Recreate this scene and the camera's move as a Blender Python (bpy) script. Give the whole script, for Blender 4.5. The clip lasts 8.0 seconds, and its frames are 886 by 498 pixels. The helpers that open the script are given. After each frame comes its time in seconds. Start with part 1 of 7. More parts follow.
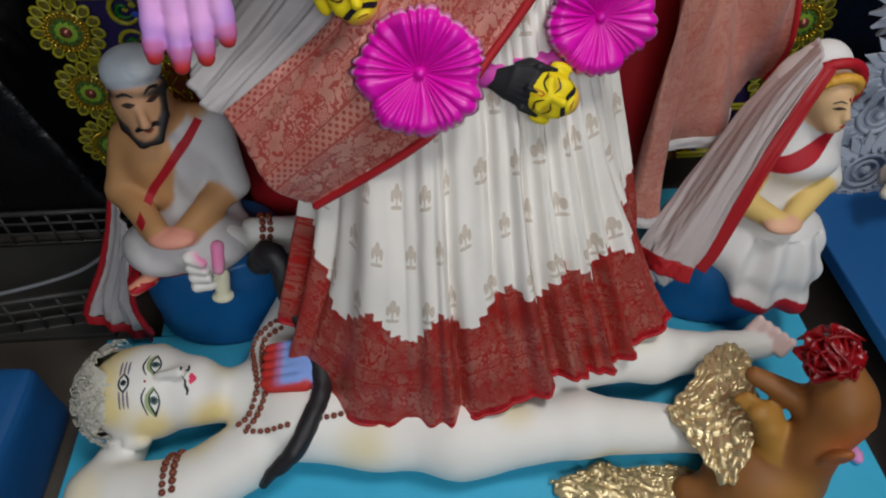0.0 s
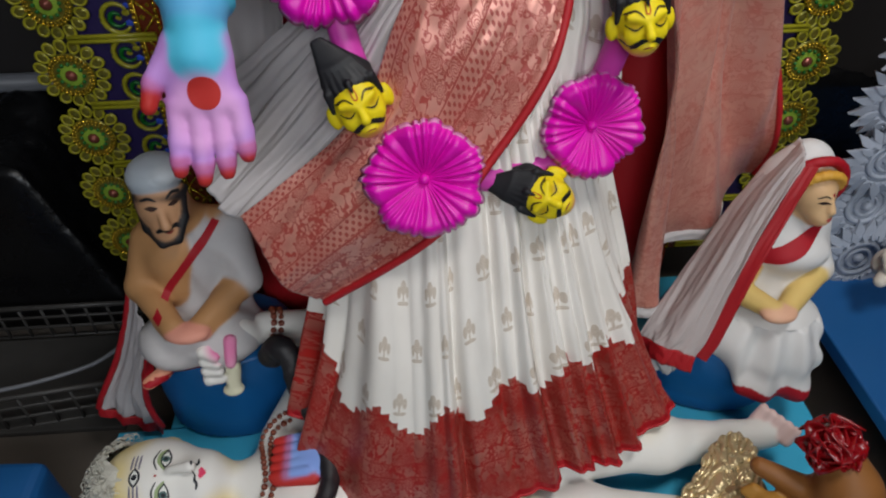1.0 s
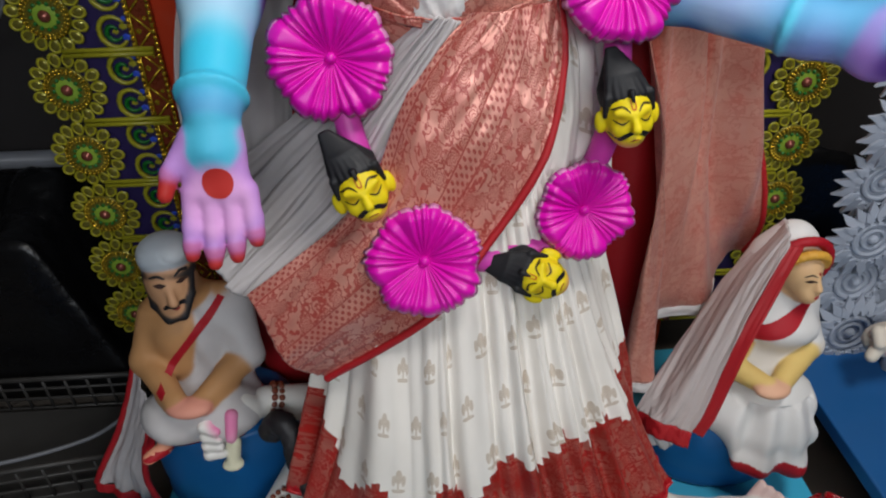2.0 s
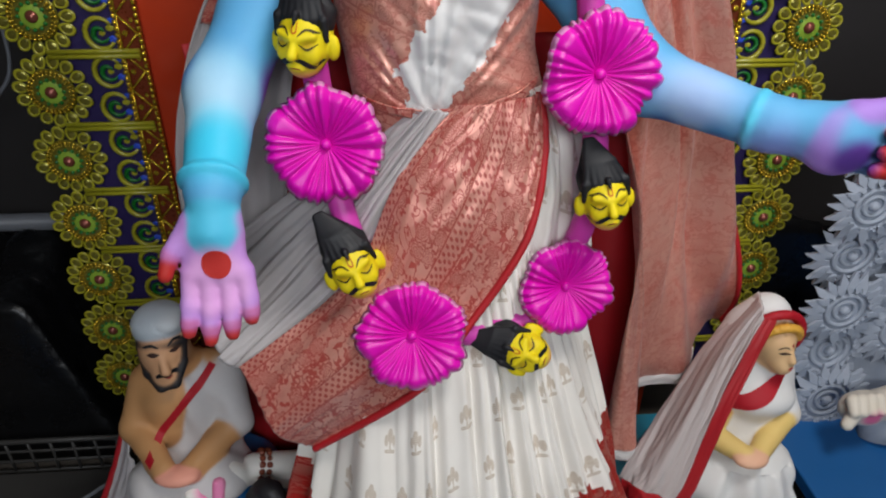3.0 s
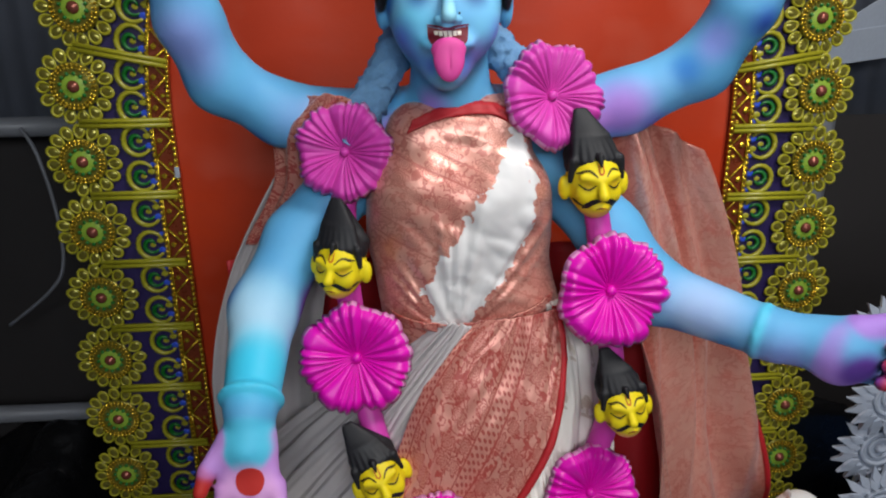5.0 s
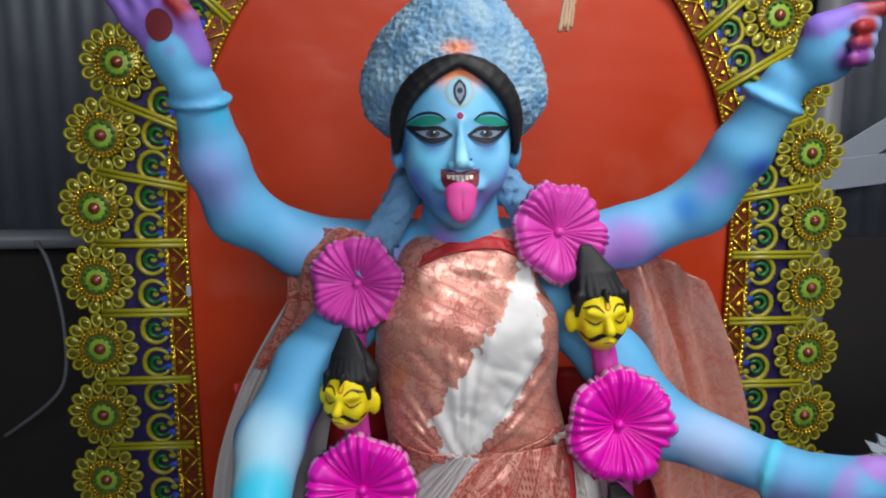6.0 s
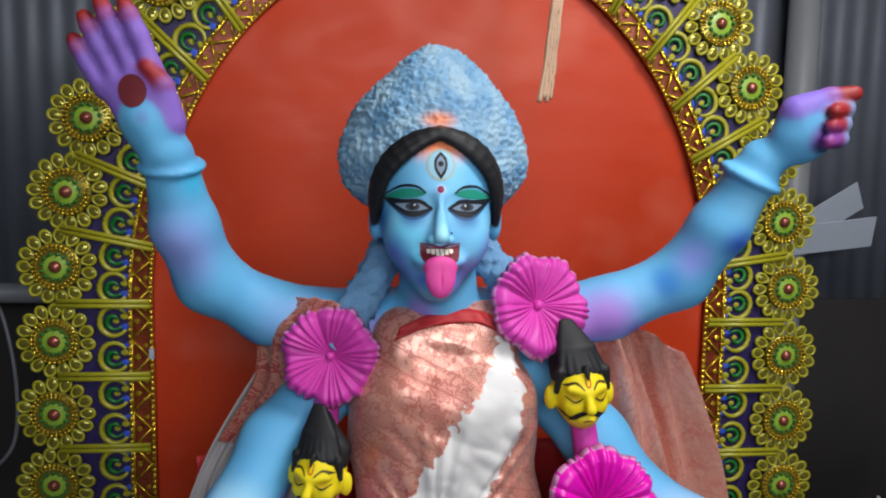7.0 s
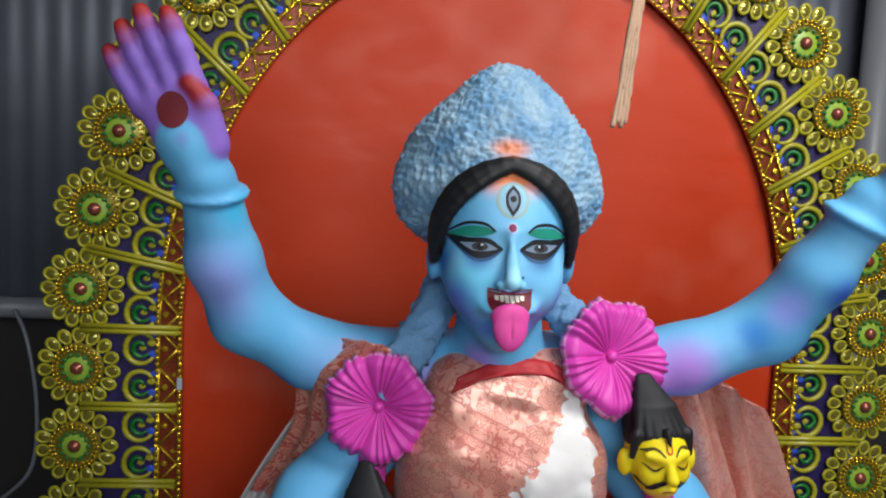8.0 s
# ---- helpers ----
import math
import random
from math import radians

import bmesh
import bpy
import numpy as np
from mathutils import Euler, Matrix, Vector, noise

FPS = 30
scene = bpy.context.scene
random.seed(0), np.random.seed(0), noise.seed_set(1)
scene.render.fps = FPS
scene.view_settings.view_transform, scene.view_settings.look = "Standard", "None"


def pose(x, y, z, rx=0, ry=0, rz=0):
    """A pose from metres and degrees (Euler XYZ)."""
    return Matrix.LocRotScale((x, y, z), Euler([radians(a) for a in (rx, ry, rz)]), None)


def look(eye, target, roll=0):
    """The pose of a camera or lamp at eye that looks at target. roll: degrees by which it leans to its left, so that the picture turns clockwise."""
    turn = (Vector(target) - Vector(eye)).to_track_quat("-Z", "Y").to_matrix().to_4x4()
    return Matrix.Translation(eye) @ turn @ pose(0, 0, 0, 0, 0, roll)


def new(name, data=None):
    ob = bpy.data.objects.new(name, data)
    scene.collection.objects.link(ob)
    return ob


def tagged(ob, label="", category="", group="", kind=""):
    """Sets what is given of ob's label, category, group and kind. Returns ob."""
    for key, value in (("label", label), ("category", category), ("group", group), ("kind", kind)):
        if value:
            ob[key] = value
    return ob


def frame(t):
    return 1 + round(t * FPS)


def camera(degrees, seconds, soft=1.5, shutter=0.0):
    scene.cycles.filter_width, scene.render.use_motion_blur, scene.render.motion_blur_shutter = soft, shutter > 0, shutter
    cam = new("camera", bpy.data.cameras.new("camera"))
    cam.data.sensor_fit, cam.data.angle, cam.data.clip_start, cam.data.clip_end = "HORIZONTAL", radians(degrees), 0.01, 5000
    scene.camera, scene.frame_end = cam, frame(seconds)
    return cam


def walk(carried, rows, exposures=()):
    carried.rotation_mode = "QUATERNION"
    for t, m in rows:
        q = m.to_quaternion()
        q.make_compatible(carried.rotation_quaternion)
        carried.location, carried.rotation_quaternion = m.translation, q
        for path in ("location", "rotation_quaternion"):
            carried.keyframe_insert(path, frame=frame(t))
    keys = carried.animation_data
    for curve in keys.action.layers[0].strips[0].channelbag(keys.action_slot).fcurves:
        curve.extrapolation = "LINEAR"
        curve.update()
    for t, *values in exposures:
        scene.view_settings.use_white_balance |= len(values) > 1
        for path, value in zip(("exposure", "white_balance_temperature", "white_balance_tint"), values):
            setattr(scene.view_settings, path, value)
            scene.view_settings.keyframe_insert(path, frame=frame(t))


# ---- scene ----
cam = camera(66.2, 8.0, soft=2.1)
PATH = [
    (0, (0.047, 0.033, 1.62), (0.145, 1.384, 0.149), 0.1),
    (0.5, (0.05, 0.023, 1.647), (0.148, 1.452, 0.25), -0.5),
    (1, (0.051, 0.011, 1.678), (0.14, 1.529, 0.379), -1.0),
    (1.5, (0.051, 0.004, 1.696), (0.151, 1.575, 0.463), -0.9),
    (2.8, (0.049, -0.028, 1.792), (0.15, 1.68, 0.756), -0.3),
    (3, (0.051, -0.029, 1.801), (0.193, 1.682, 0.775), 0.4),
    (3.5, (0.053, -0.028, 1.817), (0.195, 1.718, 0.853), -0.4),
    (4, (0.054, -0.039, 1.853), (0.162, 1.78, 1.027), -1.6),
    (4.5, (0.042, -0.054, 1.892), (0.154, 1.825, 1.215), -0.9),
    (4.7, (0.042, -0.055, 1.904), (0.145, 1.836, 1.26), -1.0),
    (5.8, (0.024, -0.068, 1.974), (0.135, 1.886, 1.562), -0.4),
    (6, (0.019, -0.068, 1.992), (0.133, 1.901, 1.662), -0.1),
    (6.5, (0.014, -0.061, 2.024), (0.155, 1.922, 1.804), 0.1),
    (7, (0.006, -0.029, 2.041), (0.209, 1.95, 1.836), 1.1),
    (7.5, (-0.008, 0.029, 2.064), (0.101, 2.021, 1.935), 1.2),
    (8, (-0.056, 0.11, 2.082), (0.088, 2.096, 1.894), 2.6),
]
walk(cam, [(t, look(eye, target, roll)) for t, eye, target, roll in PATH], exposures=[(0.0, 0.0), (1.5, 0.05), (3.0, 0.2), (4.5, 0.12), (6.0, 0.08), (8.0, 0.16)])

# ---- light: added lamps stand in for daylight from the open front, behind the camera ----
world = bpy.data.worlds.new("world")
scene.world = world
world.use_nodes = True
wn = world.node_tree.nodes
sky = wn.new("ShaderNodeTexSky")
sky.sky_type, sky.sun_disc = "NISHITA", False
sky.sun_elevation, sky.sun_rotation = radians(40), radians(200)
world.node_tree.links.new(sky.outputs[0], wn["Background"].inputs[0])
wn["Background"].inputs[1].default_value = 0.10


def area_lamp(name, eye, target, sx, sy, watts, colour):
    d = bpy.data.lights.new(name, "AREA")
    d.shape, d.size, d.size_y, d.energy, d.color = "RECTANGLE", sx, sy, watts, colour
    ob = new(name, d)
    ob.matrix_world = look(eye, target)
    return ob


area_lamp("added_front_daylight", (0.35, -1.9, 2.8), (0.15, 1.3, 1.2), 2.4, 0.9, 48, (0.93, 0.97, 1.0))
# extra overhead lamp, unseen; the ceiling has no opening there
area_lamp("added_top_lamp", (0.95, 0.35, 3.42), (0.25, 0.95, 1.0), 0.8, 0.6, 44, (1.0, 0.98, 0.96))


# ---- materials ----
def lin(r, g, b):
    return tuple((c / 255 / 12.92) if c / 255 < 0.04045 else ((c / 255 + 0.055) / 1.055) ** 2.4 for c in (r, g, b)) + (1.0,)


class Mat:
    """A small wrapper to wire node materials."""

    def __init__(self, name, rough=0.6, metal=0.0, spec=0.5):
        self.m = bpy.data.materials.new(name)
        self.m.use_nodes = True
        self.t = self.m.node_tree
        self.b = self.t.nodes["Principled BSDF"]
        self.b.inputs["Roughness"].default_value = rough
        self.b.inputs["Metallic"].default_value = metal
        self.b.inputs["Specular IOR Level"].default_value = spec

    def node(self, kind, **kw):
        n = self.t.nodes.new(kind)
        for k, v in kw.items():
            n.inputs[k].default_value = v
        return n

    def link(self, a, b):
        self.t.links.new(a, b)
        return a

    def math(self, op, a, b=None, c=None):
        n = self.t.nodes.new("ShaderNodeMath")
        n.operation = op
        for i, v in enumerate((a, b, c)):
            if v is None:
                continue
            if isinstance(v, (int, float)):
                n.inputs[i].default_value = v
            else:
                self.link(v, n.inputs[i])
        return n.outputs[0]

    def mix(self, fac, a, b, mode="MIX"):
        n = self.t.nodes.new("ShaderNodeMix")
        n.data_type, n.blend_type = "RGBA", mode
        for i, v in ((0, fac), (6, a), (7, b)):
            if isinstance(v, (int, float, tuple)):
                n.inputs[i].default_value = v
            else:
                self.link(v, n.inputs[i])
        return n.outputs[2]

    def coords(self, kind="Object", scale=(1, 1, 1), rot=(0, 0, 0)):
        c = self.t.nodes.new("ShaderNodeTexCoord")
        mp = self.t.nodes.new("ShaderNodeMapping")
        mp.inputs["Scale"].default_value, mp.inputs["Rotation"].default_value = scale, rot
        self.link(c.outputs[kind], mp.inputs[0])
        return mp.outputs[0]

    def noise(self, vec, scale, detail=4, rough=0.55):
        n = self.node("ShaderNodeTexNoise", Scale=scale, Detail=detail, Roughness=rough)
        self.link(vec, n.inputs["Vector"])
        return n.outputs[0]

    def ramp(self, fac, lo, hi, a=0.0, b=1.0):
        n = self.t.nodes.new("ShaderNodeMapRange")
        for i, v in enumerate((lo, hi, a, b)):
            n.inputs[i + 1].default_value = v
        self.link(fac, n.inputs[0])
        return n.outputs[0]

    def bump(self, height, strength=0.3, dist=0.01):
        n = self.node("ShaderNodeBump", Strength=strength, Distance=dist)
        self.link(height, n.inputs["Height"])
        self.link(n.outputs[0], self.b.inputs["Normal"])

    def base(self, v):
        if isinstance(v, tuple):
            self.b.inputs["Base Color"].default_value = v
        else:
            self.link(v, self.b.inputs["Base Color"])

    def rough(self, v):
        self.link(v, self.b.inputs["Roughness"])


def simple(name, colour, rough=0.6, metal=0.0, vary=0.15, scale=40, bump=0.15, dist=0.004, spec=0.5):
    m = Mat(name, rough, metal, spec)
    v = m.coords()
    n1, n2 = m.noise(v, scale), m.noise(v, scale * 0.12, 3)
    dark = tuple(c * (1 - 2 * vary) for c in colour[:3]) + (1,)
    light = tuple(min(1, c * (1 + vary)) for c in colour[:3]) + (1,)
    m.base(m.mix(m.math("MULTIPLY_ADD", n1, 0.5, m.math("MULTIPLY", n2, 0.5)), dark, light))
    m.rough(m.ramp(n1, 0.2, 0.8, max(0.03, rough - 0.1), min(1, rough + 0.1)))
    m.bump(n1, bump, dist)
    return m.m


def painted_clay():
    m = Mat("painted_clay", 0.6, spec=0.4)
    a = m.t.nodes.new("ShaderNodeVertexColor")
    a.layer_name = "paint"
    v = m.coords()
    n1, n2 = m.noise(v, 14, 3), m.noise(v, 220, 3)
    c = m.mix(0.22, a.outputs[0], m.mix(n1, (0.25, 0.25, 0.25, 1), (1, 1, 1, 1)), "OVERLAY")
    m.base(c)
    m.rough(m.ramp(n1, 0.3, 0.7, 0.5, 0.7))
    m.bump(m.math("MULTIPLY_ADD", n2, 0.3, n1), 0.12, 0.004)
    return m.m


RED_SILK, COPPER, RED_HEM = lin(156, 36, 30), lin(228, 168, 150), lin(176, 22, 32)


def brocade_nodes(m, vec, scale=1.0, bands=True):
    """Woven flowers, vines and lines of gold thread on red silk: returns the mask of the thread and a slow variation. vec is in metres."""
    nz = m.noise(vec, 9 * scale, 3)
    wob = m.node("ShaderNodeTexNoise", Scale=24 * scale, Detail=1.0)
    m.link(vec, wob.inputs["Vector"])
    add = m.t.nodes.new("ShaderNodeVectorMath")
    add.operation = "MULTIPLY_ADD"
    m.link(wob.outputs["Color"], add.inputs[0])
    add.inputs[1].default_value = (0.016 / scale,) * 3
    m.link(vec, add.inputs[2])
    wv = add.outputs[0]
    vor = m.node("ShaderNodeTexVoronoi", Scale=17 * scale, Randomness=0.75)
    vor.voronoi_dimensions = "2D"
    m.link(wv, vor.inputs["Vector"])
    loc = m.t.nodes.new("ShaderNodeVectorMath")
    loc.operation = "SUBTRACT"
    m.link(wv, loc.inputs[0])
    m.link(vor.outputs["Position"], loc.inputs[1])
    lx = m.t.nodes.new("ShaderNodeSeparateXYZ")
    m.link(loc.outputs[0], lx.inputs[0])
    ang = m.math("ARCTAN2", lx.outputs[1], lx.outputs[0])
    rad = m.math("MULTIPLY", vor.outputs["Distance"], 1.0)
    petal = m.math("MULTIPLY_ADD", m.math("ABSOLUTE", m.math("SINE", m.math("MULTIPLY", ang, 3.0))), 0.17, 0.20)
    d = m.math("SUBTRACT", rad, petal)
    outline = m.math("LESS_THAN", m.math("ABSOLUTE", d), 0.030)
    veins = m.math("MULTIPLY", m.math("LESS_THAN", d, 0.0), m.math("LESS_THAN", m.math("SINE", m.math("MULTIPLY", rad, 75.0)), -0.45))
    vines = m.math("LESS_THAN", m.math("ABSOLUTE", m.math("SUBTRACT", m.noise(wv, 22 * scale, 2), 0.5)), 0.022)
    leaves = m.math("GREATER_THAN", m.noise(wv, 60 * scale, 1), 0.60)
    dark = m.math("MAXIMUM", m.math("MAXIMUM", outline, veins), m.math("MULTIPLY", m.math("GREATER_THAN", d, 0.05), m.math("MAXIMUM", vines, leaves)))
    sep = m.t.nodes.new("ShaderNodeSeparateXYZ")
    m.link(vec, sep.inputs[0])
    u, v = sep.outputs[0], sep.outputs[1]
    fine = m.math("LESS_THAN", m.math("MULTIPLY", m.math("SINE", m.math("MULTIPLY", u, 300 * scale)), m.math("SINE", m.math("MULTIPLY", v, 300 * scale))), -0.25)
    ph = m.math("FRACT", m.math("MULTIPLY", v, 5.5 * scale))
    band = m.math("GREATER_THAN", ph, 0.78)
    line = m.math("LESS_THAN", m.math("ABSOLUTE", m.math("SUBTRACT", m.math("ABSOLUTE", m.math("SUBTRACT", ph, 0.88)), 0.115)), 0.012)
    if not bands:
        return m.math("SUBTRACT", 1.0, m.math("MINIMUM", m.math("ADD", dark, line), 1.0)), nz
    dark = m.math("ADD", m.math("MULTIPLY", band, fine), m.math("MULTIPLY", m.math("SUBTRACT", 1.0, band), dark))
    mask = m.math("SUBTRACT", 1.0, m.math("MINIMUM", m.math("ADD", dark, line), 1.0))
    return mask, nz


def brocade(name, kind="UV", gold=0.75, scale=1.0, rot=0.0, red=RED_SILK, flip=False, bands=True, white=False, floor=0.0):
    m = Mat(name, 0.45)
    if kind == "UV":
        vec = m.coords(kind, rot=(0, 0, rot))
    else:
        vec = m.coords(kind, rot=(radians(-90), radians(0), radians(25)))
    mask, nz = brocade_nodes(m, vec, scale, bands)
    if flip:
        mask = m.math("SUBTRACT", 1.0, mask)
    thread = m.math("MULTIPLY", mask, m.ramp(nz, 0.32, 0.60, gold * 0.62, min(1, gold * 1.15)))
    thread = m.math("MULTIPLY", thread, m.ramp(m.noise(vec, 420, 1), 0.3, 0.7, 0.88, 1.0))
    thread = m.math("MAXIMUM", thread, m.math("MULTIPLY", m.ramp(nz, 0.35, 0.6, 0.6, 1.2), floor))
    col = m.mix(thread, red, COPPER)
    if white:
        # the plain white ground of the cloth shows where the weave's mask runs out, with a leafy edge
        at = m.t.nodes.new("ShaderNodeVertexColor")
        at.layer_name = "paint"
        edge = m.math("ADD", at.outputs[0], m.math("MULTIPLY", m.math("SUBTRACT", m.noise(vec, 38, 3), 0.5), 1.5))
        plain = m.math("GREATER_THAN", edge, 0.5)
        col = m.mix(plain, col, m.mix(nz, lin(206, 202, 202), lin(232, 230, 228)))
        thread = m.math("MULTIPLY", thread, m.math("SUBTRACT", 1.0, plain))
    m.base(col)
    m.link(m.math("MULTIPLY", thread, 0.45), m.b.inputs["Metallic"])
    m.rough(m.ramp(thread, 0, 1, 0.42, 0.30))
    fine = m.math("MULTIPLY_ADD", m.noise(vec, 300, 1), 0.25, m.math("MULTIPLY", thread, 0.6))
    m.bump(m.math("MULTIPLY_ADD", m.noise(vec, 11, 2), 13.0, fine), 0.15, 0.002)
    m.b.inputs["Sheen Weight"].default_value = 0.15
    return m.m


def sari_cloth(name="sari_cloth", border_from=0.20):
    """White silk with small woven sprigs and a deep red brocade border along the hem. UV in metres, v up from the hem."""
    m = Mat(name, 0.6)
    uv = m.coords("UV")
    sep = m.t.nodes.new("ShaderNodeSeparateXYZ")
    m.link(uv, sep.inputs[0])
    u, v = sep.outputs[0], sep.outputs[1]
    # temple-shaped steps of the border's upper edge
    saw = m.math("ABSOLUTE", m.math("SUBTRACT", m.math("FRACT", m.math("MULTIPLY", u, 4.3)), 0.5))
    small = m.math("MULTIPLY", m.math("FLOOR", m.math("MULTIPLY", saw, 9)), 0.016)
    edge = m.math("ADD", m.math("ADD", border_from, small), m.math("MULTIPLY", m.noise(uv, 30, 1), 0.03))
    border = m.math("LESS_THAN", v, edge)
    hem = m.math("LESS_THAN", v, 0.016 if border_from > 0 else -1.0)
    # sprigs in staggered rows
    row = m.math("FLOOR", m.math("DIVIDE", v, 0.115))
    uu = m.math("ADD", m.math("DIVIDE", u, 0.118), m.math("MULTIPLY", row, 0.5))
    cx = m.math("MULTIPLY", m.math("SUBTRACT", m.math("FRACT", uu), 0.5), 0.118)
    cy = m.math("MULTIPLY", m.math("SUBTRACT", m.math("FRACT", m.math("DIVIDE", v, 0.115)), 0.5), 0.115)
    ax = m.math("ABSOLUTE", cx)

    def blob(x0, y0, rx, ry):
        dx = m.math("DIVIDE", m.math("SUBTRACT", ax, x0), rx)
        dy = m.math("DIVIDE", m.math("SUBTRACT", cy, y0), ry)
        return m.math("LESS_THAN", m.math("ADD", m.math("MULTIPLY", dx, dx), m.math("MULTIPLY", dy, dy)), 1.0)

    sprig = blob(0, 0.009, 0.009, 0.0155)
    for b in (blob(0.0135, 0.0, 0.006, 0.012), blob(0.008, -0.022, 0.011, 0.0035), blob(0, -0.012, 0.0025, 0.015)):
        sprig = m.math("MAXIMUM", sprig, b)
    veins = m.math("GREATER_THAN", m.math("SINE", m.math("MULTIPLY", cy, 1500)), -0.5)
    sprig = m.math("MULTIPLY", sprig, m.math("MULTIPLY_ADD", veins, 0.45, 0.2))
    mask, nz = brocade_nodes(m, uv, 1.25, False)
    n1 = m.noise(uv, 6, 3)
    white = m.mix(n1, lin(214, 208, 200), lin(238, 234, 228))
    white = m.mix(sprig, white, lin(158, 132, 100))
    red = m.mix(m.math("MULTIPLY", mask, m.ramp(nz, 0.35, 0.62, 0.10, 0.45)), lin(158, 30, 25), COPPER)
    c = m.mix(border, white, red)
    m.base(m.mix(hem, c, RED_HEM))
    m.link(m.math("MULTIPLY", m.math("MULTIPLY", border, mask), 0.5), m.b.inputs["Metallic"])
    m.rough(m.ramp(border, 0, 1, 0.62, 0.42))
    m.bump(m.noise(uv, 500, 1), 0.06, 0.001)
    return m.m


CLAY = painted_clay()
SARI = sari_cloth()
SARI_PLAIN = sari_cloth("sari_cloth_plain", -1.0)
BROCADE = brocade("brocade_silk", gold=0.7, scale=1.3, rot=radians(90), floor=0.12)
BROCADE_CHEST = brocade("brocade_chest", kind="Object", gold=1.05, scale=1.25, bands=False, white=True, floor=0.4)
BROCADE_CLOAK = brocade("brocade_cloak", gold=1.15, scale=1.1, bands=False, floor=0.55, red=lin(176, 52, 42))
RED_TRIM = simple("red_trim_cloth", RED_HEM, 0.6, vary=0.1, scale=120, bump=0.1)
WHITE_CLOTH = simple("white_cloth", lin(214, 210, 208), 0.7, vary=0.05, scale=60, bump=0.1)
VEIL_CLOTH = simple("veil_cotton", lin(196, 186, 184), 0.75, vary=0.05, scale=90, bump=0.1)
SHEER = simple("sheer_grey_cloth", lin(186, 180, 180), 0.6, vary=0.06, scale=50, bump=0.12)
MAGENTA = simple("magenta_paint", lin(222, 8, 176), 0.40, vary=0.06, scale=30, bump=0.2, dist=0.003)
MAGENTA_MATT = simple("pink_matt_paint", lin(208, 62, 170), 0.5, vary=0.08, scale=30, bump=0.2, dist=0.003)
PINK_EDGE = simple("pale_pink_clay", lin(228, 150, 205), 0.6, vary=0.12, scale=60, bump=0.2)


def board_cloth():
    """Orange cloth on board: soft wrinkles, pale scuffs and reflected sheen painted into the colour."""
    m = Mat("orange_board_cloth", 0.5, spec=0.25)
    v = m.coords()
    slow, grain = m.noise(v, 2.6, 3), m.noise(v, 60, 3)
    creased = m.noise(m.coords(scale=(1.0, 1.0, 2.2), rot=(0, 0.7, 0)), 7, 4)
    col = m.mix(slow, lin(170, 45, 16), lin(194, 64, 27))
    col = m.mix(m.math("MULTIPLY", grain, 0.25), col, lin(168, 46, 20))
    scuff_sheen = m.math("MULTIPLY", m.ramp(m.noise(v, 4.5, 2), 0.56, 0.74), 0.30)
    m.base(m.mix(scuff_sheen, col, lin(206, 108, 88)))
    m.rough(m.ramp(creased, 0.3, 0.7, 0.36, 0.6))
    m.bump(m.math("MULTIPLY_ADD", creased, 1.0, m.math("MULTIPLY", grain, 0.05)), 0.14, 0.012)
    return m.m


ORANGE = board_cloth()
NAVY = simple("navy_paper", lin(38, 26, 78), 0.5, vary=0.1)
LIME = simple("lime_foil", lin(162, 156, 38), 0.32, vary=0.12, scale=60)
DARK_GREEN = simple("dark_green_foil", lin(14, 104, 34), 0.4, vary=0.1)
LIGHT_GREEN = simple("pale_green_foil", lin(140, 172, 56), 0.4, vary=0.1)
BLUE_FOIL = simple("blue_foil", lin(48, 80, 200), 0.4, vary=0.1)
GOLD = simple("gold_tinsel", lin(224, 188, 50), 0.2, metal=0.75, vary=0.15, scale=150, bump=0.4)
OLIVE = simple("olive_foil", lin(142, 134, 58), 0.14, metal=0.55, vary=0.15, scale=80)
BROWN_FOIL = simple("brown_foil", lin(130, 58, 34), 0.3, metal=0.35, vary=0.15, scale=90, bump=0.3)
JEWEL = simple("copper_jewel", lin(142, 80, 66), 0.15, metal=0.5, vary=0.1)
BLUE_PAINT = simple("sky_blue_paint", lin(66, 182, 220), 0.42, vary=0.08, scale=25, bump=0.15)
BLUE_SEAT = simple("deep_blue_paint", lin(24, 98, 160), 0.4, vary=0.15, scale=14, bump=0.15)
BLUE_PLASTIC = simple("blue_tarpaulin", lin(30, 92, 152), 0.4, vary=0.1, scale=12)
BLACK_CLAY = simple("black_clay", lin(34, 32, 36), 0.55, vary=0.2, scale=60, bump=0.4)
CLAY_ROPE = simple("blue_grey_straw_rope", lin(112, 158, 200), 0.8, vary=0.25, scale=120, bump=0.7)
STRAW = simple("grey_plaster_straw", lin(212, 210, 198), 0.8, vary=0.2, scale=160, bump=0.6)
ZINC = simple("zinc_sheet", lin(112, 117, 130), 0.5, metal=0.3, vary=0.2, scale=6, bump=0.1)
PIPE_MAT = simple("grey_plastic_pipe", lin(128, 130, 136), 0.45, vary=0.12, scale=8)
DARK_WALL = simple("dark_wall", lin(46, 42, 42), 0.8, vary=0.3, scale=8, bump=0.4)
EARTH = simple("earth_floor", lin(92, 84, 76), 0.9, vary=0.25, scale=14, bump=0.5)
BLACK_PLASTIC = simple("black_plastic_sheet", lin(16, 16, 18), 0.3, vary=0.2, scale=10, bump=0.5, dist=0.02)
CRATE = simple("grey_crate_plastic", lin(66, 64, 62), 0.5, vary=0.2, scale=20)
BEAD = simple("brown_bead", lin(128, 62, 40), 0.4, vary=0.2, scale=200, bump=0.4)
BRASS = simple("gilt_stamped_metal", lin(214, 194, 150), 0.32, metal=0.65, vary=0.12, scale=90, bump=0.2)
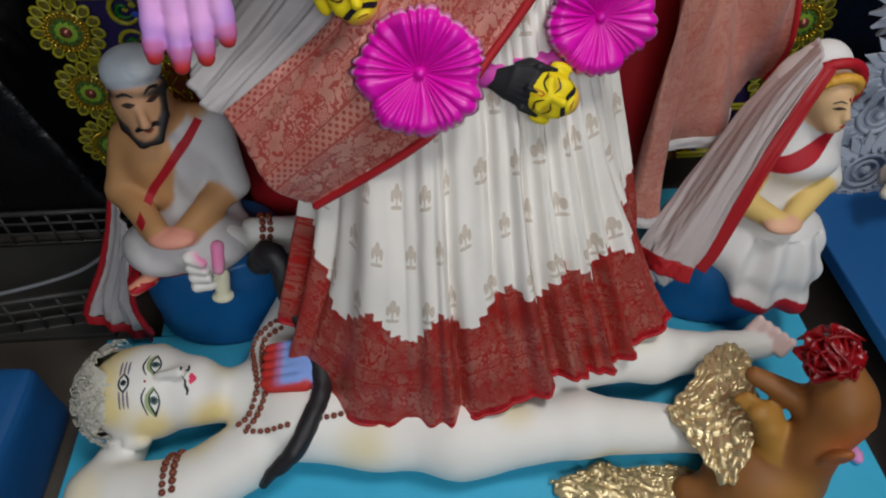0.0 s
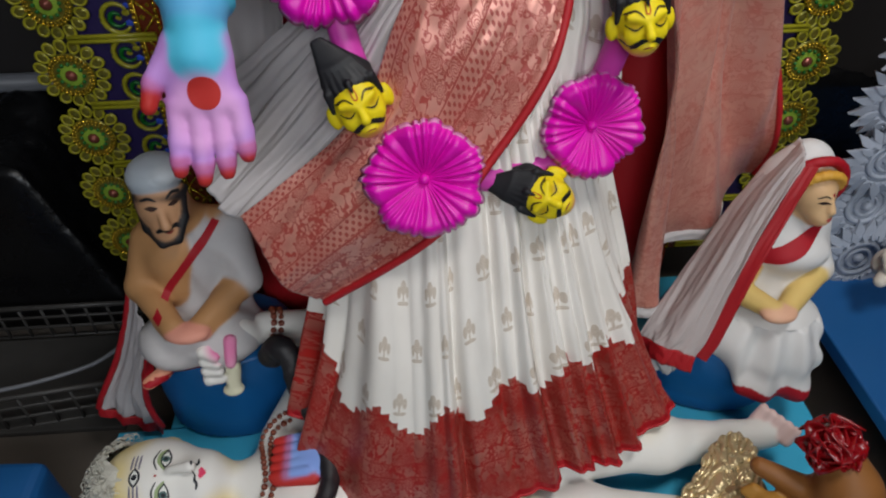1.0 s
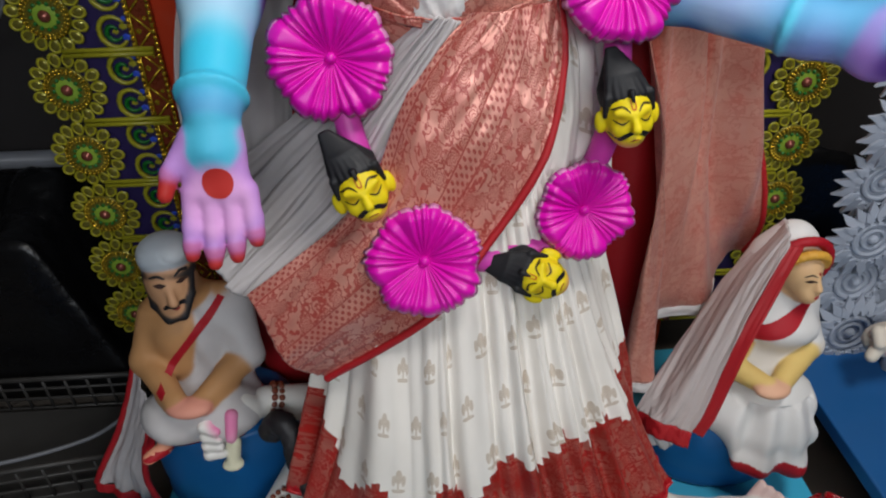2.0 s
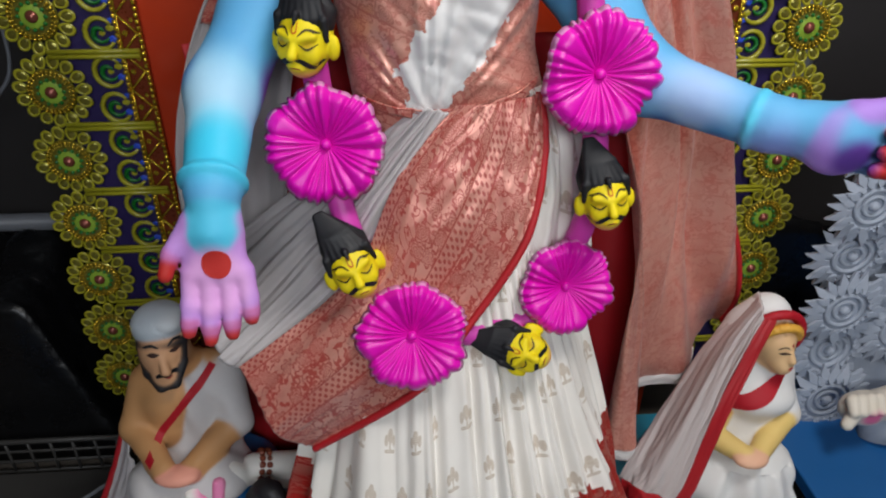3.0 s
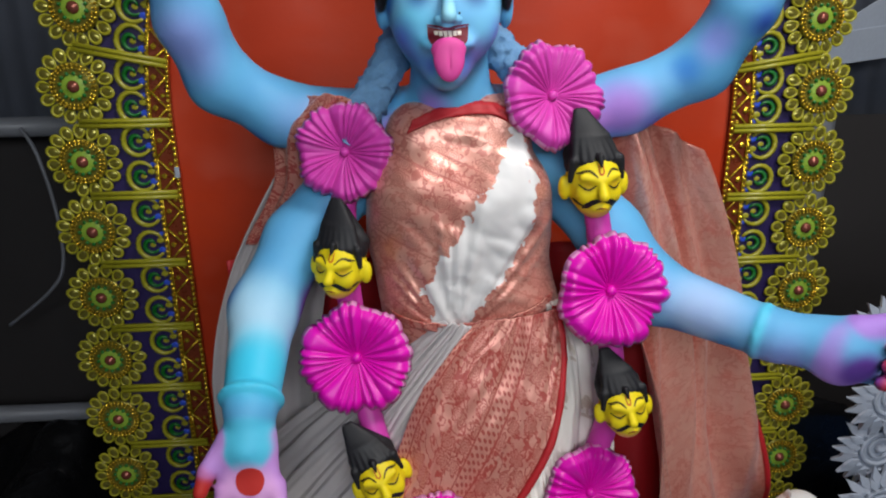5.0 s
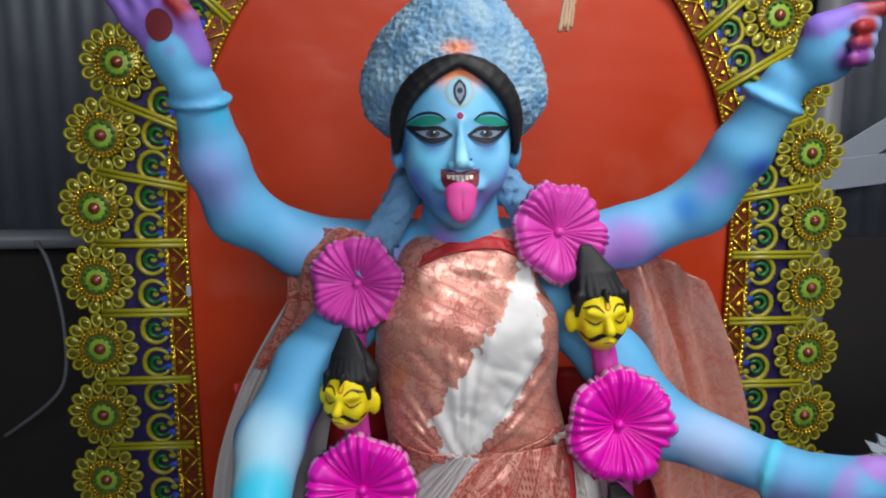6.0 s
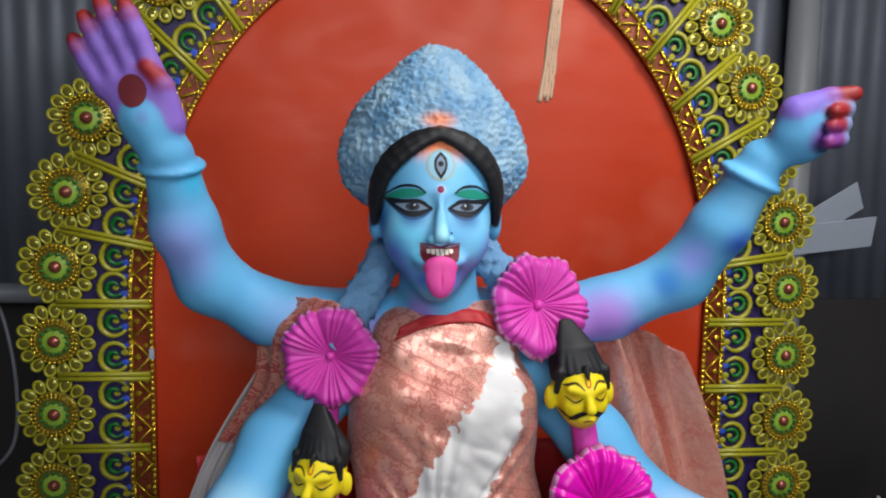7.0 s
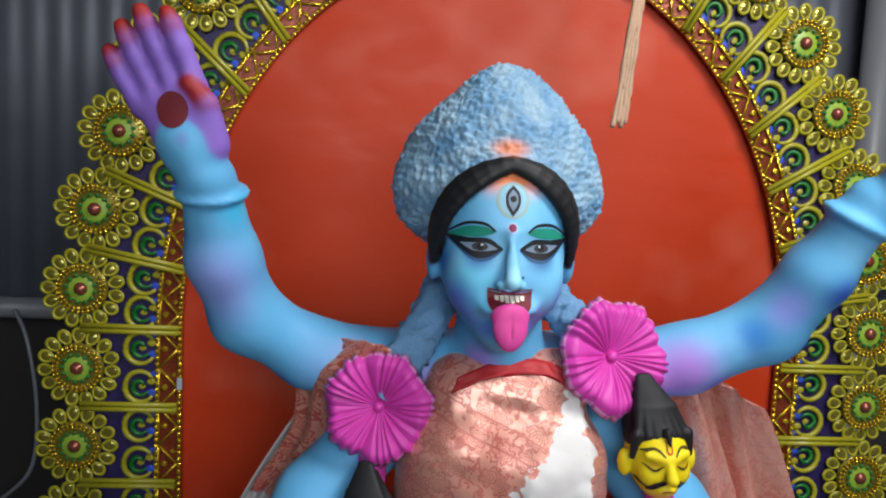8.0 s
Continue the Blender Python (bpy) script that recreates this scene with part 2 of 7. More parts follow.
FOAM = simple("white_pith", lin(164, 172, 186), 0.8, vary=0.08, scale=90, bump=0.2)
FIBRE = simple("jute_fibre", lin(190, 156, 130), 0.85, vary=0.2, scale=120, bump=0.5)
RED_GLOSS = simple("red_gloss_paint", lin(140, 8, 18), 0.25, vary=0.2, scale=60, bump=0.3)


# ---- builders ----
def part(name, bm, material, parent, label=""):
    me = bpy.data.meshes.new(name)
    bm.to_mesh(me)
    bm.free()
    for x in material if isinstance(material, (list, tuple)) else [material]:
        me.materials.append(x)
    ob = new(name, me)
    if parent:
        ob.parent = parent
        ob.matrix_parent_inverse = parent.matrix_basis.inverted()
    if label:
        ob["label"] = label
    return ob


def smooth(bm):
    for f in bm.faces:
        f.smooth = True
    return bm


def add_box(bm, lo, hi, bevel=0.0, mat=0):
    r = bmesh.ops.create_cube(bm, size=1)
    vs = r["verts"]
    for v in vs:
        v.co = Vector([lo[i] + (v.co[i] + 0.5) * (hi[i] - lo[i]) for i in range(3)])
    fs = {f for v in vs for f in v.link_faces}
    for f in fs:
        f.material_index = mat
    if bevel:
        es = list({e for v in vs for e in v.link_edges})
        bmesh.ops.bevel(bm, geom=es, offset=bevel, segments=2, affect="EDGES", profile=0.5)
    return bm


def add_tube(bm, pts, radii, n=10, mat=0, cap=True):
    """A round tube along points, with a radius for each."""
    pts = [Vector(p) for p in pts]
    rings = []
    up = Vector((0.13, 0.21, 0.97))
    for i, p in enumerate(pts):
        d = (pts[min(i + 1, len(pts) - 1)] - pts[max(i - 1, 0)]).normalized()
        a = d.cross(up)
        if a.length < 0.1:
            a = d.cross(Vector((1, 0, 0)))
        a.normalize()
        b = d.cross(a)
        r = radii[i] if isinstance(radii, (list, tuple)) else radii
        rings.append([bm.verts.new(p + r * (math.cos(2 * math.pi * k / n) * a + math.sin(2 * math.pi * k / n) * b)) for k in range(n)])
    for r0, r1 in zip(rings, rings[1:]):
        for k in range(n):
            f = bm.faces.new((r0[k], r0[(k + 1) % n], r1[(k + 1) % n], r1[k]))
            f.material_index, f.smooth = mat, True
    if cap:
        for r in (rings[0][::-1], rings[-1]):
            bm.faces.new(r).material_index = mat
    return bm


def spline(pts, n):
    """n points along a smooth curve through pts."""
    P = np.array([pts[0]] + list(pts) + [pts[-1]], float)
    out = []
    for t in np.linspace(0, len(pts) - 1 - 1e-6, n):
        i, f = int(t), t - int(t)
        a, b, c, d = P[i], P[i + 1], P[i + 2], P[i + 3]
        out.append(0.5 * (2 * b + (c - a) * f + (2 * a - 5 * b + 4 * c - d) * f * f + (3 * b - a - 3 * c + d) * f ** 3))
    return np.array(out)


def sheet_grid(cols, nu, nv):
    """Columns of points -> a smooth grid of nu x nv points."""
    c = np.array([spline(col, nv) for col in cols])
    return np.stack([spline(list(c[:, j]), nu) for j in range(nv)], 1)


def grid_normals(g):
    du, dv = np.gradient(g, axis=0), np.gradient(g, axis=1)
    n = np.cross(du, dv)
    return n / np.maximum(np.linalg.norm(n, axis=2, keepdims=True), 1e-9)


def cloth(name, cols, nu, nv, material, parent, fold=None, thick=0.003, label="", uv_scale=1.0, crease=0.004):
    """A cloth sheet through columns of points; fold(u, v) gives the push along the normal in metres. UV in metres, v = 0 at the last row."""
    g = sheet_grid(cols, nu, nv)
    u, v = np.meshgrid(np.linspace(0, 1, nu), np.linspace(0, 1, nv), indexing="ij")
    if fold is not None:
        n = grid_normals(g)
        toward = np.sign(np.sum(n * np.array([0, -1, 0.2]), axis=2).mean()) or 1
        g = g + toward * n * fold(u, v)[:, :, None]
    if crease:
        n = grid_normals(g)
        seed = 3.7 * len(name)
        h = np.array([[abs(noise.noise(Vector((9 * i / nu + 2 * j / nv, 3.0 * j / nv, seed)))) + 0.5 * abs(noise.noise(Vector((16 * i / nu - 5 * j / nv, 7.0 * j / nv, seed)))) for j in range(nv)] for i in range(nu)])
        g = g - n * np.sign(n[:, :, 1:2].mean()) * (0.35 - h[:, :, None]) * crease * 2
    su = np.concatenate([[0], np.cumsum(np.linalg.norm(np.diff(g[:, -1], axis=0), axis=1))])
    sv = np.concatenate([np.zeros((nu, 1)), np.cumsum(np.linalg.norm(np.diff(g, axis=1), axis=2), axis=1)], 1)
    sv = sv[:, -1:] - sv
    verts = g.reshape(-1, 3).tolist()
    faces = [(i * nv + j, (i + 1) * nv + j, (i + 1) * nv + j + 1, i * nv + j + 1) for i in range(nu - 1) for j in range(nv - 1)]
    me = bpy.data.meshes.new(name)
    me.from_pydata(verts, [], faces)
    lay = me.uv_layers.new(name="UVMap")
    idx = np.array([l.vertex_index for l in me.loops])
    uv = np.stack([su[idx // nv], sv.reshape(-1)[idx]], 1) * uv_scale
    lay.data.foreach_set("uv", uv.astype(np.float32).reshape(-1))
    me.polygons.foreach_set("use_smooth", [True] * len(faces))
    for x in material if isinstance(material, (list, tuple)) else [material]:
        me.materials.append(x)
    ob = new(name, me)
    ob.parent = parent
    if label:
        ob["label"] = label
    if thick:
        s = ob.modifiers.new("thickness", "SOLIDIFY")
        s.thickness, s.offset = thick, 0.0
    return ob, g


def piping(name, pts, r, material, parent, label=""):
    bm = bmesh.new()
    add_tube(bm, pts, r, 8)
    return part(name, bm, material, parent, label)


def thing(name, label, category, group="", at=(0, 0, 0), kind=""):
    ob = new(name)
    ob.matrix_basis = Matrix.Translation(at)
    return tagged(ob, label, category, group, kind)


# ---- clay modelling: rounded forms melted together into one skin ----
def C(a, b, ra, rb, col, k=0.02):
    return ("c", np.array(a, float), np.array(b, float), ra, rb, col, k)


def E(c, r, col, rot=None, k=0.02):
    return ("e", np.array(c, float), np.array(r, float), rot, 0, col, k)


def N(c, r, rot=None, k=0.01):
    return ("n", np.array(c, float), np.array(r, float), rot, 0, None, k)


def distance(p, P):
    if p[0] == "c":
        a, b = p[1], p[2]
        ba = b - a
        h = np.clip(((P - a) @ ba) / max(ba @ ba, 1e-12), 0, 1)
        return np.linalg.norm(P - a - h[..., None] * ba, axis=-1) - (p[3] + (p[4] - p[3]) * h)
    q = P - p[1]
    if p[3] is not None:
        q = q @ np.array(p[3])
    k0 = np.linalg.norm(q / p[2], axis=-1)
    k1 = np.linalg.norm(q / (p[2] * p[2]), axis=-1)
    return k0 * (k0 - 1) / np.maximum(k1, 1e-9)


def reach(p):
    if p[0] == "c":
        r = max(p[3], p[4])
        return np.minimum(p[1], p[2]) - r, np.maximum(p[1], p[2]) + r
    r = p[2] if p[3] is None else np.full(3, p[2].max())
    return p[1] - r, p[1] + r


def sculpt(prims, res):
    """Vertices, quads and paint of the melted forms, on a lattice of spacing res."""
    lo = np.min([reach(p)[0] for p in prims if p[0] != "n"], axis=0) - 4 * res
    hi = np.max([reach(p)[1] for p in prims if p[0] != "n"], axis=0) + 4 * res
    dim = np.ceil((hi - lo) / res).astype(int) + 1
    D = np.full(dim, 0.2, np.float32)
    for p in prims:
        a, b = reach(p)
        i0 = np.maximum(((a - p[6] - lo) / res).astype(int) - 2, 0)
        i1 = np.minimum(((b + p[6] - lo) / res).astype(int) + 4, dim)
        if (i1 <= i0).any():
            continue
        ax = [lo[i] + res * np.arange(i0[i], i1[i]) for i in range(3)]
        G = np.stack(np.meshgrid(*ax, indexing="ij"), -1)
        d = distance(p, G).astype(np.float32)
        s = (slice(i0[0], i1[0]), slice(i0[1], i1[1]), slice(i0[2], i1[2]))
        old, k = D[s], p[6]
        if p[0] == "n":
            d = -d
            h = np.clip(0.5 - 0.5 * (old - d) / k, 0, 1)
            D[s] = old * (1 - h) + d * h + k * h * (1 - h)
        else:
            h = np.clip(0.5 + 0.5 * (old - d) / k, 0, 1)
            D[s] = old * (1 - h) + d * h - k * h * (1 - h)
    S = D < 0
    corner = [(x, y, z) for x in (0, 1) for y in (0, 1) for z in (0, 1)]
    nx, ny, nz = (n - 1 for n in dim)
    tot = sum(S[x:x + nx, y:y + ny, z:z + nz].astype(np.int8) for x, y, z in corner)
    act = np.argwhere((tot > 0) & (tot < 8))
    val = np.stack([D[act[:, 0] + x, act[:, 1] + y, act[:, 2] + z] for x, y, z in corner], 1)
    pos, cnt = np.zeros((len(act), 3)), np.zeros(len(act))
    for i, a in enumerate(corner):
        for j, b in enumerate(corner):
            if j > i and sum(abs(a[m] - b[m]) for m in range(3)) == 1:
                cross = (val[:, i] < 0) != (val[:, j] < 0)
                t = val[:, i] / np.where(cross, val[:, i] - val[:, j], 1)
                pos += np.where(cross[:, None], np.array(a) + t[:, None] * (np.array(b) - np.array(a)), 0)
                cnt += cross
    V = lo + res * (act + pos / np.maximum(cnt, 1)[:, None])
    index = np.full((nx, ny, nz), -1, np.int64)
    index[tuple(act.T)] = np.arange(len(act))
    faces = []
    for axis in range(3):
        o1, o2 = [(1, 2), (2, 0), (0, 1)][axis]
        lo_s, hi_s = [slice(1, n) for n in (nx, ny, nz)], [slice(1, n) for n in (nx, ny, nz)]
        lo_s[axis], hi_s[axis] = slice(0, (nx, ny, nz)[axis]), slice(1, (nx, ny, nz)[axis] + 1)
        A, B = S[tuple(lo_s)], S[tuple(hi_s)]
        for sel, flip in ((A & ~B, False), (~A & B, True)):
            e = np.argwhere(sel)
            e = e + np.array([0 if m == axis else 1 for m in range(3)])
            q = []
            for d1, d2 in ((0, 0), (1, 0), (1, 1), (0, 1)):
                c = e.copy()
                c[:, o1] -= d1
                c[:, o2] -= d2
                q.append(index[tuple(c.T)])
            q = np.stack(q if not flip else q[::-1], 1)
            faces.append(q[(q >= 0).all(1)])
    F = np.concatenate(faces)
    dd = np.stack([distance(p, V) for p in prims if p[0] != "n"], 1)
    w = np.exp(-(dd - dd.min(1, keepdims=True)) / (0.22 * res + 0.0005))
    w /= w.sum(1, keepdims=True)
    K = w @ np.array([p[5][:3] for p in prims if p[0] != "n"])
    return V, F, K


def spot(V, K, c, r, soft, col, squash=(1, 1, 1)):
    """Airbrush: a soft round touch of paint."""
    d = np.linalg.norm((V - np.array(c)) * np.array(squash), axis=1)
    f = np.clip((r + soft - d) / max(soft, 1e-6), 0, 1)[:, None]
    f = f * f * (3 - 2 * f)
    K[:] = K * (1 - f) + np.array(col[:3]) * f


class Figure:
    """Collects clay skins and painted marks into one mesh."""

    def __init__(self):
        self.V, self.F, self.K, self.n = [], [], [], 0

    def add(self, V, F, K):
        self.V.append(np.asarray(V, float))
        self.F += [tuple(int(i) + self.n for i in f) for f in F]
        self.K.append(np.asarray(K, float))
        self.n += len(V)
        return self

    def skin(self, V, F):
        from mathutils.bvhtree import BVHTree
        self.tree = BVHTree.FromPolygons([tuple(v) for v in V], [tuple(int(i) for i in f) for f in F])
        return self

    def frame_of(self, origin, right, up):
        self.o, self.r, self.u = Vector(origin), Vector(right).normalized(), Vector(up).normalized()
        self.out = self.r.cross(self.u).normalized()
        return self

    def mark(self, top, bottom, col, n=14, m=4, lift=0.0012):
        """A painted mark between two curves of (across, up) pairs, laid on the skin."""
        top = [spline(top, n)] if len(top) > 2 else [np.linspace(top[0], top[1], n)]
        bot = [spline(bottom, n)] if len(bottom) > 2 else [np.linspace(bottom[0], bottom[1], n)]
        V = []
        last = None
        for i in range(n):
            for j in range(m):
                a, b = top[0][i] + (bot[0][i] - top[0][i]) * j / (m - 1)
                p = self.o + float(a) * self.r + float(b) * self.u + 0.25 * self.out
                hit = self.tree.ray_cast(p, -self.out, 0.6)
                q = hit[0] + self.out * lift if hit[0] else (last or self.o)
                last = q
                V.append(tuple(q))
        F = [(i * m + j, i * m + j + 1, (i + 1) * m + j + 1, (i + 1) * m + j) for i in range(n - 1) for j in range(m - 1)]
        return self.add(V, F, [col[:3]] * len(V))

    def line(self, pts, w, col, n=14, lift=0.0016):
        """A brush stroke, thin at both ends."""
        P = spline(pts, n)
        T = np.gradient(P, axis=0)
        T /= np.maximum(np.linalg.norm(T, axis=1, keepdims=True), 1e-9)
        Nn = np.stack([-T[:, 1], T[:, 0]], 1)
        s = (w * (0.35 + 0.65 * np.sin(np.linspace(0.15, math.pi - 0.15, n))))[:, None] / 2
        return self.mark([tuple(x) for x in P + Nn * s], [tuple(x) for x in P - Nn * s], col, n, 3, lift)

    def disc(self, a, b, r, col, lift=0.0014, ry=None):
        ry = ry or r
        th = np.linspace(0, math.pi, 9)
        return self.mark([(a - r * math.cos(t), b + ry * math.sin(t)) for t in th], [(a - r * math.cos(t), b - ry * math.sin(t)) for t in th], col, 13, 5, lift)

    def done(self, name, parent=None, material=None):
        me = bpy.data.meshes.new(name)
        V, K = np.concatenate(self.V), np.concatenate(self.K)
        me.from_pydata(V.tolist(), [], self.F)
        at = me.color_attributes.new("paint", "FLOAT_COLOR", "POINT")
        at.data.foreach_set("color", np.concatenate([K, np.ones((len(K), 1))], 1).astype(np.float32).reshape(-1))
        me.polygons.foreach_set("use_smooth", [True] * len(self.F))
        me.materials.append(material or CLAY)
        ob = new(name, me)
        if parent:
            ob.parent = parent
        return ob


def hand(wrist, along, thumb_side, size, skin, palm, tip, curl=0.0, spread=0.06, k=0.008, thumb=(0.15, 0.20)):
    """An open hand: fingers run along, the thumb points to thumb_side, palm normal = along x thumb_side or its opposite by curl's sign."""
    w, y, x = np.array(wrist, float), np.array(along, float), np.array(thumb_side, float)
    y /= np.linalg.norm(y)
    x -= y * (x @ y)
    x /= np.linalg.norm(x)
    n = np.cross(x, y)
    L = size
    P = [C(w, w + y * 0.18 * L, 0.15 * L, 0.17 * L, skin, 0.02)]
    for ox in (-0.13, -0.04, 0.05, 0.14):
        P.append(C(w + x * ox * 0.7 * L + y * 0.12 * L, w + x * ox * L * 1.1 + y * 0.47 * L, 0.085 * L, 0.075 * L, palm, 0.02))
    for ox, ln, sp in ((-0.185, 0.34, -0.9), (-0.065, 0.44, -0.3), (0.06, 0.48, 0.25), (0.185, 0.42, 0.8)):
        a = w + x * ox * L + y * 0.47 * L
        d = y + x * sp * spread + n * curl * 0.5
        d /= np.linalg.norm(d)
        b = a + d * ln * 0.55 * L
        d2 = d + n * curl
        d2 /= np.linalg.norm(d2)
        c = b + d2 * ln * 0.3 * L
        e = c + d2 * ln * 0.15 * L
        P += [C(a, b, 0.068 * L, 0.062 * L, palm, k), C(b, c, 0.062 * L, 0.06 * L, palm, k), C(c, e, 0.061 * L, 0.05 * L, tip, 0.004)]
    a = w + x * 0.15 * L + y * 0.14 * L
    b = a + (x * thumb[0] + y * thumb[1]) * L + n * 0.03 * L
    c = b + (x * (thumb[0] - 0.11) + y * 0.14) * L + n * 0.02 * L
    P += [C(a, b, 0.09 * L, 0.065 * L, palm, 0.015), C(b, c, 0.063 * L, 0.052 * L, tip, 0.004)]
    return P


def turn(z_axis, x_hint=(1, 0, 0)):
    """A rotation whose third column is z_axis."""
    z = np.array(z_axis, float)
    z /= np.linalg.norm(z)
    x = np.array(x_hint, float)
    x -= z * (x @ z)
    x /= np.linalg.norm(x)
    return np.stack([x, np.cross(z, x), z], 1)


# ---- the shed ----
def structure(name, bm, material, label, category):
    return tagged(part(name, bm, material, None), label, category, kind="structure")


structure("floor", add_box(bmesh.new(), (-2.6, -2.4, -0.1), (2.9, 2.5, 0.0)), EARTH, "bare packed earth floor of a dim workshop shed", "floor")


def corrugated(name, x0, x1, y, z0, z1):
    """A wall of corrugated zinc sheet, ridges upright."""
    bm = bmesh.new()
    n = int((x1 - x0) / 0.0095)
    rows = []
    for z in (z0, z1):
        rows.append([bm.verts.new((x0 + (x1 - x0) * i / n, y + 0.0035 * math.cos(2 * math.pi * i / 8), z)) for i in range(n + 1)])
    for i in range(n):
        f = bm.faces.new((rows[0][i], rows[0][i + 1], rows[1][i + 1], rows[1][i]))
        f.smooth = True
    ob = structure(name, bm, ZINC, "dull grey corrugated zinc wall", "wall")
    ob.modifiers.new("thickness", "SOLIDIFY").thickness = 0.002
    return ob


corrugated("wall_north", -2.6, 2.9, 2.35, 1.62, 3.5)
structure("wall_north_lower", add_box(bmesh.new(), (-2.6, 2.33, 0), (2.9, 2.45, 1.62)), DARK_WALL, "plain dark lower wall behind the shrine", "wall")
# side walls, south wall and ceiling are unseen, added to enclose the light
structure("wall_west", add_box(bmesh.new(), (-2.7, -2.4, 0), (-2.6, 2.45, 3.5)), DARK_WALL, "unseen dark rough side wall, added to close in the shed", "wall")
structure("wall_east", add_box(bmesh.new(), (2.9, -2.4, 0), (3.0, 2.45, 3.5)), DARK_WALL, "unseen dark rough side wall, added to close in the shed", "wall")
bm = bmesh.new()
add_box(bm, (-2.6, -2.5, 0), (2.9, -2.4, 2.0))
add_box(bm, (-2.6, -2.5, 3.3), (2.9, -2.4, 3.5))
add_box(bm, (-2.6, -2.5, 2.0), (-1.6, -2.4, 3.3))
add_box(bm, (1.7, -2.5, 2.0), (2.9, -2.4, 3.3))
structure("wall_south", bm, DARK_WALL, "unseen dark wall with a wide opening, added to let daylight in", "wall")
structure("ceiling", add_box(bmesh.new(), (-2.7, -2.5, 3.5), (3.0, 2.5, 3.56)), DARK_WALL, "unseen dark ceiling, added to close in the shed", "ceiling")


def pipe(pts, r, label):
    bm = bmesh.new()
    add_tube(bm, pts, r, 16)
    return tagged(part("pipe", bm, PIPE_MAT, None), label, "pipe")


pipe([(-2.55, 2.2, 1.66), (-0.72, 2.2, 1.66)], 0.032, "grey plastic pipe running level along the wall")
pipe([(-2.55, 2.1, 0.69), (-0.72, 2.1, 0.69)], 0.03, "grey plastic pipe running level low on the wall")
pipe([(1.46, 2.22, 0.0), (1.46, 2.22, 3.5)], 0.052, "grey upright pipe before the zinc wall")

# ---- platform ----
dais = thing("dais", "low sky-blue painted wooden platform under the idols", "platform")
bm = bmesh.new()
add_box(bm, (-0.755, 0.36, 0.10), (1.09, 1.125, 0.15), 0.006)
part("top_board", bm, BLUE_PAINT, dais)
bm = bmesh.new()
add_box(bm, (-0.62, 1.128, 0.10), (1.0, 1.60, 0.148), 0.006)
part("rear_board", bm, BLUE_PAINT, dais)
for x in (-0.7, 1.03):
    for y in (0.42, 1.06):
        part("leg", add_box(bmesh.new(), (x - 0.03, y - 0.03, 0), (x + 0.03, y + 0.03, 0.098)), BLUE_SEAT, dais)
for x in (-0.55, 0.94):
    part("leg", add_box(bmesh.new(), (x - 0.03, 1.5, 0), (x + 0.03, 1.56, 0.098)), BLUE_SEAT, dais)

# ---- arched backdrop ----
CX = 0.177
backdrop = thing("arched_backdrop", "tall arched orange backdrop edged with gold and green foil rosettes", "backdrop", at=(CX, 1.72, 0))


def arch(a, c, h, flare, n, z0):
    """Points of an arch, from bottom left round to bottom right: half width a, springing at c, height h above it."""
    pts = []
    for i in range(400):
        z = z0 + (c - z0) * i / 400
        pts.append((CX - a - flare * (c - z), z))
    for i in range(1201):
        t = math.pi * i / 1200
        pts.append((CX - a * math.cos(t), c + h * math.sin(t)))
    for i in range(1, 401):
        z = c - (c - z0) * i / 400
        pts.append((CX + a + flare * (c - z), z))
    P = np.array(pts)
    s = np.concatenate([[0], np.cumsum(np.linalg.norm(np.diff(P, axis=0), axis=1))])
    q = np.linspace(0, s[-1], n)
    return np.stack([np.interp(q, s, P[:, 0]), np.interp(q, s, P[:, 1])], 1)


def arch_blend(f, n, z0=0.2):
    """Between the inner edge (f = 0) and the line of the rosettes (f = 1), the points facing one another straight across the border."""
    outer = arch(0.935, 1.65, 1.2, 0.035, n, z0)
    dx, dz = outer[:, 0] - CX, outer[:, 1] - 1.72
    t = np.arctan2(np.maximum(dz, 0), np.abs(dx))
    r = 1 / np.sqrt((np.cos(t) / 0.712) ** 2 + (np.sin(t) / 0.905) ** 2)
    inner = np.stack([CX + np.sign(dx + 1e-9) * r * np.cos(t), np.where(dz > 0, 1.72 + r * np.sin(t), outer[:, 1])], 1)
    return inner * (1 - f) + outer * f


def slab(pts, y0, y1, bm, mat=0):
    a = [bm.verts.new((x, y0, z)) for x, z in pts]
    b = [bm.verts.new((x, y1, z)) for x, z in pts]
    bm.faces.new(a).material_index = mat
    bm.faces.new(b[::-1]).material_index = mat
    for i in range(len(pts)):
        j = (i + 1) % len(pts)
        bm.faces.new((a[j], a[i], b[i], b[j])).material_index = mat


def ribbon(p, q, y0, y1, bm, mat=0):
    """A flat band of board between two lines."""
    for i in range(len(p) - 1):
        vs = [bm.verts.new((x, y, z)) for y in (y0, y1) for x, z in (p[i], q[i], q[i + 1], p[i + 1])]
        for f in ((0, 1, 2, 3), (7, 6, 5, 4), (0, 3, 7, 4), (1, 5, 6, 2)):
            bm.faces.new([vs[k] for k in f]).material_index = mat
    bmesh.ops.remove_doubles(bm, verts=bm.verts, dist=1e-5)


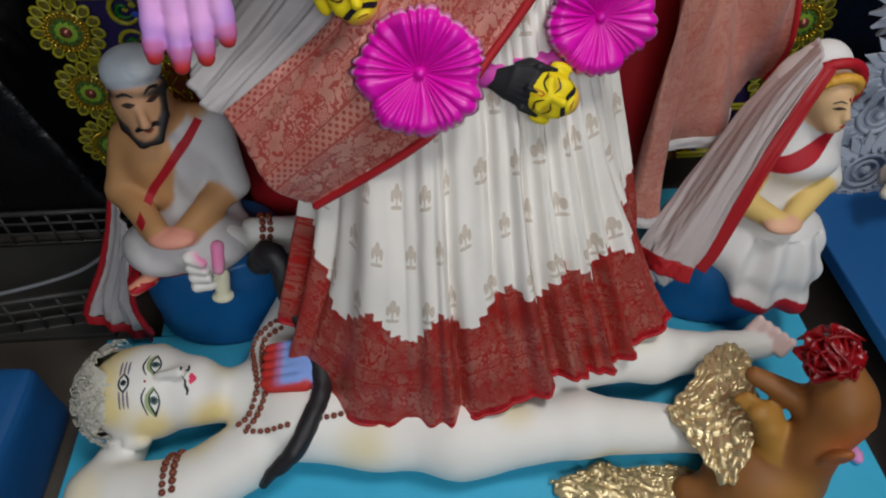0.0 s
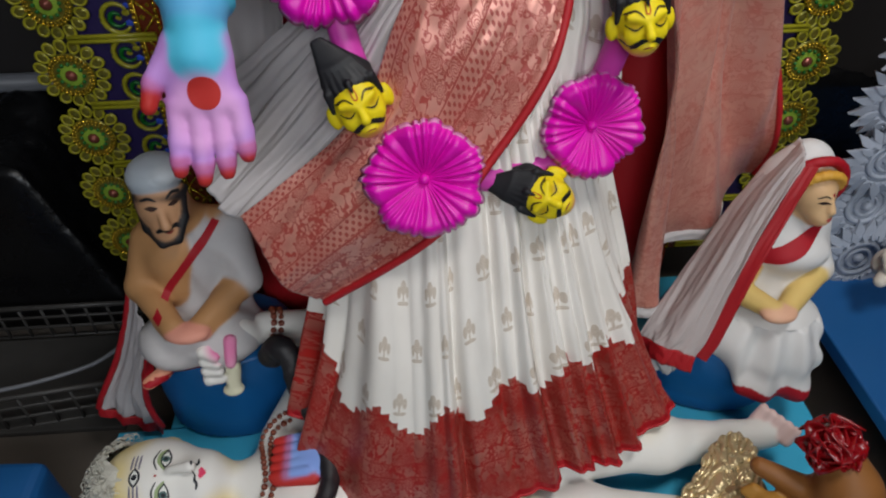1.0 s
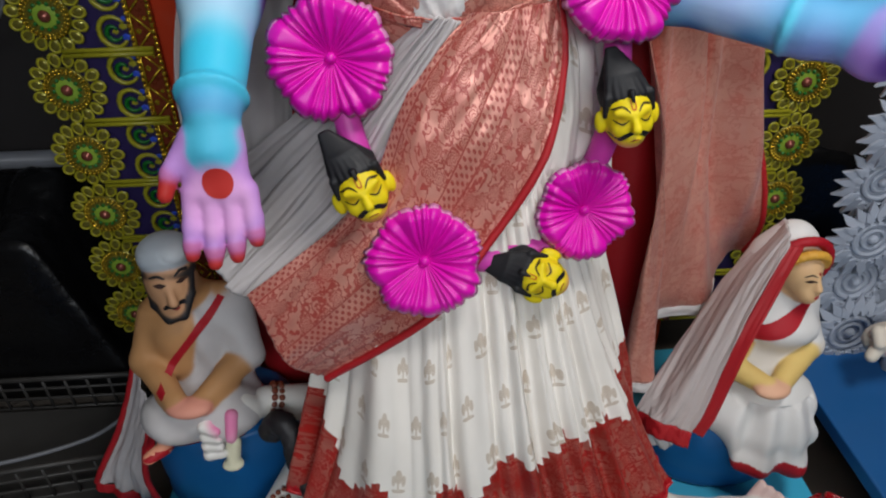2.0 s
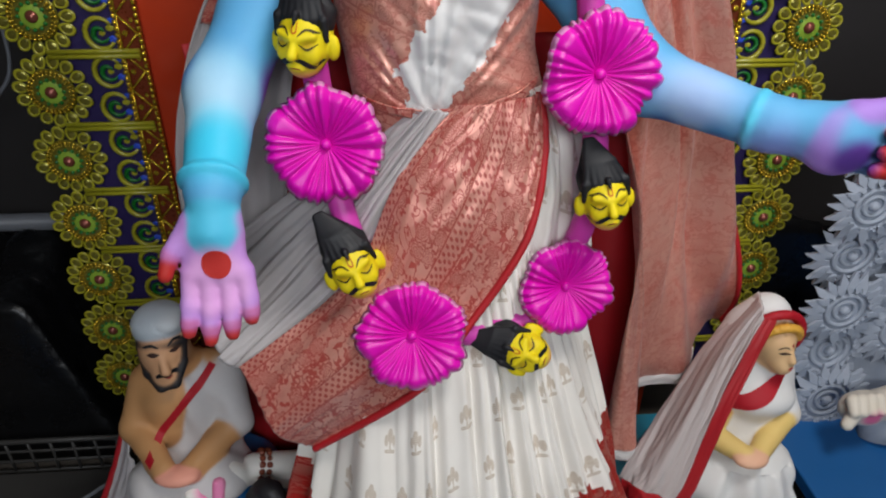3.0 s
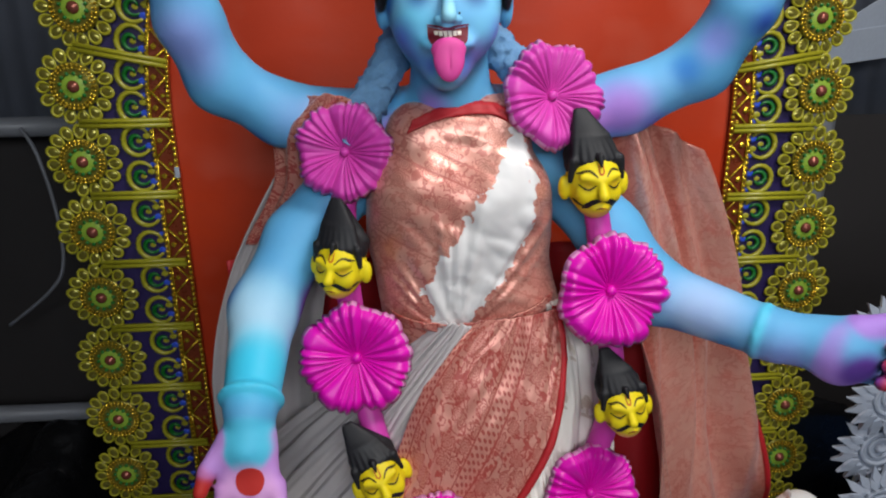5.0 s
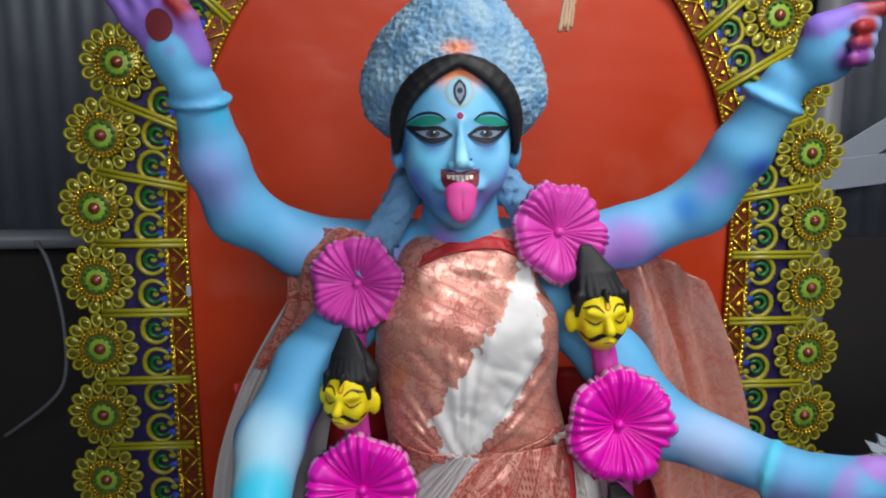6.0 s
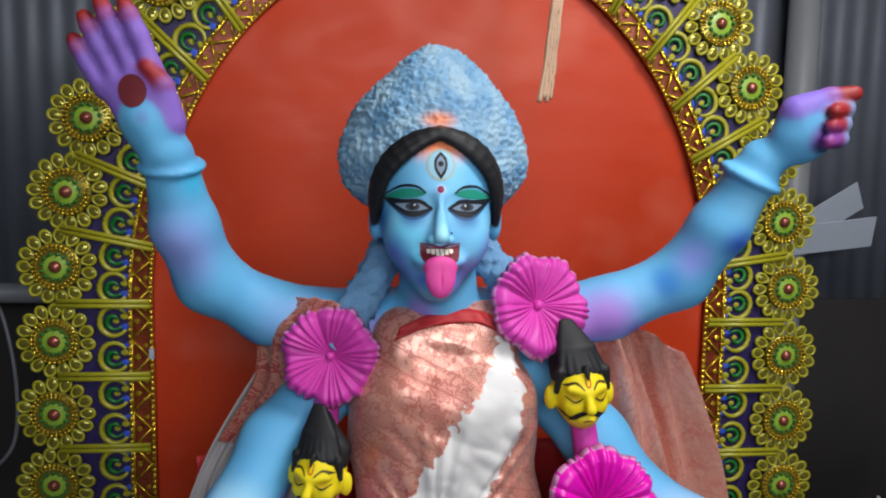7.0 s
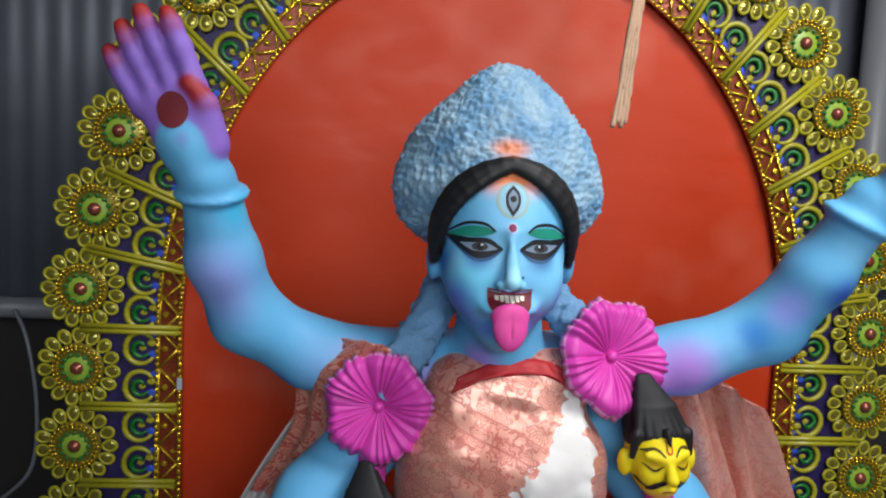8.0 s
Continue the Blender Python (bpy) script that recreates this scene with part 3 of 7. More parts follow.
bm = bmesh.new()
slab([tuple(p) for p in arch_blend(0.05, 90, 0.0)], 1.70, 1.74, bm)
part("orange_panel", bm, ORANGE, backdrop, "orange cloth stretched over board, faintly creased")
bm = bmesh.new()
ribbon(arch_blend(0.0, 140), arch_blend(0.245, 140), 1.682, 1.697, bm)
part("inner_border", bm, BROWN_FOIL, backdrop, "brown foil strip")
bm = bmesh.new()
ribbon(arch_blend(0.25, 140), arch_blend(0.86, 140), 1.684, 1.699, bm)
part("outer_border", bm, NAVY, backdrop, "dark navy card strip")
for f in (0.01, 0.235):
    P = arch_blend(f, 420)
    bm = bmesh.new()
    for i in range(len(P) - 1):
        m0 = (P[i] + P[i + 1]) / 2
        d = (P[i + 1] - P[i]) * 0.36
        add_tube(bm, [(m0[0] - d[0], 1.679, m0[1] - d[1]), (m0[0] + d[0], 1.679, m0[1] + d[1])], 0.0055, 6)
    tagged(part("beaded_cord", bm, GOLD, backdrop), kind="stuff")

STEP, Z0 = 0.1815, 0.2
arc_len = np.linalg.norm(np.diff(arch_blend(1.0, 3000), axis=0), axis=1).sum()
COUNT = int(arc_len / STEP)


def on_arch(f, s):
    """Point and tangent at arc length s along the rosettes' line."""
    P = arch_cache.setdefault(f, arch_blend(f, 3000))
    i = min(max(int(s / arc_len * 2999), 0), 2997)
    d = P[i + 2] - P[i]
    return P[i], d / np.linalg.norm(d)


arch_cache = {}
SHIFT = 0.155 + 0.01
# rosette, built once: petals of looped foil round a bead ring, a green disc with dots and a jewel


def ring_mesh(r_in, r_tube, n, m, squash=1.0):
    bm = bmesh.new()
    for i in range(n):
        a0, a1 = 2 * math.pi * i / n, 2 * math.pi * (i + 1) / n
        for j in range(m):
            b0, b1 = 2 * math.pi * j / m, 2 * math.pi * (j + 1) / m
            vs = []
            for a, b in ((a0, b0), (a1, b0), (a1, b1), (a0, b1)):
                rr = r_in + r_tube * math.cos(b)
                vs.append(bm.verts.new((rr * math.cos(a), r_tube * math.sin(b), rr * math.sin(a) * squash)))
            bm.faces.new(vs).smooth = True
    bmesh.ops.remove_doubles(bm, verts=bm.verts, dist=1e-5)
    return bm


def lens(r, depth, n=14, squash=1.0, y=0.0):
    """A domed disc facing -y."""
    bm = bmesh.new()
    c = bm.verts.new((0, y - depth, 0))
    rings = []
    for k in (0.55, 0.9, 1.0):
        dd = {0.55: 0.8, 0.9: 0.3, 1.0: 0.0}[k]
        rings.append([bm.verts.new((r * k * math.cos(2 * math.pi * i / n), y - depth * dd, r * k * math.sin(2 * math.pi * i / n) * squash)) for i in range(n)])
    back = bm.verts.new((0, y + 0.001, 0))
    for i in range(n):
        j = (i + 1) % n
        bm.faces.new((c, rings[0][j], rings[0][i])).smooth = True
        for a, b in zip(rings, rings[1:]):
            bm.faces.new((a[i], a[j], b[j], b[i])).smooth = True
        bm.faces.new((back, rings[2][i], rings[2][j]))
    return bm


def mesh_of(name, bm, *mats):
    me = bpy.data.meshes.new(name)
    bmesh.ops.recalc_face_normals(bm, faces=bm.faces)
    bm.to_mesh(me)
    bm.free()
    for x in mats:
        me.materials.append(x)
    return me


def child(name, me, parent, m):
    ob = new(name, me)
    ob.parent = parent
    ob.matrix_basis = m
    return ob


def petal_bm():
    bm = ring_mesh(0.0125, 0.0034, 14, 6, 1.3)
    b2 = lens(0.0115, 0.003, 12, 1.3)
    tmp = bpy.data.meshes.new("petal_cup")
    b2.to_mesh(tmp)
    b2.free()
    k = len(bm.faces)
    bm.from_mesh(tmp)
    bm.faces.ensure_lookup_table()
    for f in list(bm.faces)[k:]:
        f.material_index = 1
    for v in bm.verts:
        v.co.x *= 1.0 - 0.28 * (1 if v.co.z < 0 else -0.25) * abs(v.co.z) / 0.016
    return bm


PETAL = mesh_of("petal", petal_bm(), LIME, OLIVE)


def centre_bm():
    bm = lens(0.058, 0.006, 24)
    for f in bm.faces:
        f.material_index = 0
    b = 0
    for r, count, rad, mat in ((0.052, 30, 0.0048, 1), (0.044, 30, 0.0035, 1), (0.031, 12, 0.0055, 3)):
        for i in range(count):
            a = 2 * math.pi * i / count
            res = bmesh.ops.create_icosphere(bm, subdivisions=1, radius=rad, matrix=Matrix.Translation((r * math.cos(a), -0.007, r * math.sin(a))))
            for v in res["verts"]:
                for f in v.link_faces:
                    f.material_index, f.smooth = mat, True
    k = len(bm.faces)
    tmp = bpy.data.meshes.new("green_ring")
    b2 = lens(0.040, 0.0085, 20)
    b2.to_mesh(tmp)
    b2.free()
    bm.from_mesh(tmp)
    bm.faces.ensure_lookup_table()
    for f in list(bm.faces)[k:]:
        f.material_index = 2
    return bm


CENTRE = mesh_of("rosette_centre", centre_bm(), OLIVE, GOLD, LIGHT_GREEN, DARK_GREEN)
JEWEL_MESH = mesh_of("jewel", lens(0.0155, 0.012, 14, y=-0.007), JEWEL)


def scroll_bm():
    """A lime foil scroll with a dark green curl and a blue leaf tip."""
    bm = bmesh.new()
    ring = [(0.004 + 0.034 * math.cos(t), -0.004, 0.036 * math.sin(t)) for t in np.linspace(math.radians(35), math.radians(325), 16)]
    add_tube(bm, ring, [0.004 + 0.0035 * math.sin(math.pi * i / 15) for i in range(16)], 6, 0)
    curl = [(0.004 + (0.022 - 0.012 * i / 11) * math.cos(t), -0.005, (0.022 - 0.011 * i / 11) * math.sin(t)) for i, t in enumerate(np.linspace(math.radians(330), math.radians(20), 12))]
    add_tube(bm, curl, [0.0025 + 0.004 * math.sin(math.pi * i / 11) for i in range(12)], 6, 1)
    for a, col, r in (((0.028, 0.012), 0, 0.011), ((0.03, -0.014), 2, 0.012), ((0.034, 0.03), 2, 0.009), ((0.008, 0.0), 0, 0.009)):
        res = bmesh.ops.create_icosphere(bm, subdivisions=1, radius=r, matrix=Matrix.Translation((a[0], -0.002, a[1])) @ Matrix.Diagonal((1, 0.35, 0.8, 1)))
        for v in res["verts"]:
            for f in v.link_faces:
                f.material_index = col
    return bm


SCROLL = mesh_of("scroll", scroll_bm(), LIME, DARK_GREEN, BLUE_FOIL)


def zig_bm():
    bm = bmesh.new()
    w, h = 0.021, 0.045
    for a, b in (((-w, -h), (w, 0)), ((w, 0), (-w, h)), ((-w, -h), (-w, h))):
        add_tube(bm, [(a[0], -0.004, a[1]), (b[0], -0.004, b[1])], 0.003, 6)
    bmesh.ops.create_icosphere(bm, subdivisions=1, radius=0.008, matrix=Matrix.Translation((-0.008, -0.004, 0)) @ Matrix.Diagonal((1, 0.5, 1, 1)))
    bmesh.ops.create_icosphere(bm, subdivisions=1, radius=0.006, matrix=Matrix.Translation((0.012, -0.004, 0.03)) @ Matrix.Diagonal((1, 0.5, 1, 1)))
    return bm


ZIG = mesh_of("gold_zigzag", zig_bm(), GOLD)


def bar_bm():
    bm = bmesh.new()
    add_tube(bm, [(-0.09, -0.006, 0.006), (0.125, -0.006, 0.006)], 0.006, 8)
    add_tube(bm, [(-0.09, -0.006, -0.006), (0.125, -0.006, -0.006)], 0.006, 8)
    return bm


BAR = mesh_of("gold_bar", bar_bm(), LIME)
petal_at = [(0.0735 * math.cos(2 * math.pi * i / 15), 0.0735 * math.sin(2 * math.pi * i / 15), 2 * math.pi * i / 15) for i in range(15)]
base_inv = Matrix.Translation((-CX, -1.72, 0))
for i in range(COUNT):
    s = SHIFT + i * STEP
    if s > arc_len - 0.05:
        break
    (x, z), d = on_arch(1.0, s)
    tilt = math.atan2(-d[0], d[1])
    med = child("rosette", CENTRE, backdrop, base_inv @ Matrix.Translation((x, 1.668, z)) @ Matrix.Rotation(-tilt + 0.1 * math.sin(i * 7.3), 4, "Y") @ Matrix.Rotation(0.03 * math.sin(i * 3.1), 4, "X"))
    child("jewel", JEWEL_MESH, med, Matrix.Identity(4))
    for px, pz, a in petal_at:
        child("petal", PETAL, med, Matrix.Translation((px, 0.004, pz)) @ Matrix.Rotation(math.pi / 2 - a + 0.06 * math.sin(i + 5 * a), 4, "Y") @ Matrix.Rotation(0.12 * math.sin(3 * a + i), 4, "X"))
    # bar, scrolls and zigzags that go with each rosette
    (bx, bz), bd = on_arch(0.42, s + STEP / 2)
    (ox, oz), _ = on_arch(1.0, s + STEP / 2)
    ang = math.atan2(oz - bz, ox - bx)
    child("gold_bar", BAR, backdrop, base_inv @ Matrix.Translation((bx, 1.676, bz)) @ Matrix.Rotation(-ang, 4, "Y"))
    for k in (-0.25, 0.25):
        (sx, sz), sd = on_arch(0.42, s + k * STEP)
        (tx, tz), _ = on_arch(0.9, s + k * STEP)
        q = math.atan2(tz - sz, tx - sx)
        child("scroll", SCROLL, backdrop, base_inv @ Matrix.Translation((sx, 1.682, sz)) @ Matrix.Rotation(math.pi - q, 4, "Y"))
        (zx, zz), zd = on_arch(0.12, s + k * STEP)
        child("gold_zigzag", ZIG, backdrop, base_inv @ Matrix.Translation((zx, 1.681, zz)) @ Matrix.Rotation(math.atan2(zd[0], zd[1]), 4, "Y"))
# legs that hold the backdrop up
for x in (-0.3, 0.65):
    part("strut", add_box(bmesh.new(), (x - 0.03, 1.745, 0), (x + 0.03, 1.79, 1.9)), DARK_WALL, backdrop, "dark wooden strut behind the panel")
part("paper_tag", add_box(bmesh.new(), (-0.542, 1.672, 1.585), (-0.530, 1.676, 1.612), 0.001), FOAM, backdrop, "scrap of white paper")


# ---- the blue goddess idol ----
SKY, DEEP, CYAN, VIOLET, PALM = lin(92, 166, 215), lin(40, 110, 190), lin(80, 190, 225), lin(160, 120, 205), lin(190, 140, 215)
TIP = lin(184, 44, 38)
BLACK = lin(22, 22, 26)
CROWN = lin(118, 156, 186)


def goddess():
    fig = Figure()
    body = [
        E((0.14, 1.33, 1.62), (0.19, 0.11, 0.20), SKY),
        C((0.125, 1.24, 1.92), (0.135, 1.28, 1.72), 0.068, 0.085, SKY, 0.03),
        C((0.0, 1.31, 1.735), (0.27, 1.31, 1.735), 0.085, 0.085, SKY, 0.04),
        # raised arms
        C((0.0, 1.31, 1.745), (-0.195, 1.30, 1.777), 0.072, 0.058, SKY, 0.03),
        C((-0.195, 1.30, 1.777), (-0.298, 1.265, 1.845), 0.058, 0.056, SKY, 0.03),
        C((-0.298, 1.265, 1.845), (-0.328, 1.215, 1.95), 0.057, 0.057, SKY, 0.03),
        C((-0.328, 1.215, 1.95), (-0.338, 1.165, 2.07), 0.056, 0.041, SKY, 0.02),
        E((-0.337, 1.175, 2.055), (0.057, 0.055, 0.013), SKY, turn((0, -0.35, 1)), 0.008),
        C((0.27, 1.31, 1.745), (0.48, 1.29, 1.788), 0.072, 0.059, SKY, 0.03),
        C((0.48, 1.29, 1.788), (0.613, 1.26, 1.854), 0.059, 0.056, SKY, 0.03),
        C((0.613, 1.26, 1.854), (0.663, 1.21, 1.96), 0.056, 0.055, SKY, 0.03),
        C((0.663, 1.21, 1.96), (0.715, 1.165, 2.085), 0.054, 0.041, SKY, 0.02),
        E((0.700, 1.175, 2.055), (0.060, 0.058, 0.017), SKY, turn((0.4, -0.35, 1)), 0.01),
        # lowered arms
        C((-0.05, 1.30, 1.67), (-0.175, 1.24, 1.54), 0.07, 0.062, SKY, 0.03),
        C((-0.175, 1.24, 1.54), (-0.235, 1.15, 1.43), 0.062, 0.062, SKY, 0.03),
        C((-0.235, 1.15, 1.43), (-0.236, 0.985, 1.325), 0.060, 0.047, SKY, 0.03),
        E((-0.236, 0.99, 1.33), (0.057, 0.057, 0.017), CYAN, turn((0, -0.84, -0.53)), 0.008),
        C((0.33, 1.30, 1.66), (0.45, 1.25, 1.53), 0.07, 0.064, SKY, 0.03),
        C((0.45, 1.25, 1.53), (0.52, 1.18, 1.43), 0.064, 0.064, SKY, 0.03),
        C((0.52, 1.18, 1.43), (0.69, 1.03, 1.395), 0.062, 0.046, SKY, 0.03),
        E((0.675, 1.04, 1.397), (0.054, 0.054, 0.015), CYAN, turn((0.75, -0.65, -0.1)), 0.008),
        # foot that stands forward on the lying figure
        E((-0.185, 0.885, 0.352), (0.06, 0.058, 0.024), lin(126, 158, 226), None, 0.02),
    ]
    for i in range(5):
        y = 0.838 + 0.022 * i
        body.append(C((-0.205, y, 0.362), (-0.248, y - 0.003, 0.356), 0.0115, 0.0115, lin(126, 158, 226), 0.002))
        body.append(C((-0.248, y - 0.003, 0.356), (-0.278, y - 0.004, 0.350), 0.0125, 0.0115, TIP, 0.002))
        body.append(C((-0.205, y + 0.011, 0.356), (-0.262, y + 0.009, 0.350), 0.0045, 0.0045, TIP, 0.001))
    body.append(C((-0.19, 0.826, 0.348), (-0.27, 0.829, 0.344), 0.014, 0.013, TIP, 0.004))
    body += hand((-0.345, 1.15, 2.085), (-0.36, -0.16, 0.88), (0.9, -0.2, 0.3), 0.245, SKY, lin(132, 100, 190), lin(150, 36, 34), 0.05, 0.07, thumb=(0.07, 0.22))
    body += hand((-0.236, 0.965, 1.305), (0.0, -0.36, -0.93), (-1, 0, 0), 0.235, CYAN, PALM, TIP, 0.10, 0.10)
    # raised hand pinched shut
    body += [
        E((0.765, 1.125, 2.135), (0.055, 0.04, 0.062), SKY, turn((0.55, -0.3, 0.75)), 0.02),
        C((0.745, 1.115, 2.17), (0.790, 1.095, 2.192), 0.03, 0.02, lin(120, 96, 186), 0.015),
        C((0.790, 1.095, 2.192), (0.822, 1.08, 2.200), 0.019, 0.014, lin(140, 34, 36), 0.006),
    ]
    for i in range(3):
        z = 2.178 - 0.026 * i
        body += [C((0.775, 1.10, z), (0.812 - 0.004 * i, 1.085, z - 0.004), 0.018, 0.016, SKY, 0.006),
                 C((0.812 - 0.004 * i, 1.085, z - 0.004), (0.782 - 0.004 * i, 1.068, z - 0.010), 0.0155, 0.012, lin(140, 34, 36), 0.004)]
    # lower hand, forefinger stretched out
    body += [
        C((0.70, 1.02, 1.393), (0.79, 0.97, 1.395), 0.045, 0.052, SKY, 0.02),
        E((0.785, 0.96, 1.385), (0.062, 0.035, 0.058), VIOLET, None, 0.02),
        C((0.80, 0.955, 1.43), (0.88, 0.93, 1.455), 0.026, 0.019, VIOLET, 0.015),
        C((0.88, 0.93, 1.455), (0.925, 0.92, 1.462), 0.018, 0.013, TIP, 0.005),
        C((0.81, 0.95, 1.42), (0.895, 0.925, 1.425), 0.024, 0.018, SKY, 0.012),
    ]
    for i in range(3):
        z = 1.415 - 0.030 * i
        body += [C((0.82, 0.95, z), (0.875 - 0.006 * i, 0.92, z - 0.006), 0.02, 0.018, SKY, 0.006),
                 C((0.875 - 0.006 * i, 0.92, z - 0.006), (0.83 - 0.006 * i, 0.905, z + 0.002), 0.0165, 0.013, TIP, 0.004)]
    V, F, K = sculpt(body, 0.0055)
    # airbrushed limbs: pale highlights, violet in the hollows
    for c, r, s, col in (
        ((-0.25, 1.10, 1.42), 0.03, 0.10, lin(170, 215, 240)), ((-0.23, 1.02, 1.37), 0.03, 0.07, lin(60, 200, 235)),
        ((-0.33, 1.15, 1.90), 0.02, 0.09, lin(130, 150, 220)), ((-0.14, 1.22, 1.76), 0.02, 0.08, lin(120, 170, 225)),
        ((0.58, 1.08, 1.42), 0.02, 0.09, lin(160, 190, 235)), ((0.52, 1.2, 1.80), 0.02, 0.10, lin(110, 175, 225)),
        ((0.45, 1.22, 1.77), 0.02, 0.08, VIOLET), ((0.03, 1.2, 1.75), 0.015, 0.05, lin(170, 90, 205)), ((0.22, 1.2, 1.75), 0.015, 0.05, lin(150, 110, 205)),
        ((-0.16, 1.18, 1.42), 0.02, 0.05, lin(150, 80, 200)), ((0.46, 1.14, 1.45), 0.02, 0.07, lin(160, 140, 225)),
        ((-0.40, 1.32, 1.84), 0.02, 0.07, DEEP), ((0.66, 1.3, 1.83), 0.02, 0.07, DEEP),
        ((0.70, 1.0, 1.36), 0.02, 0.06, lin(130, 150, 220)), ((-0.236, 0.88, 1.2), 0.045, 0.03, lin(222, 160, 218)),
        ((-0.36, 1.07, 2.13), 0.02, 0.02, lin(104, 64, 150)), ((-0.28, 1.30, 1.80), 0.01, 0.06, lin(60, 120, 200)), ((-0.34, 1.20, 2.0), 0.01, 0.05, lin(70, 140, 215)),
        ((0.40, 1.22, 1.74), 0.01, 0.05, lin(190, 130, 220)), ((0.70, 1.15, 2.0), 0.0, 0.06, lin(120, 190, 235)), ((0.78, 1.08, 2.12), 0.01, 0.03, lin(110, 60, 150)), ((0.60, 1.18, 1.90), 0.01, 0.05, lin(130, 150, 225)),
        ((-0.20, 1.20, 1.50), 0.01, 0.05, lin(60, 150, 215)), ((0.62, 1.05, 1.36), 0.01, 0.04, lin(60, 140, 205)), ((0.79, 0.925, 1.37), 0.02, 0.03, lin(96, 60, 150)),
        ((-0.35, 1.25, 1.86), 0.0, 0.06, lin(36, 96, 180)), ((-0.25, 1.27, 1.72), 0.0, 0.06, lin(48, 100, 190)), ((-0.37, 1.20, 1.99), 0.0, 0.05, lin(50, 92, 186)), ((-0.30, 1.16, 2.03), 0.0, 0.045, lin(62, 176, 220)),
        ((-0.12, 1.25, 1.79), 0.0, 0.045, lin(150, 178, 232)), ((0.57, 1.22, 1.85), 0.0, 0.05, lin(40, 120, 200)), ((0.53, 1.24, 1.74), 0.0, 0.05, lin(120, 96, 196)), ((0.68, 1.16, 1.93), 0.0, 0.05, lin(56, 96, 190)), ((0.34, 1.24, 1.75), 0.0, 0.04, lin(86, 176, 226)),
        ((-0.29, 1.15, 1.46), 0.0, 0.06, lin(44, 104, 190)), ((-0.205, 1.09, 1.40), 0.0, 0.03, lin(150, 110, 210)), ((-0.27, 1.06, 1.39), 0.0, 0.035, lin(205, 232, 246)), ((0.55, 1.12, 1.37), 0.0, 0.05, lin(50, 116, 196)),
    ):
        if col is TIP or s < 0.003:
            d = (V - np.array(c))[:, [0, 2]]
            f = (np.hypot(d[:, 0], d[:, 1] * 0.92) < r) & (np.abs(V[:, 1] - c[1]) < 0.07)
            K[f] = col[:3]
        else:
            spot(V, K, c, r, s, col)
    fig.add(V, F, K).skin(V, F)
    fig.frame_of((-0.232, 0.7, 1.225), (1, 0, 0), (0, 0, 1)).disc(0, 0, 0.0235, TIP, 0.0015, 0.0245)
    fig.frame_of((-0.376, 0.9, 2.170), (1, 0, 0), (0, 0, 1)).disc(0, 0, 0.0235, lin(104, 32, 40), 0.0015, 0.026)

    X = 0.115
    head = [
        E((X, 1.225, 2.03), (0.112, 0.135, 0.135), SKY),
        E((X, 1.18, 1.960), (0.094, 0.092, 0.112), SKY, None, 0.03),
        E((X, 1.128, 1.862), (0.030, 0.034, 0.032), SKY, None, 0.05),
        E((X - 0.046, 1.130, 1.938), (0.038, 0.04, 0.046), SKY, None, 0.03),
        E((X + 0.046, 1.130, 1.938), (0.038, 0.04, 0.046), SKY, None, 0.03),
        C((X, 1.090, 2.012), (X, 1.058, 1.948), 0.0075, 0.0125, SKY, 0.014),
        E((X - 0.0145, 1.071, 1.942), (0.0085, 0.011, 0.008), SKY, None, 0.005),
        E((X + 0.0145, 1.071, 1.942), (0.0085, 0.011, 0.008), SKY, None, 0.005),
        E((X, 1.085, 1.905), (0.040, 0.022, 0.013), SKY, None, 0.02),
        E((X - 0.106, 1.20, 1.965), (0.013, 0.026, 0.036), SKY, turn((0, 0, 1)), 0.01),
        E((X + 0.110, 1.20, 1.965), (0.013, 0.026, 0.036), SKY, turn((0, 0, 1)), 0.01),
        C((X + 0.01, 1.23, 1.90), (X + 0.015, 1.25, 1.82), 0.068, 0.072, SKY, 0.03),
        N((X - 0.045, 1.075, 1.998), (0.032, 0.012, 0.016), None, 0.02),
        N((X + 0.045, 1.075, 1.998), (0.032, 0.012, 0.016), None, 0.02),
        # crown of rough grey clay
        E((X + 0.004, 1.285, 2.08), (0.180, 0.135, 0.128), CROWN, None, 0.02),
        E((X + 0.004, 1.265, 2.14), (0.148, 0.115, 0.097), CROWN, None, 0.03),
        E((X + 0.004, 1.255, 2.21), (0.062, 0.07, 0.072), CROWN, None, 0.08),
    ]
    # hair parted in the middle, combed down in flat strands between the forehead and the crown
    for sx in (-1, 1):
        inner = [(0.0, 2.112), (0.034, 2.094), (0.068, 2.066), (0.090, 2.036), (0.102, 2.000), (0.107, 1.965)]
        outer = [(0.0, 2.124), (0.045, 2.113), (0.085, 2.085), (0.108, 2.045), (0.115, 2.000), (0.111, 1.955)]
        for k in range(6):
            f = k / 5
            line = spline([(a + (c - a) * f, b + (d - b) * f) for (a, b), (c, d) in zip(inner, outer)], 12)
            pts = [(X + sx * x, 1.225 - 0.137 * math.sqrt(max(0.05, 1 - (x / 0.128) ** 2 - ((z - 2.03) / 0.165) ** 2)) - 0.002 - 0.003 * math.sin(math.pi * f), z) for x, z in line]
            for i, (p, q) in enumerate(zip(pts, pts[1:])):
                w = 0.0066 * (1 if i < 8 else 1 - 0.13 * (i - 7)) + 0.0012 * math.sin(2.4 * k)
                head.append(C(p, q, w, w, BLACK, 0.0025))
    V, F, K = sculpt(head, 0.0032)
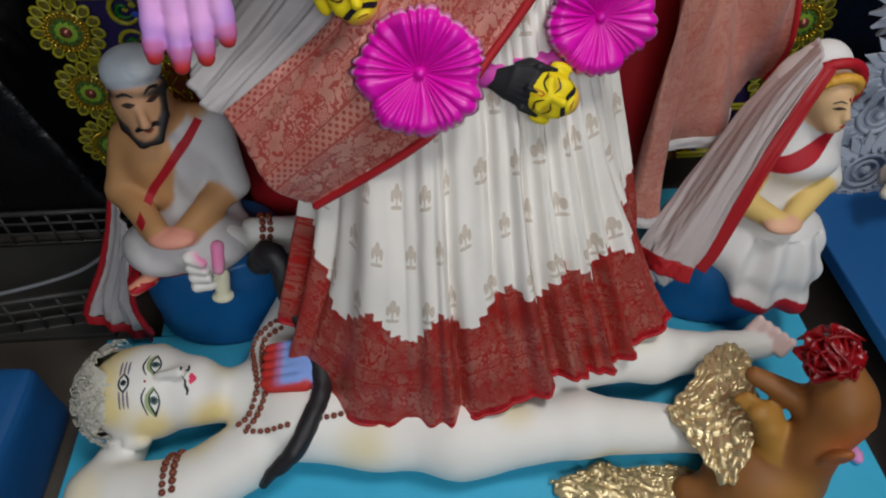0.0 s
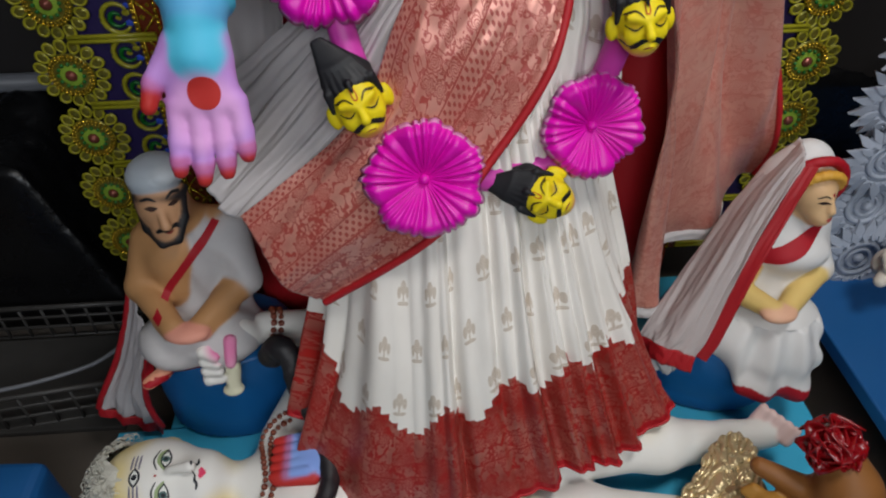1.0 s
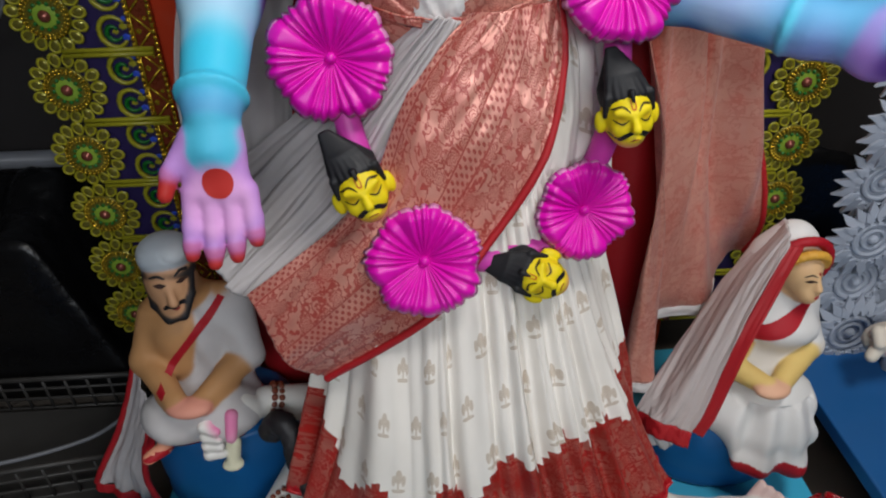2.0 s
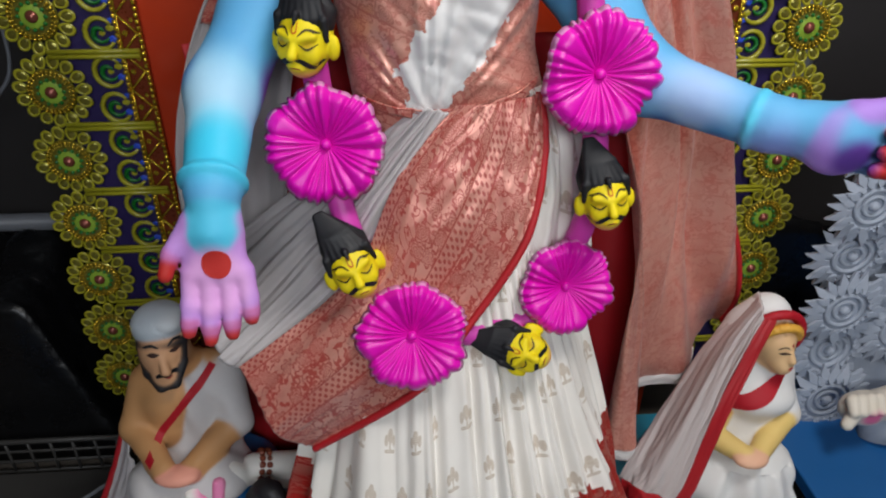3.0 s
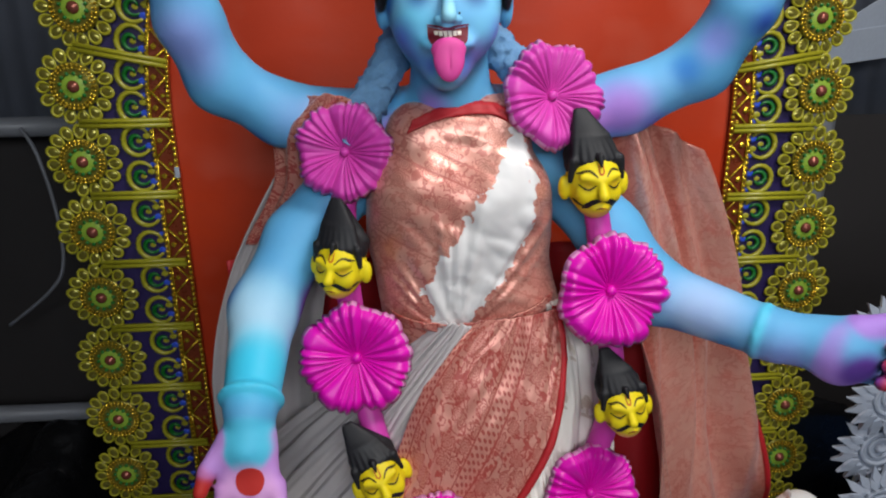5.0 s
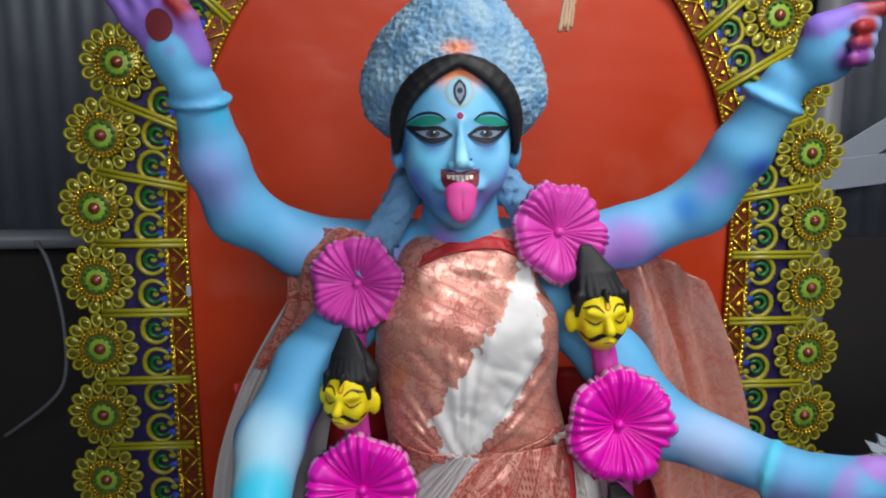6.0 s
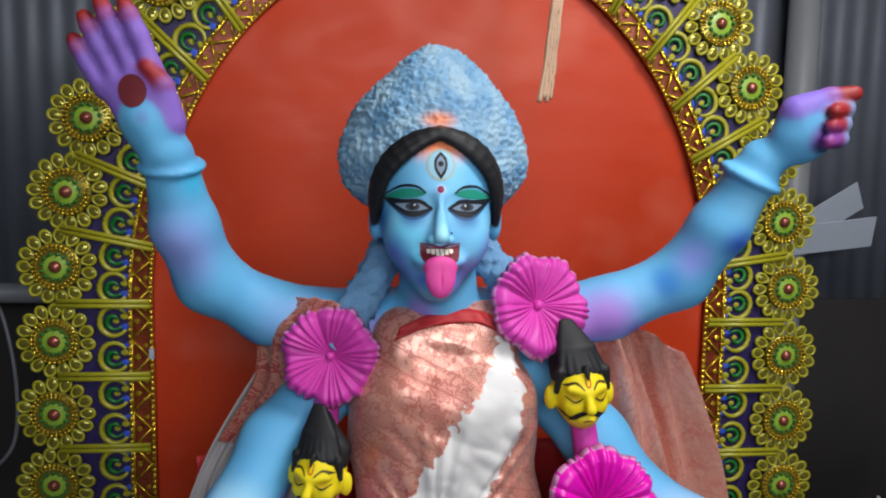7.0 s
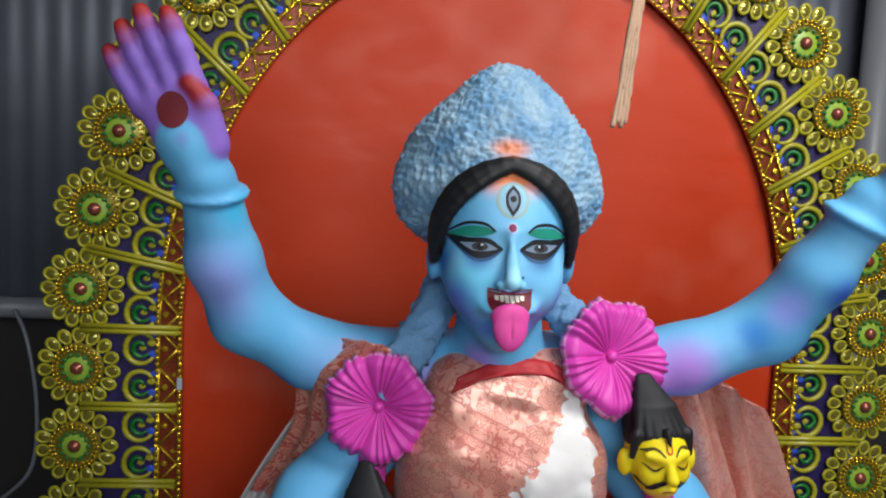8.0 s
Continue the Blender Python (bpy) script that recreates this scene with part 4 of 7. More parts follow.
    bare = (K[:, 2] > 0.3) & (V[:, 2] > np.interp(np.abs(V[:, 0] - X), [0, 0.045, 0.085, 0.108, 0.118], [2.122, 2.110, 2.082, 2.042, 2.0]))
    K[bare] = CROWN[:3]
    crown = (V[:, 2] > 1.9) & ((V[:, 1] > 1.135) | (V[:, 2] > 2.14))
    for i in np.nonzero(crown)[0]:
        if abs(K[i, 0] - CROWN[0]) < 0.06 and K[i, 2] > 0.3:
            p = Vector(V[i])
            w = Vector((p.x * 60 + 20 * p.z, p.y * 60, p.z * 110))
            rough_clay = abs(noise.noise(Vector((p.x * 70 + 30 * p.z, p.y * 70, p.z * 120 - 40 * p.x))))
            amt = 0.0035 * noise.noise(w) + 0.005 * noise.noise(p * 18) + 0.006 * rough_clay + 0.0045 * noise.noise(p * 210)
            tone = 0.5 + 0.9 * noise.noise(p * 26) + 0.5 * noise.noise(p * 90)
            K[i] = np.array(lin(98, 142, 178)[:3]) + (np.array(lin(142, 172, 192)[:3]) - np.array(lin(98, 142, 178)[:3])) * max(0, min(1, tone))
            dv = Vector((p.x - X, p.y - 1.3, p.z - 2.05)).normalized()
            V[i] += np.array(dv) * amt
            # crevice shade put into the clay colour: pits darker, bumps paler
            K[i] *= 1 + 16 * max(-0.03, min(0.02, amt - 0.004))
    # highlights of forehead, cheeks, nose and chin put into the skin colour
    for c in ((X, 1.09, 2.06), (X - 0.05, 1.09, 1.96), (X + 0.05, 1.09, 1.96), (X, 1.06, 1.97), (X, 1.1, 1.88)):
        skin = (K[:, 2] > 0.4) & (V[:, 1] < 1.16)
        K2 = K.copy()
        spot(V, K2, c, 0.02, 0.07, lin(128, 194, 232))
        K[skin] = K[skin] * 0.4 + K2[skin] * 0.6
    skin = K[:, 2] > 0.2
    K2 = K.copy()
    spot(V, K2, (X, 1.09, 2.098), 0.012, 0.036, lin(240, 138, 92), (0.62, 0.6, 1))
    K[skin] = K2[skin]
    spot(V, K, (X, 1.13, 2.142), 0.004, 0.022, lin(206, 128, 96), (0.6, 0.3, 1.2))
    # airbrushed face: cheek, jaw and neck shading and nose highlight put into the colour
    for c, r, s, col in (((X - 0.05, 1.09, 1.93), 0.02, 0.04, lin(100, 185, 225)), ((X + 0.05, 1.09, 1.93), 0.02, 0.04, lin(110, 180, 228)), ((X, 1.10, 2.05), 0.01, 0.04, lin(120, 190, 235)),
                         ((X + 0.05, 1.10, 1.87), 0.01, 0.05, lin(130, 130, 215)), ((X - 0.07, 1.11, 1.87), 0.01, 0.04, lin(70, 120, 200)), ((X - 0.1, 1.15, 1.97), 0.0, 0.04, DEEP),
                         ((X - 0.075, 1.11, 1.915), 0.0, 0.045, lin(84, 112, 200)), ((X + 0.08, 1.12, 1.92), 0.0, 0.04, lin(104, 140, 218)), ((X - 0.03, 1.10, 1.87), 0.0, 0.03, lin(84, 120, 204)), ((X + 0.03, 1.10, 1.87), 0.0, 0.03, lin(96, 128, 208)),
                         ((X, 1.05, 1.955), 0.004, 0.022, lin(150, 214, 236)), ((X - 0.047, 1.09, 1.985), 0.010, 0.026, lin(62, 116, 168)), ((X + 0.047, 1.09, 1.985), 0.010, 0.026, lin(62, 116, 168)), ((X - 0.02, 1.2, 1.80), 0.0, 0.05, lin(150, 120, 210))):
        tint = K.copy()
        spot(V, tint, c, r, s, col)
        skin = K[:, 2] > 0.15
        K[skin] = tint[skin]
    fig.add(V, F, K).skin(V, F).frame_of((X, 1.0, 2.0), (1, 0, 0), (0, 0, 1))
    LID, INK, WHITE = lin(24, 132, 112), lin(16, 17, 26), lin(112, 130, 152)
    for s in (-1, 1):
        e = lambda a, b: (s * (0.0455 + a), b - 0.003)
        # green lid, soft kohl, the narrow half-shut eye, brow
        fig.mark([e(-0.020, 0.021), e(-0.004, 0.027), e(0.020, 0.026), e(0.044, 0.014)], [e(-0.020, 0.018), e(-0.004, 0.013), e(0.018, 0.011), e(0.044, 0.011)], LID, 16, 5, 0.0008)
        fig.mark([e(-0.033, -0.003), e(-0.012, 0.008), e(0.016, 0.008), e(0.046, 0.010)], [e(-0.033, -0.007), e(-0.014, -0.0215), e(0.012, -0.0215), e(0.046, 0.007)], lin(44, 84, 128), 18, 5, 0.0009)
        fig.mark([e(-0.032, -0.003), e(-0.012, 0.010), e(0.016, 0.010), e(0.049, 0.0125)], [e(-0.032, -0.006), e(-0.012, -0.0175), e(0.012, -0.0170), e(0.049, 0.011)], INK, 18, 5, 0.0012)
        fig.mark([e(-0.025, -0.004), e(-0.010, 0.003), e(0.010, 0.003), e(0.028, 0.002)], [e(-0.025, -0.005), e(-0.010, -0.0085), e(0.010, -0.0085), e(0.028, 0.001)], WHITE, 16, 4, 0.0017)
        fig.disc(*e(0.0, -0.0025), 0.0118, lin(50, 52, 60), 0.0021, 0.0062)
        fig.disc(*e(0.0, -0.0025), 0.0050, INK, 0.0025)
        # small white glint painted on the eye
        fig.disc(*e(-0.003, 0.0005), 0.0016, lin(220, 226, 232), 0.0029)
        fig.line([e(-0.022, 0.020), e(-0.006, 0.031), e(0.020, 0.031), e(0.046, 0.016)], 0.0045, INK, 18)
    fig.disc(0, 0.064, 0.025, lin(150, 172, 172), 0.0006, 0.027)
    fig.disc(0, 0.064, 0.0205, lin(140, 186, 210), 0.0009, 0.0225)
    fig.mark([(0, 0.086), (-0.010, 0.074), (-0.010, 0.056), (0, 0.040)], [(0, 0.086), (0.010, 0.074), (0.010, 0.056), (0, 0.040)], INK, 14, 5, 0.0013)
    fig.mark([(0, 0.080), (-0.0065, 0.071), (-0.0065, 0.059), (0, 0.048)], [(0, 0.080), (0.0065, 0.071), (0.0065, 0.059), (0, 0.048)], WHITE, 12, 4, 0.0018)
    fig.disc(0, 0.066, 0.0048, INK, 0.0022)
    fig.disc(0, 0.024, 0.0085, lin(160, 190, 230), 0.001)
    fig.disc(0, 0.024, 0.0058, lin(120, 20, 70), 0.0015)
    T = lin(214, 70, 150)
    tongue = sculpt([C((X - 0.012, 1.084, 1.904), (X + 0.012, 1.084, 1.904), 0.010, 0.010, T, 0.01), E((X, 1.068, 1.897), (0.028, 0.010, 0.020), T, turn((0, -0.3, 1)), 0.010), E((X, 1.061, 1.880), (0.0250, 0.0070, 0.024), T, None, 0.010), E((X, 1.059, 1.866), (0.0165, 0.0062, 0.019), T, None, 0.010), N((X, 1.0495, 1.885), (0.0016, 0.006, 0.022), None, 0.003)], 0.0022)
    fig.add(*tongue)
    # open mouth: dark red lips, a row of teeth
    fig.mark([(-0.033, -0.067), (-0.015, -0.071), (0, -0.073), (0.015, -0.071), (0.033, -0.067)], [(-0.033, -0.069), (-0.029, -0.092), (0, -0.110), (0.029, -0.092), (0.033, -0.069)], lin(104, 20, 34), 18, 6, 0.002)
    fig.line([(-0.034, -0.065), (-0.015, -0.068), (0, -0.0715), (0.015, -0.068), (0.034, -0.065)], 0.0042, lin(110, 24, 70), 20, 0.003)
    for i in range(6):
        a = -0.0225 + 0.0075 * i
        low = 0.0845 - 0.0015 * abs(i - 2.5)
        fig.mark([(a, -0.0745), (a + 0.0066, -0.0745)], [(a + 0.0006, -low), (a + 0.0060, -low)], lin(226, 216, 200), 5, 3, 0.004)
    fig.disc(0.019, -0.048, 0.0018, INK, 0.001)
    ob = fig.done("goddess_idol")
    return tagged(ob, "blue-painted clay idol of a four-armed goddess, tongue out, grey unpainted crown", "statue")


goddess()

# ---- sari ----
sari = thing("sari", "white and red silk sari with copper brocade draped on the idol", "sari", at=(0.15, 1.1, 0.35))
sari_inv = sari.matrix_basis.inverted()


def draped(name, cols, nu, nv, mat, fold=None, thick=0.003, label="", uv=1.0):
    ob, g = cloth(name, cols, nu, nv, mat, sari, fold, thick, label, uv)
    ob.matrix_parent_inverse = sari_inv
    return ob, g


def pleats(u, v):
    ph = 2 * math.pi * (11.5 * u + 0.42 * np.sin(8 * u + 0.6) + 0.15 * np.sin(19 * u) + 0.22 * np.sin(2.4 * v + 9 * u))
    fr = (ph / (2 * math.pi)) % 1.0
    knife = np.where(fr < 0.78, np.sin(0.5 * math.pi * fr / 0.78), 0.5 + 0.5 * np.cos(math.pi * (fr - 0.78) / 0.22)) * 2 - 1.1
    w = 0.85 * knife + 0.3 * np.sin(2.3 * ph + 0.8 + 2 * v) + 0.35 * np.sin(0.43 * ph + 1)
    vary = 0.66 + 0.40 * np.sin(2 * math.pi * (2.7 * u + 0.2)) * np.sin(2 * math.pi * 1.3 * u + 1.0) + 0.25 * np.sin(2 * math.pi * 6.1 * u)
    return w * vary * (0.006 + 0.027 * np.clip(v * 1.3, 0, 1) ** 1.1)


skirt_cols = [
    [(0.0, 1.25, 1.30), (-0.09, 1.15, 0.95), (-0.150, 1.06, 0.655), (-0.205, 0.96, 0.42)],
    [(0.02, 1.18, 1.30), (-0.04, 1.065, 0.95), (-0.09, 0.94, 0.62), (-0.20, 0.85, 0.325)],
    [(0.06, 1.15, 1.30), (0.06, 1.02, 0.95), (0.045, 0.85, 0.60), (0.03, 0.735, 0.30)],
    [(0.12, 1.15, 1.30), (0.15, 1.02, 0.95), (0.17, 0.85, 0.61), (0.22, 0.74, 0.35)],
    [(0.20, 1.15, 1.30), (0.25, 1.03, 0.95), (0.30, 0.88, 0.62), (0.37, 0.79, 0.365)],
    [(0.26, 1.16, 1.30), (0.35, 1.05, 0.90), (0.42, 0.95, 0.62), (0.50, 0.83, 0.37)],
    [(0.30, 1.16, 1.30), (0.42, 1.11, 0.85), (0.50, 1.05, 0.62), (0.61, 0.95, 0.39)],
    [(0.33, 1.25, 1.30), (0.47, 1.20, 0.85), (0.53, 1.13, 0.60), (0.555, 1.06, 0.42)],
]
_, g = draped("pleated_skirt", skirt_cols, 400, 60, SARI, pleats, 0.003, "white silk pleats with woven sprigs and red border")
part("hem_piping", add_tube(bmesh.new(), g[::2, -1].tolist(), 0.0045, 6), RED_TRIM, sari)


def soft_folds(n, a, ph=0.0):
    return lambda u, v: a * (np.sin(2 * math.pi * (n * u + 0.3 * np.sin(3 * v + ph)) + ph) + 0.4 * np.sin(2 * math.pi * (2.3 * n * u + 0.2 * v))) * (0.5 + 0.5 * v)


panel_cols = [
    [(0.315, 1.125, 1.425), (0.322, 1.095, 1.317), (0.290, 1.045, 1.174), (0.19, 1.00, 1.02), (0.085, 0.94, 0.905), (-0.129, 0.965, 0.724)],
    [(0.28, 1.105, 1.42), (0.26, 1.075, 1.32), (0.21, 1.035, 1.19), (0.12, 1.01, 1.05), (0.02, 0.965, 0.95), (-0.18, 0.965, 0.79)],
    [(0.22, 1.105, 1.41), (0.17, 1.085, 1.33), (0.11, 1.055, 1.22), (0.05, 1.03, 1.09), (-0.06, 1.00, 1.0), (-0.22, 0.975, 0.86)],
    [(0.17, 1.125, 1.40), (0.10, 1.11, 1.335), (0.04, 1.09, 1.24), (-0.01, 1.06, 1.13), (-0.09, 1.04, 1.05), (-0.258, 1.0, 0.93)],
]
_, g = draped("brocade_panel", panel_cols, 70, 150, BROCADE, lambda u, v: 0.006 * np.sin(9 * u + 4 * v) + 0.014 * np.sin(5 * v + 6 * u) * v, 0.003, "red silk panel woven with copper thread")
part("panel_edging", add_tube(bmesh.new(), g[0, :].tolist(), 0.008, 8), RED_TRIM, sari)
draped("white_side_drape", [
    [(0.10, 1.15, 1.40), (0.0, 1.19, 1.32), (-0.16, 1.24, 1.18), (-0.36, 1.24, 1.02)],
    [(0.11, 1.12, 1.40), (-0.0, 1.14, 1.28), (-0.17, 1.17, 1.10), (-0.34, 1.14, 0.93)],
    [(0.13, 1.115, 1.40), (0.03, 1.11, 1.26), (-0.12, 1.11, 1.06), (-0.30, 1.06, 0.90)],
    [(0.16, 1.125, 1.39), (0.09, 1.10, 1.28), (-0.02, 1.07, 1.09), (-0.23, 1.02, 0.91)],
], 120, 60, SHEER, soft_folds(5, 0.009), 0.002, "sheer off-white silk gathered in folds")
draped("white_hip_cloth", [
    [(0.30, 1.15, 1.42), (0.315, 1.13, 1.30), (0.30, 1.10, 1.15), (0.24, 1.08, 0.98)],
    [(0.33, 1.16, 1.43), (0.37, 1.14, 1.30), (0.38, 1.13, 1.12), (0.36, 1.11, 0.92)],
    [(0.37, 1.22, 1.45), (0.43, 1.20, 1.30), (0.46, 1.19, 1.10), (0.47, 1.18, 0.88)],
], 70, 50, SARI_PLAIN, soft_folds(3, 0.008), 0.003, "white silk with sprigs at the hip")
draped("left_fall", [
    [(-0.11, 1.31, 1.80), (-0.22, 1.34, 1.66), (-0.345, 1.37, 1.43), (-0.41, 1.37, 1.19), (-0.40, 1.36, 0.95)],
    [(-0.07, 1.27, 1.77), (-0.17, 1.33, 1.60), (-0.28, 1.35, 1.42), (-0.31, 1.33, 1.2), (-0.32, 1.30, 0.92)],
    [(-0.05, 1.33, 1.70), (-0.08, 1.36, 1.58), (-0.14, 1.35, 1.4), (-0.17, 1.30, 1.18), (-0.2, 1.26, 0.92)],
], 60, 50, SHEER, soft_folds(3, 0.01), 0.002, "sheer off-white fall behind the arm")
draped("shoulder_fold", [
    [(-0.14, 1.27, 1.81), (-0.205, 1.31, 1.74), (-0.225, 1.33, 1.62), (-0.30, 1.35, 1.50)],
    [(-0.09, 1.21, 1.82), (-0.15, 1.23, 1.75), (-0.175, 1.27, 1.63), (-0.26, 1.33, 1.50)],
    [(-0.03, 1.21, 1.80), (-0.08, 1.21, 1.72), (-0.11, 1.25, 1.60), (-0.20, 1.33, 1.48)],
], 40, 40, BROCADE, soft_folds(2.5, 0.010), 0.003, "dark red brocade bunched on the shoulder")
_, g = draped("right_cloak", [
    [(0.44, 1.30, 1.70), (0.51, 1.29, 1.40), (0.57, 1.25, 1.10), (0.585, 1.22, 0.80), (0.575, 1.20, 0.46)],
    [(0.49, 1.31, 1.73), (0.56, 1.29, 1.40), (0.61, 1.26, 1.10), (0.64, 1.22, 0.80), (0.645, 1.19, 0.47)],
    [(0.53, 1.33, 1.735), (0.62, 1.34, 1.40), (0.67, 1.32, 1.10), (0.675, 1.28, 0.85), (0.672, 1.28, 0.59)],
    [(0.60, 1.35, 1.72), (0.71, 1.36, 1.40), (0.76, 1.35, 1.10), (0.81, 1.35, 0.85), (0.83, 1.35, 0.63)],
    [(0.655, 1.38, 1.65), (0.79, 1.41, 1.37), (0.86, 1.41, 1.10), (0.945, 1.41, 0.80), (0.97, 1.41, 0.66)],
], 140, 90, BROCADE_CLOAK, lambda u, v: soft_folds(2.0, 0.040, 1.0)(u, v) + 0.010 * np.sin(2 * math.pi * (4.3 * u + 0.9 * v)) + 0.010 * np.sin(2 * math.pi * (1.4 * u - 1.6 * v)), 0.003, "red and copper brocade end hanging from the shoulder")
part("cloak_edging", add_tube(bmesh.new(), g[-1, :].tolist(), 0.007, 8), RED_TRIM, sari)
_, g2 = draped("cloak_hem", [[tuple(g[i, -1]), tuple(g[i, -1] + np.array([0.0, -0.003, -0.012])), tuple(g[i, -1] + np.array([0, -0.002, -0.03]))] for i in range(0, 110, 6)], 90, 8, WHITE_CLOTH, None, 0.003, "plain white selvage")


draped("back_fall", [[(x, 1.42 + 0.04 * math.sin(20 * x), 1.45), (x, 1.40 + 0.05 * math.sin(17 * x + 1), 1.0), (x, 1.38 + 0.06 * math.sin(15 * x + 2), 0.6), (x, 1.37 + 0.07 * math.sin(14 * x + 2), 0.16)] for x in np.linspace(-0.36, 0.66, 14)], 90, 30, RED_TRIM, None, 0.003, "plain dark red cloth hanging behind")


def chest():
    fig = Figure()
    W = lin(200, 120, 100)
    P = [E((0.135, 1.245, 1.585), (0.172, 0.11, 0.185), W, None, 0.04), E((0.205, 1.235, 1.53), (0.115, 0.10, 0.12), W, None, 0.05), E((0.08, 1.235, 1.52), (0.105, 0.10, 0.11), W, None, 0.05), E((0.065, 1.20, 1.64), (0.085, 0.075, 0.085), W, None, 0.05), E((0.225, 1.20, 1.63), (0.085, 0.075, 0.085), W, None, 0.05),
         C((0.07, 1.225, 1.42), (0.25, 1.225, 1.41), 0.088, 0.088, W, 0.05), C((0.08, 1.25, 1.3), (0.26, 1.25, 1.3), 0.11, 0.11, W, 0.05), C((0.06, 1.225, 1.75), (0.235, 1.225, 1.765), 0.052, 0.050, W, 0.05)]
    V, F, K = sculpt(P, 0.006)
    for i in range(len(V)):
        p = V[i]
        q, w = p[2] + 0.5 * p[0], p[0] - 0.5 * p[2]
        h = abs(noise.noise(Vector((7 * w, 15 * q, 1.0)))) + 0.5 * abs(noise.noise(Vector((14 * w, 30 * q, 4.0))))
        V[i, 1] += 0.009 * (0.3 - h) * (1 if p[2] < 1.75 else 0.4)
    left = spline([(0.235, 1.75), (0.20, 1.67), (0.155, 1.61), (0.12, 1.55), (0.075, 1.47), (0.085, 1.40)], 60)
    right = spline([(0.256, 1.75), (0.272, 1.67), (0.270, 1.60), (0.245, 1.53), (0.20, 1.46), (0.155, 1.40)], 60)
    for i in range(len(V)):
        x, y, z = V[i]
        if y > 1.27 or z < 1.385 or z > 1.76:
            K[i] = 0
            continue
        a = np.interp(z, left[::-1, 1], left[::-1, 0])
        b = np.interp(z, right[::-1, 1], right[::-1, 0])
        inside = min(x - a, b - x)
        K[i] = np.clip(0.5 + inside / 0.05, 0, 1)
        th = math.atan2(x - 0.125, z - 1.36)
        V[i, 1] -= 0.009 * (0.5 + 0.5 * math.sin(30 * th + 2 * math.sin(9 * th))) ** 1.5 * max(0, min(1, 1 + inside / 0.09)) * max(0, min(1, (1.70 - z) / 0.14))
        V[i, 1] -= 0.010 * math.exp(-((x - b) / 0.012) ** 2) * max(0, min(1, (z - 1.58) / 0.1))
    fig.add(V, F, K).skin(V, F)
    ob = fig.done("bodice", sari, BROCADE_CHEST)
    ob.matrix_parent_inverse = sari_inv
    ob["label"] = "bodice wrapped in red and copper brocade"
    return fig


bodice = chest()


def laid(name, left, right, n, m, mat, lift, ripple, label):
    """A cloth strip laid on the bodice between two lines of (x, z)."""
    a, b = spline(left, n), spline(right, n)
    rows = []
    for i in range(n):
        row = []
        for j in range(m):
            x, z = a[i] + (b[i] - a[i]) * j / (m - 1)
            hit = bodice.tree.ray_cast(Vector((x, 0.5, z)), Vector((0, 1, 0)), 1.5)
            y = hit[0].y if hit[0] else 1.2
            row.append((x, y - lift - ripple * (1 + math.sin(j * 22.0 / m + 0.8 * math.sin(i * 0.09))), z))
        rows.append(row)
    return draped(name, rows, n, m, mat, None, 0.003, label)


laid("neck_edging", [(0.055, 1.775), (0.10, 1.792), (0.15, 1.802), (0.20, 1.802), (0.225, 1.792)], [(0.045, 1.752), (0.095, 1.772), (0.15, 1.782), (0.20, 1.780), (0.228, 1.768)], 30, 6, RED_TRIM, 0.004, 0.0005, "plain red edging at the neck")
laid("waist_tie", [(-0.0, 1.415), (0.08, 1.40), (0.16, 1.395), (0.24, 1.41), (0.32, 1.44)], [(-0.0, 1.40), (0.08, 1.384), (0.16, 1.378), (0.24, 1.39), (0.32, 1.42)], 30, 6, BROCADE, 0.006, 0.002, "twisted brocade tie at the waist")

# ---- garland of pink flowers and yellow masks ----
garland = thing("garland", "long garland of pink clay flowers and small yellow clay heads", "garland", at=(0.15, 1.05, 1.0))
g_inv = garland.matrix_basis.inverted()


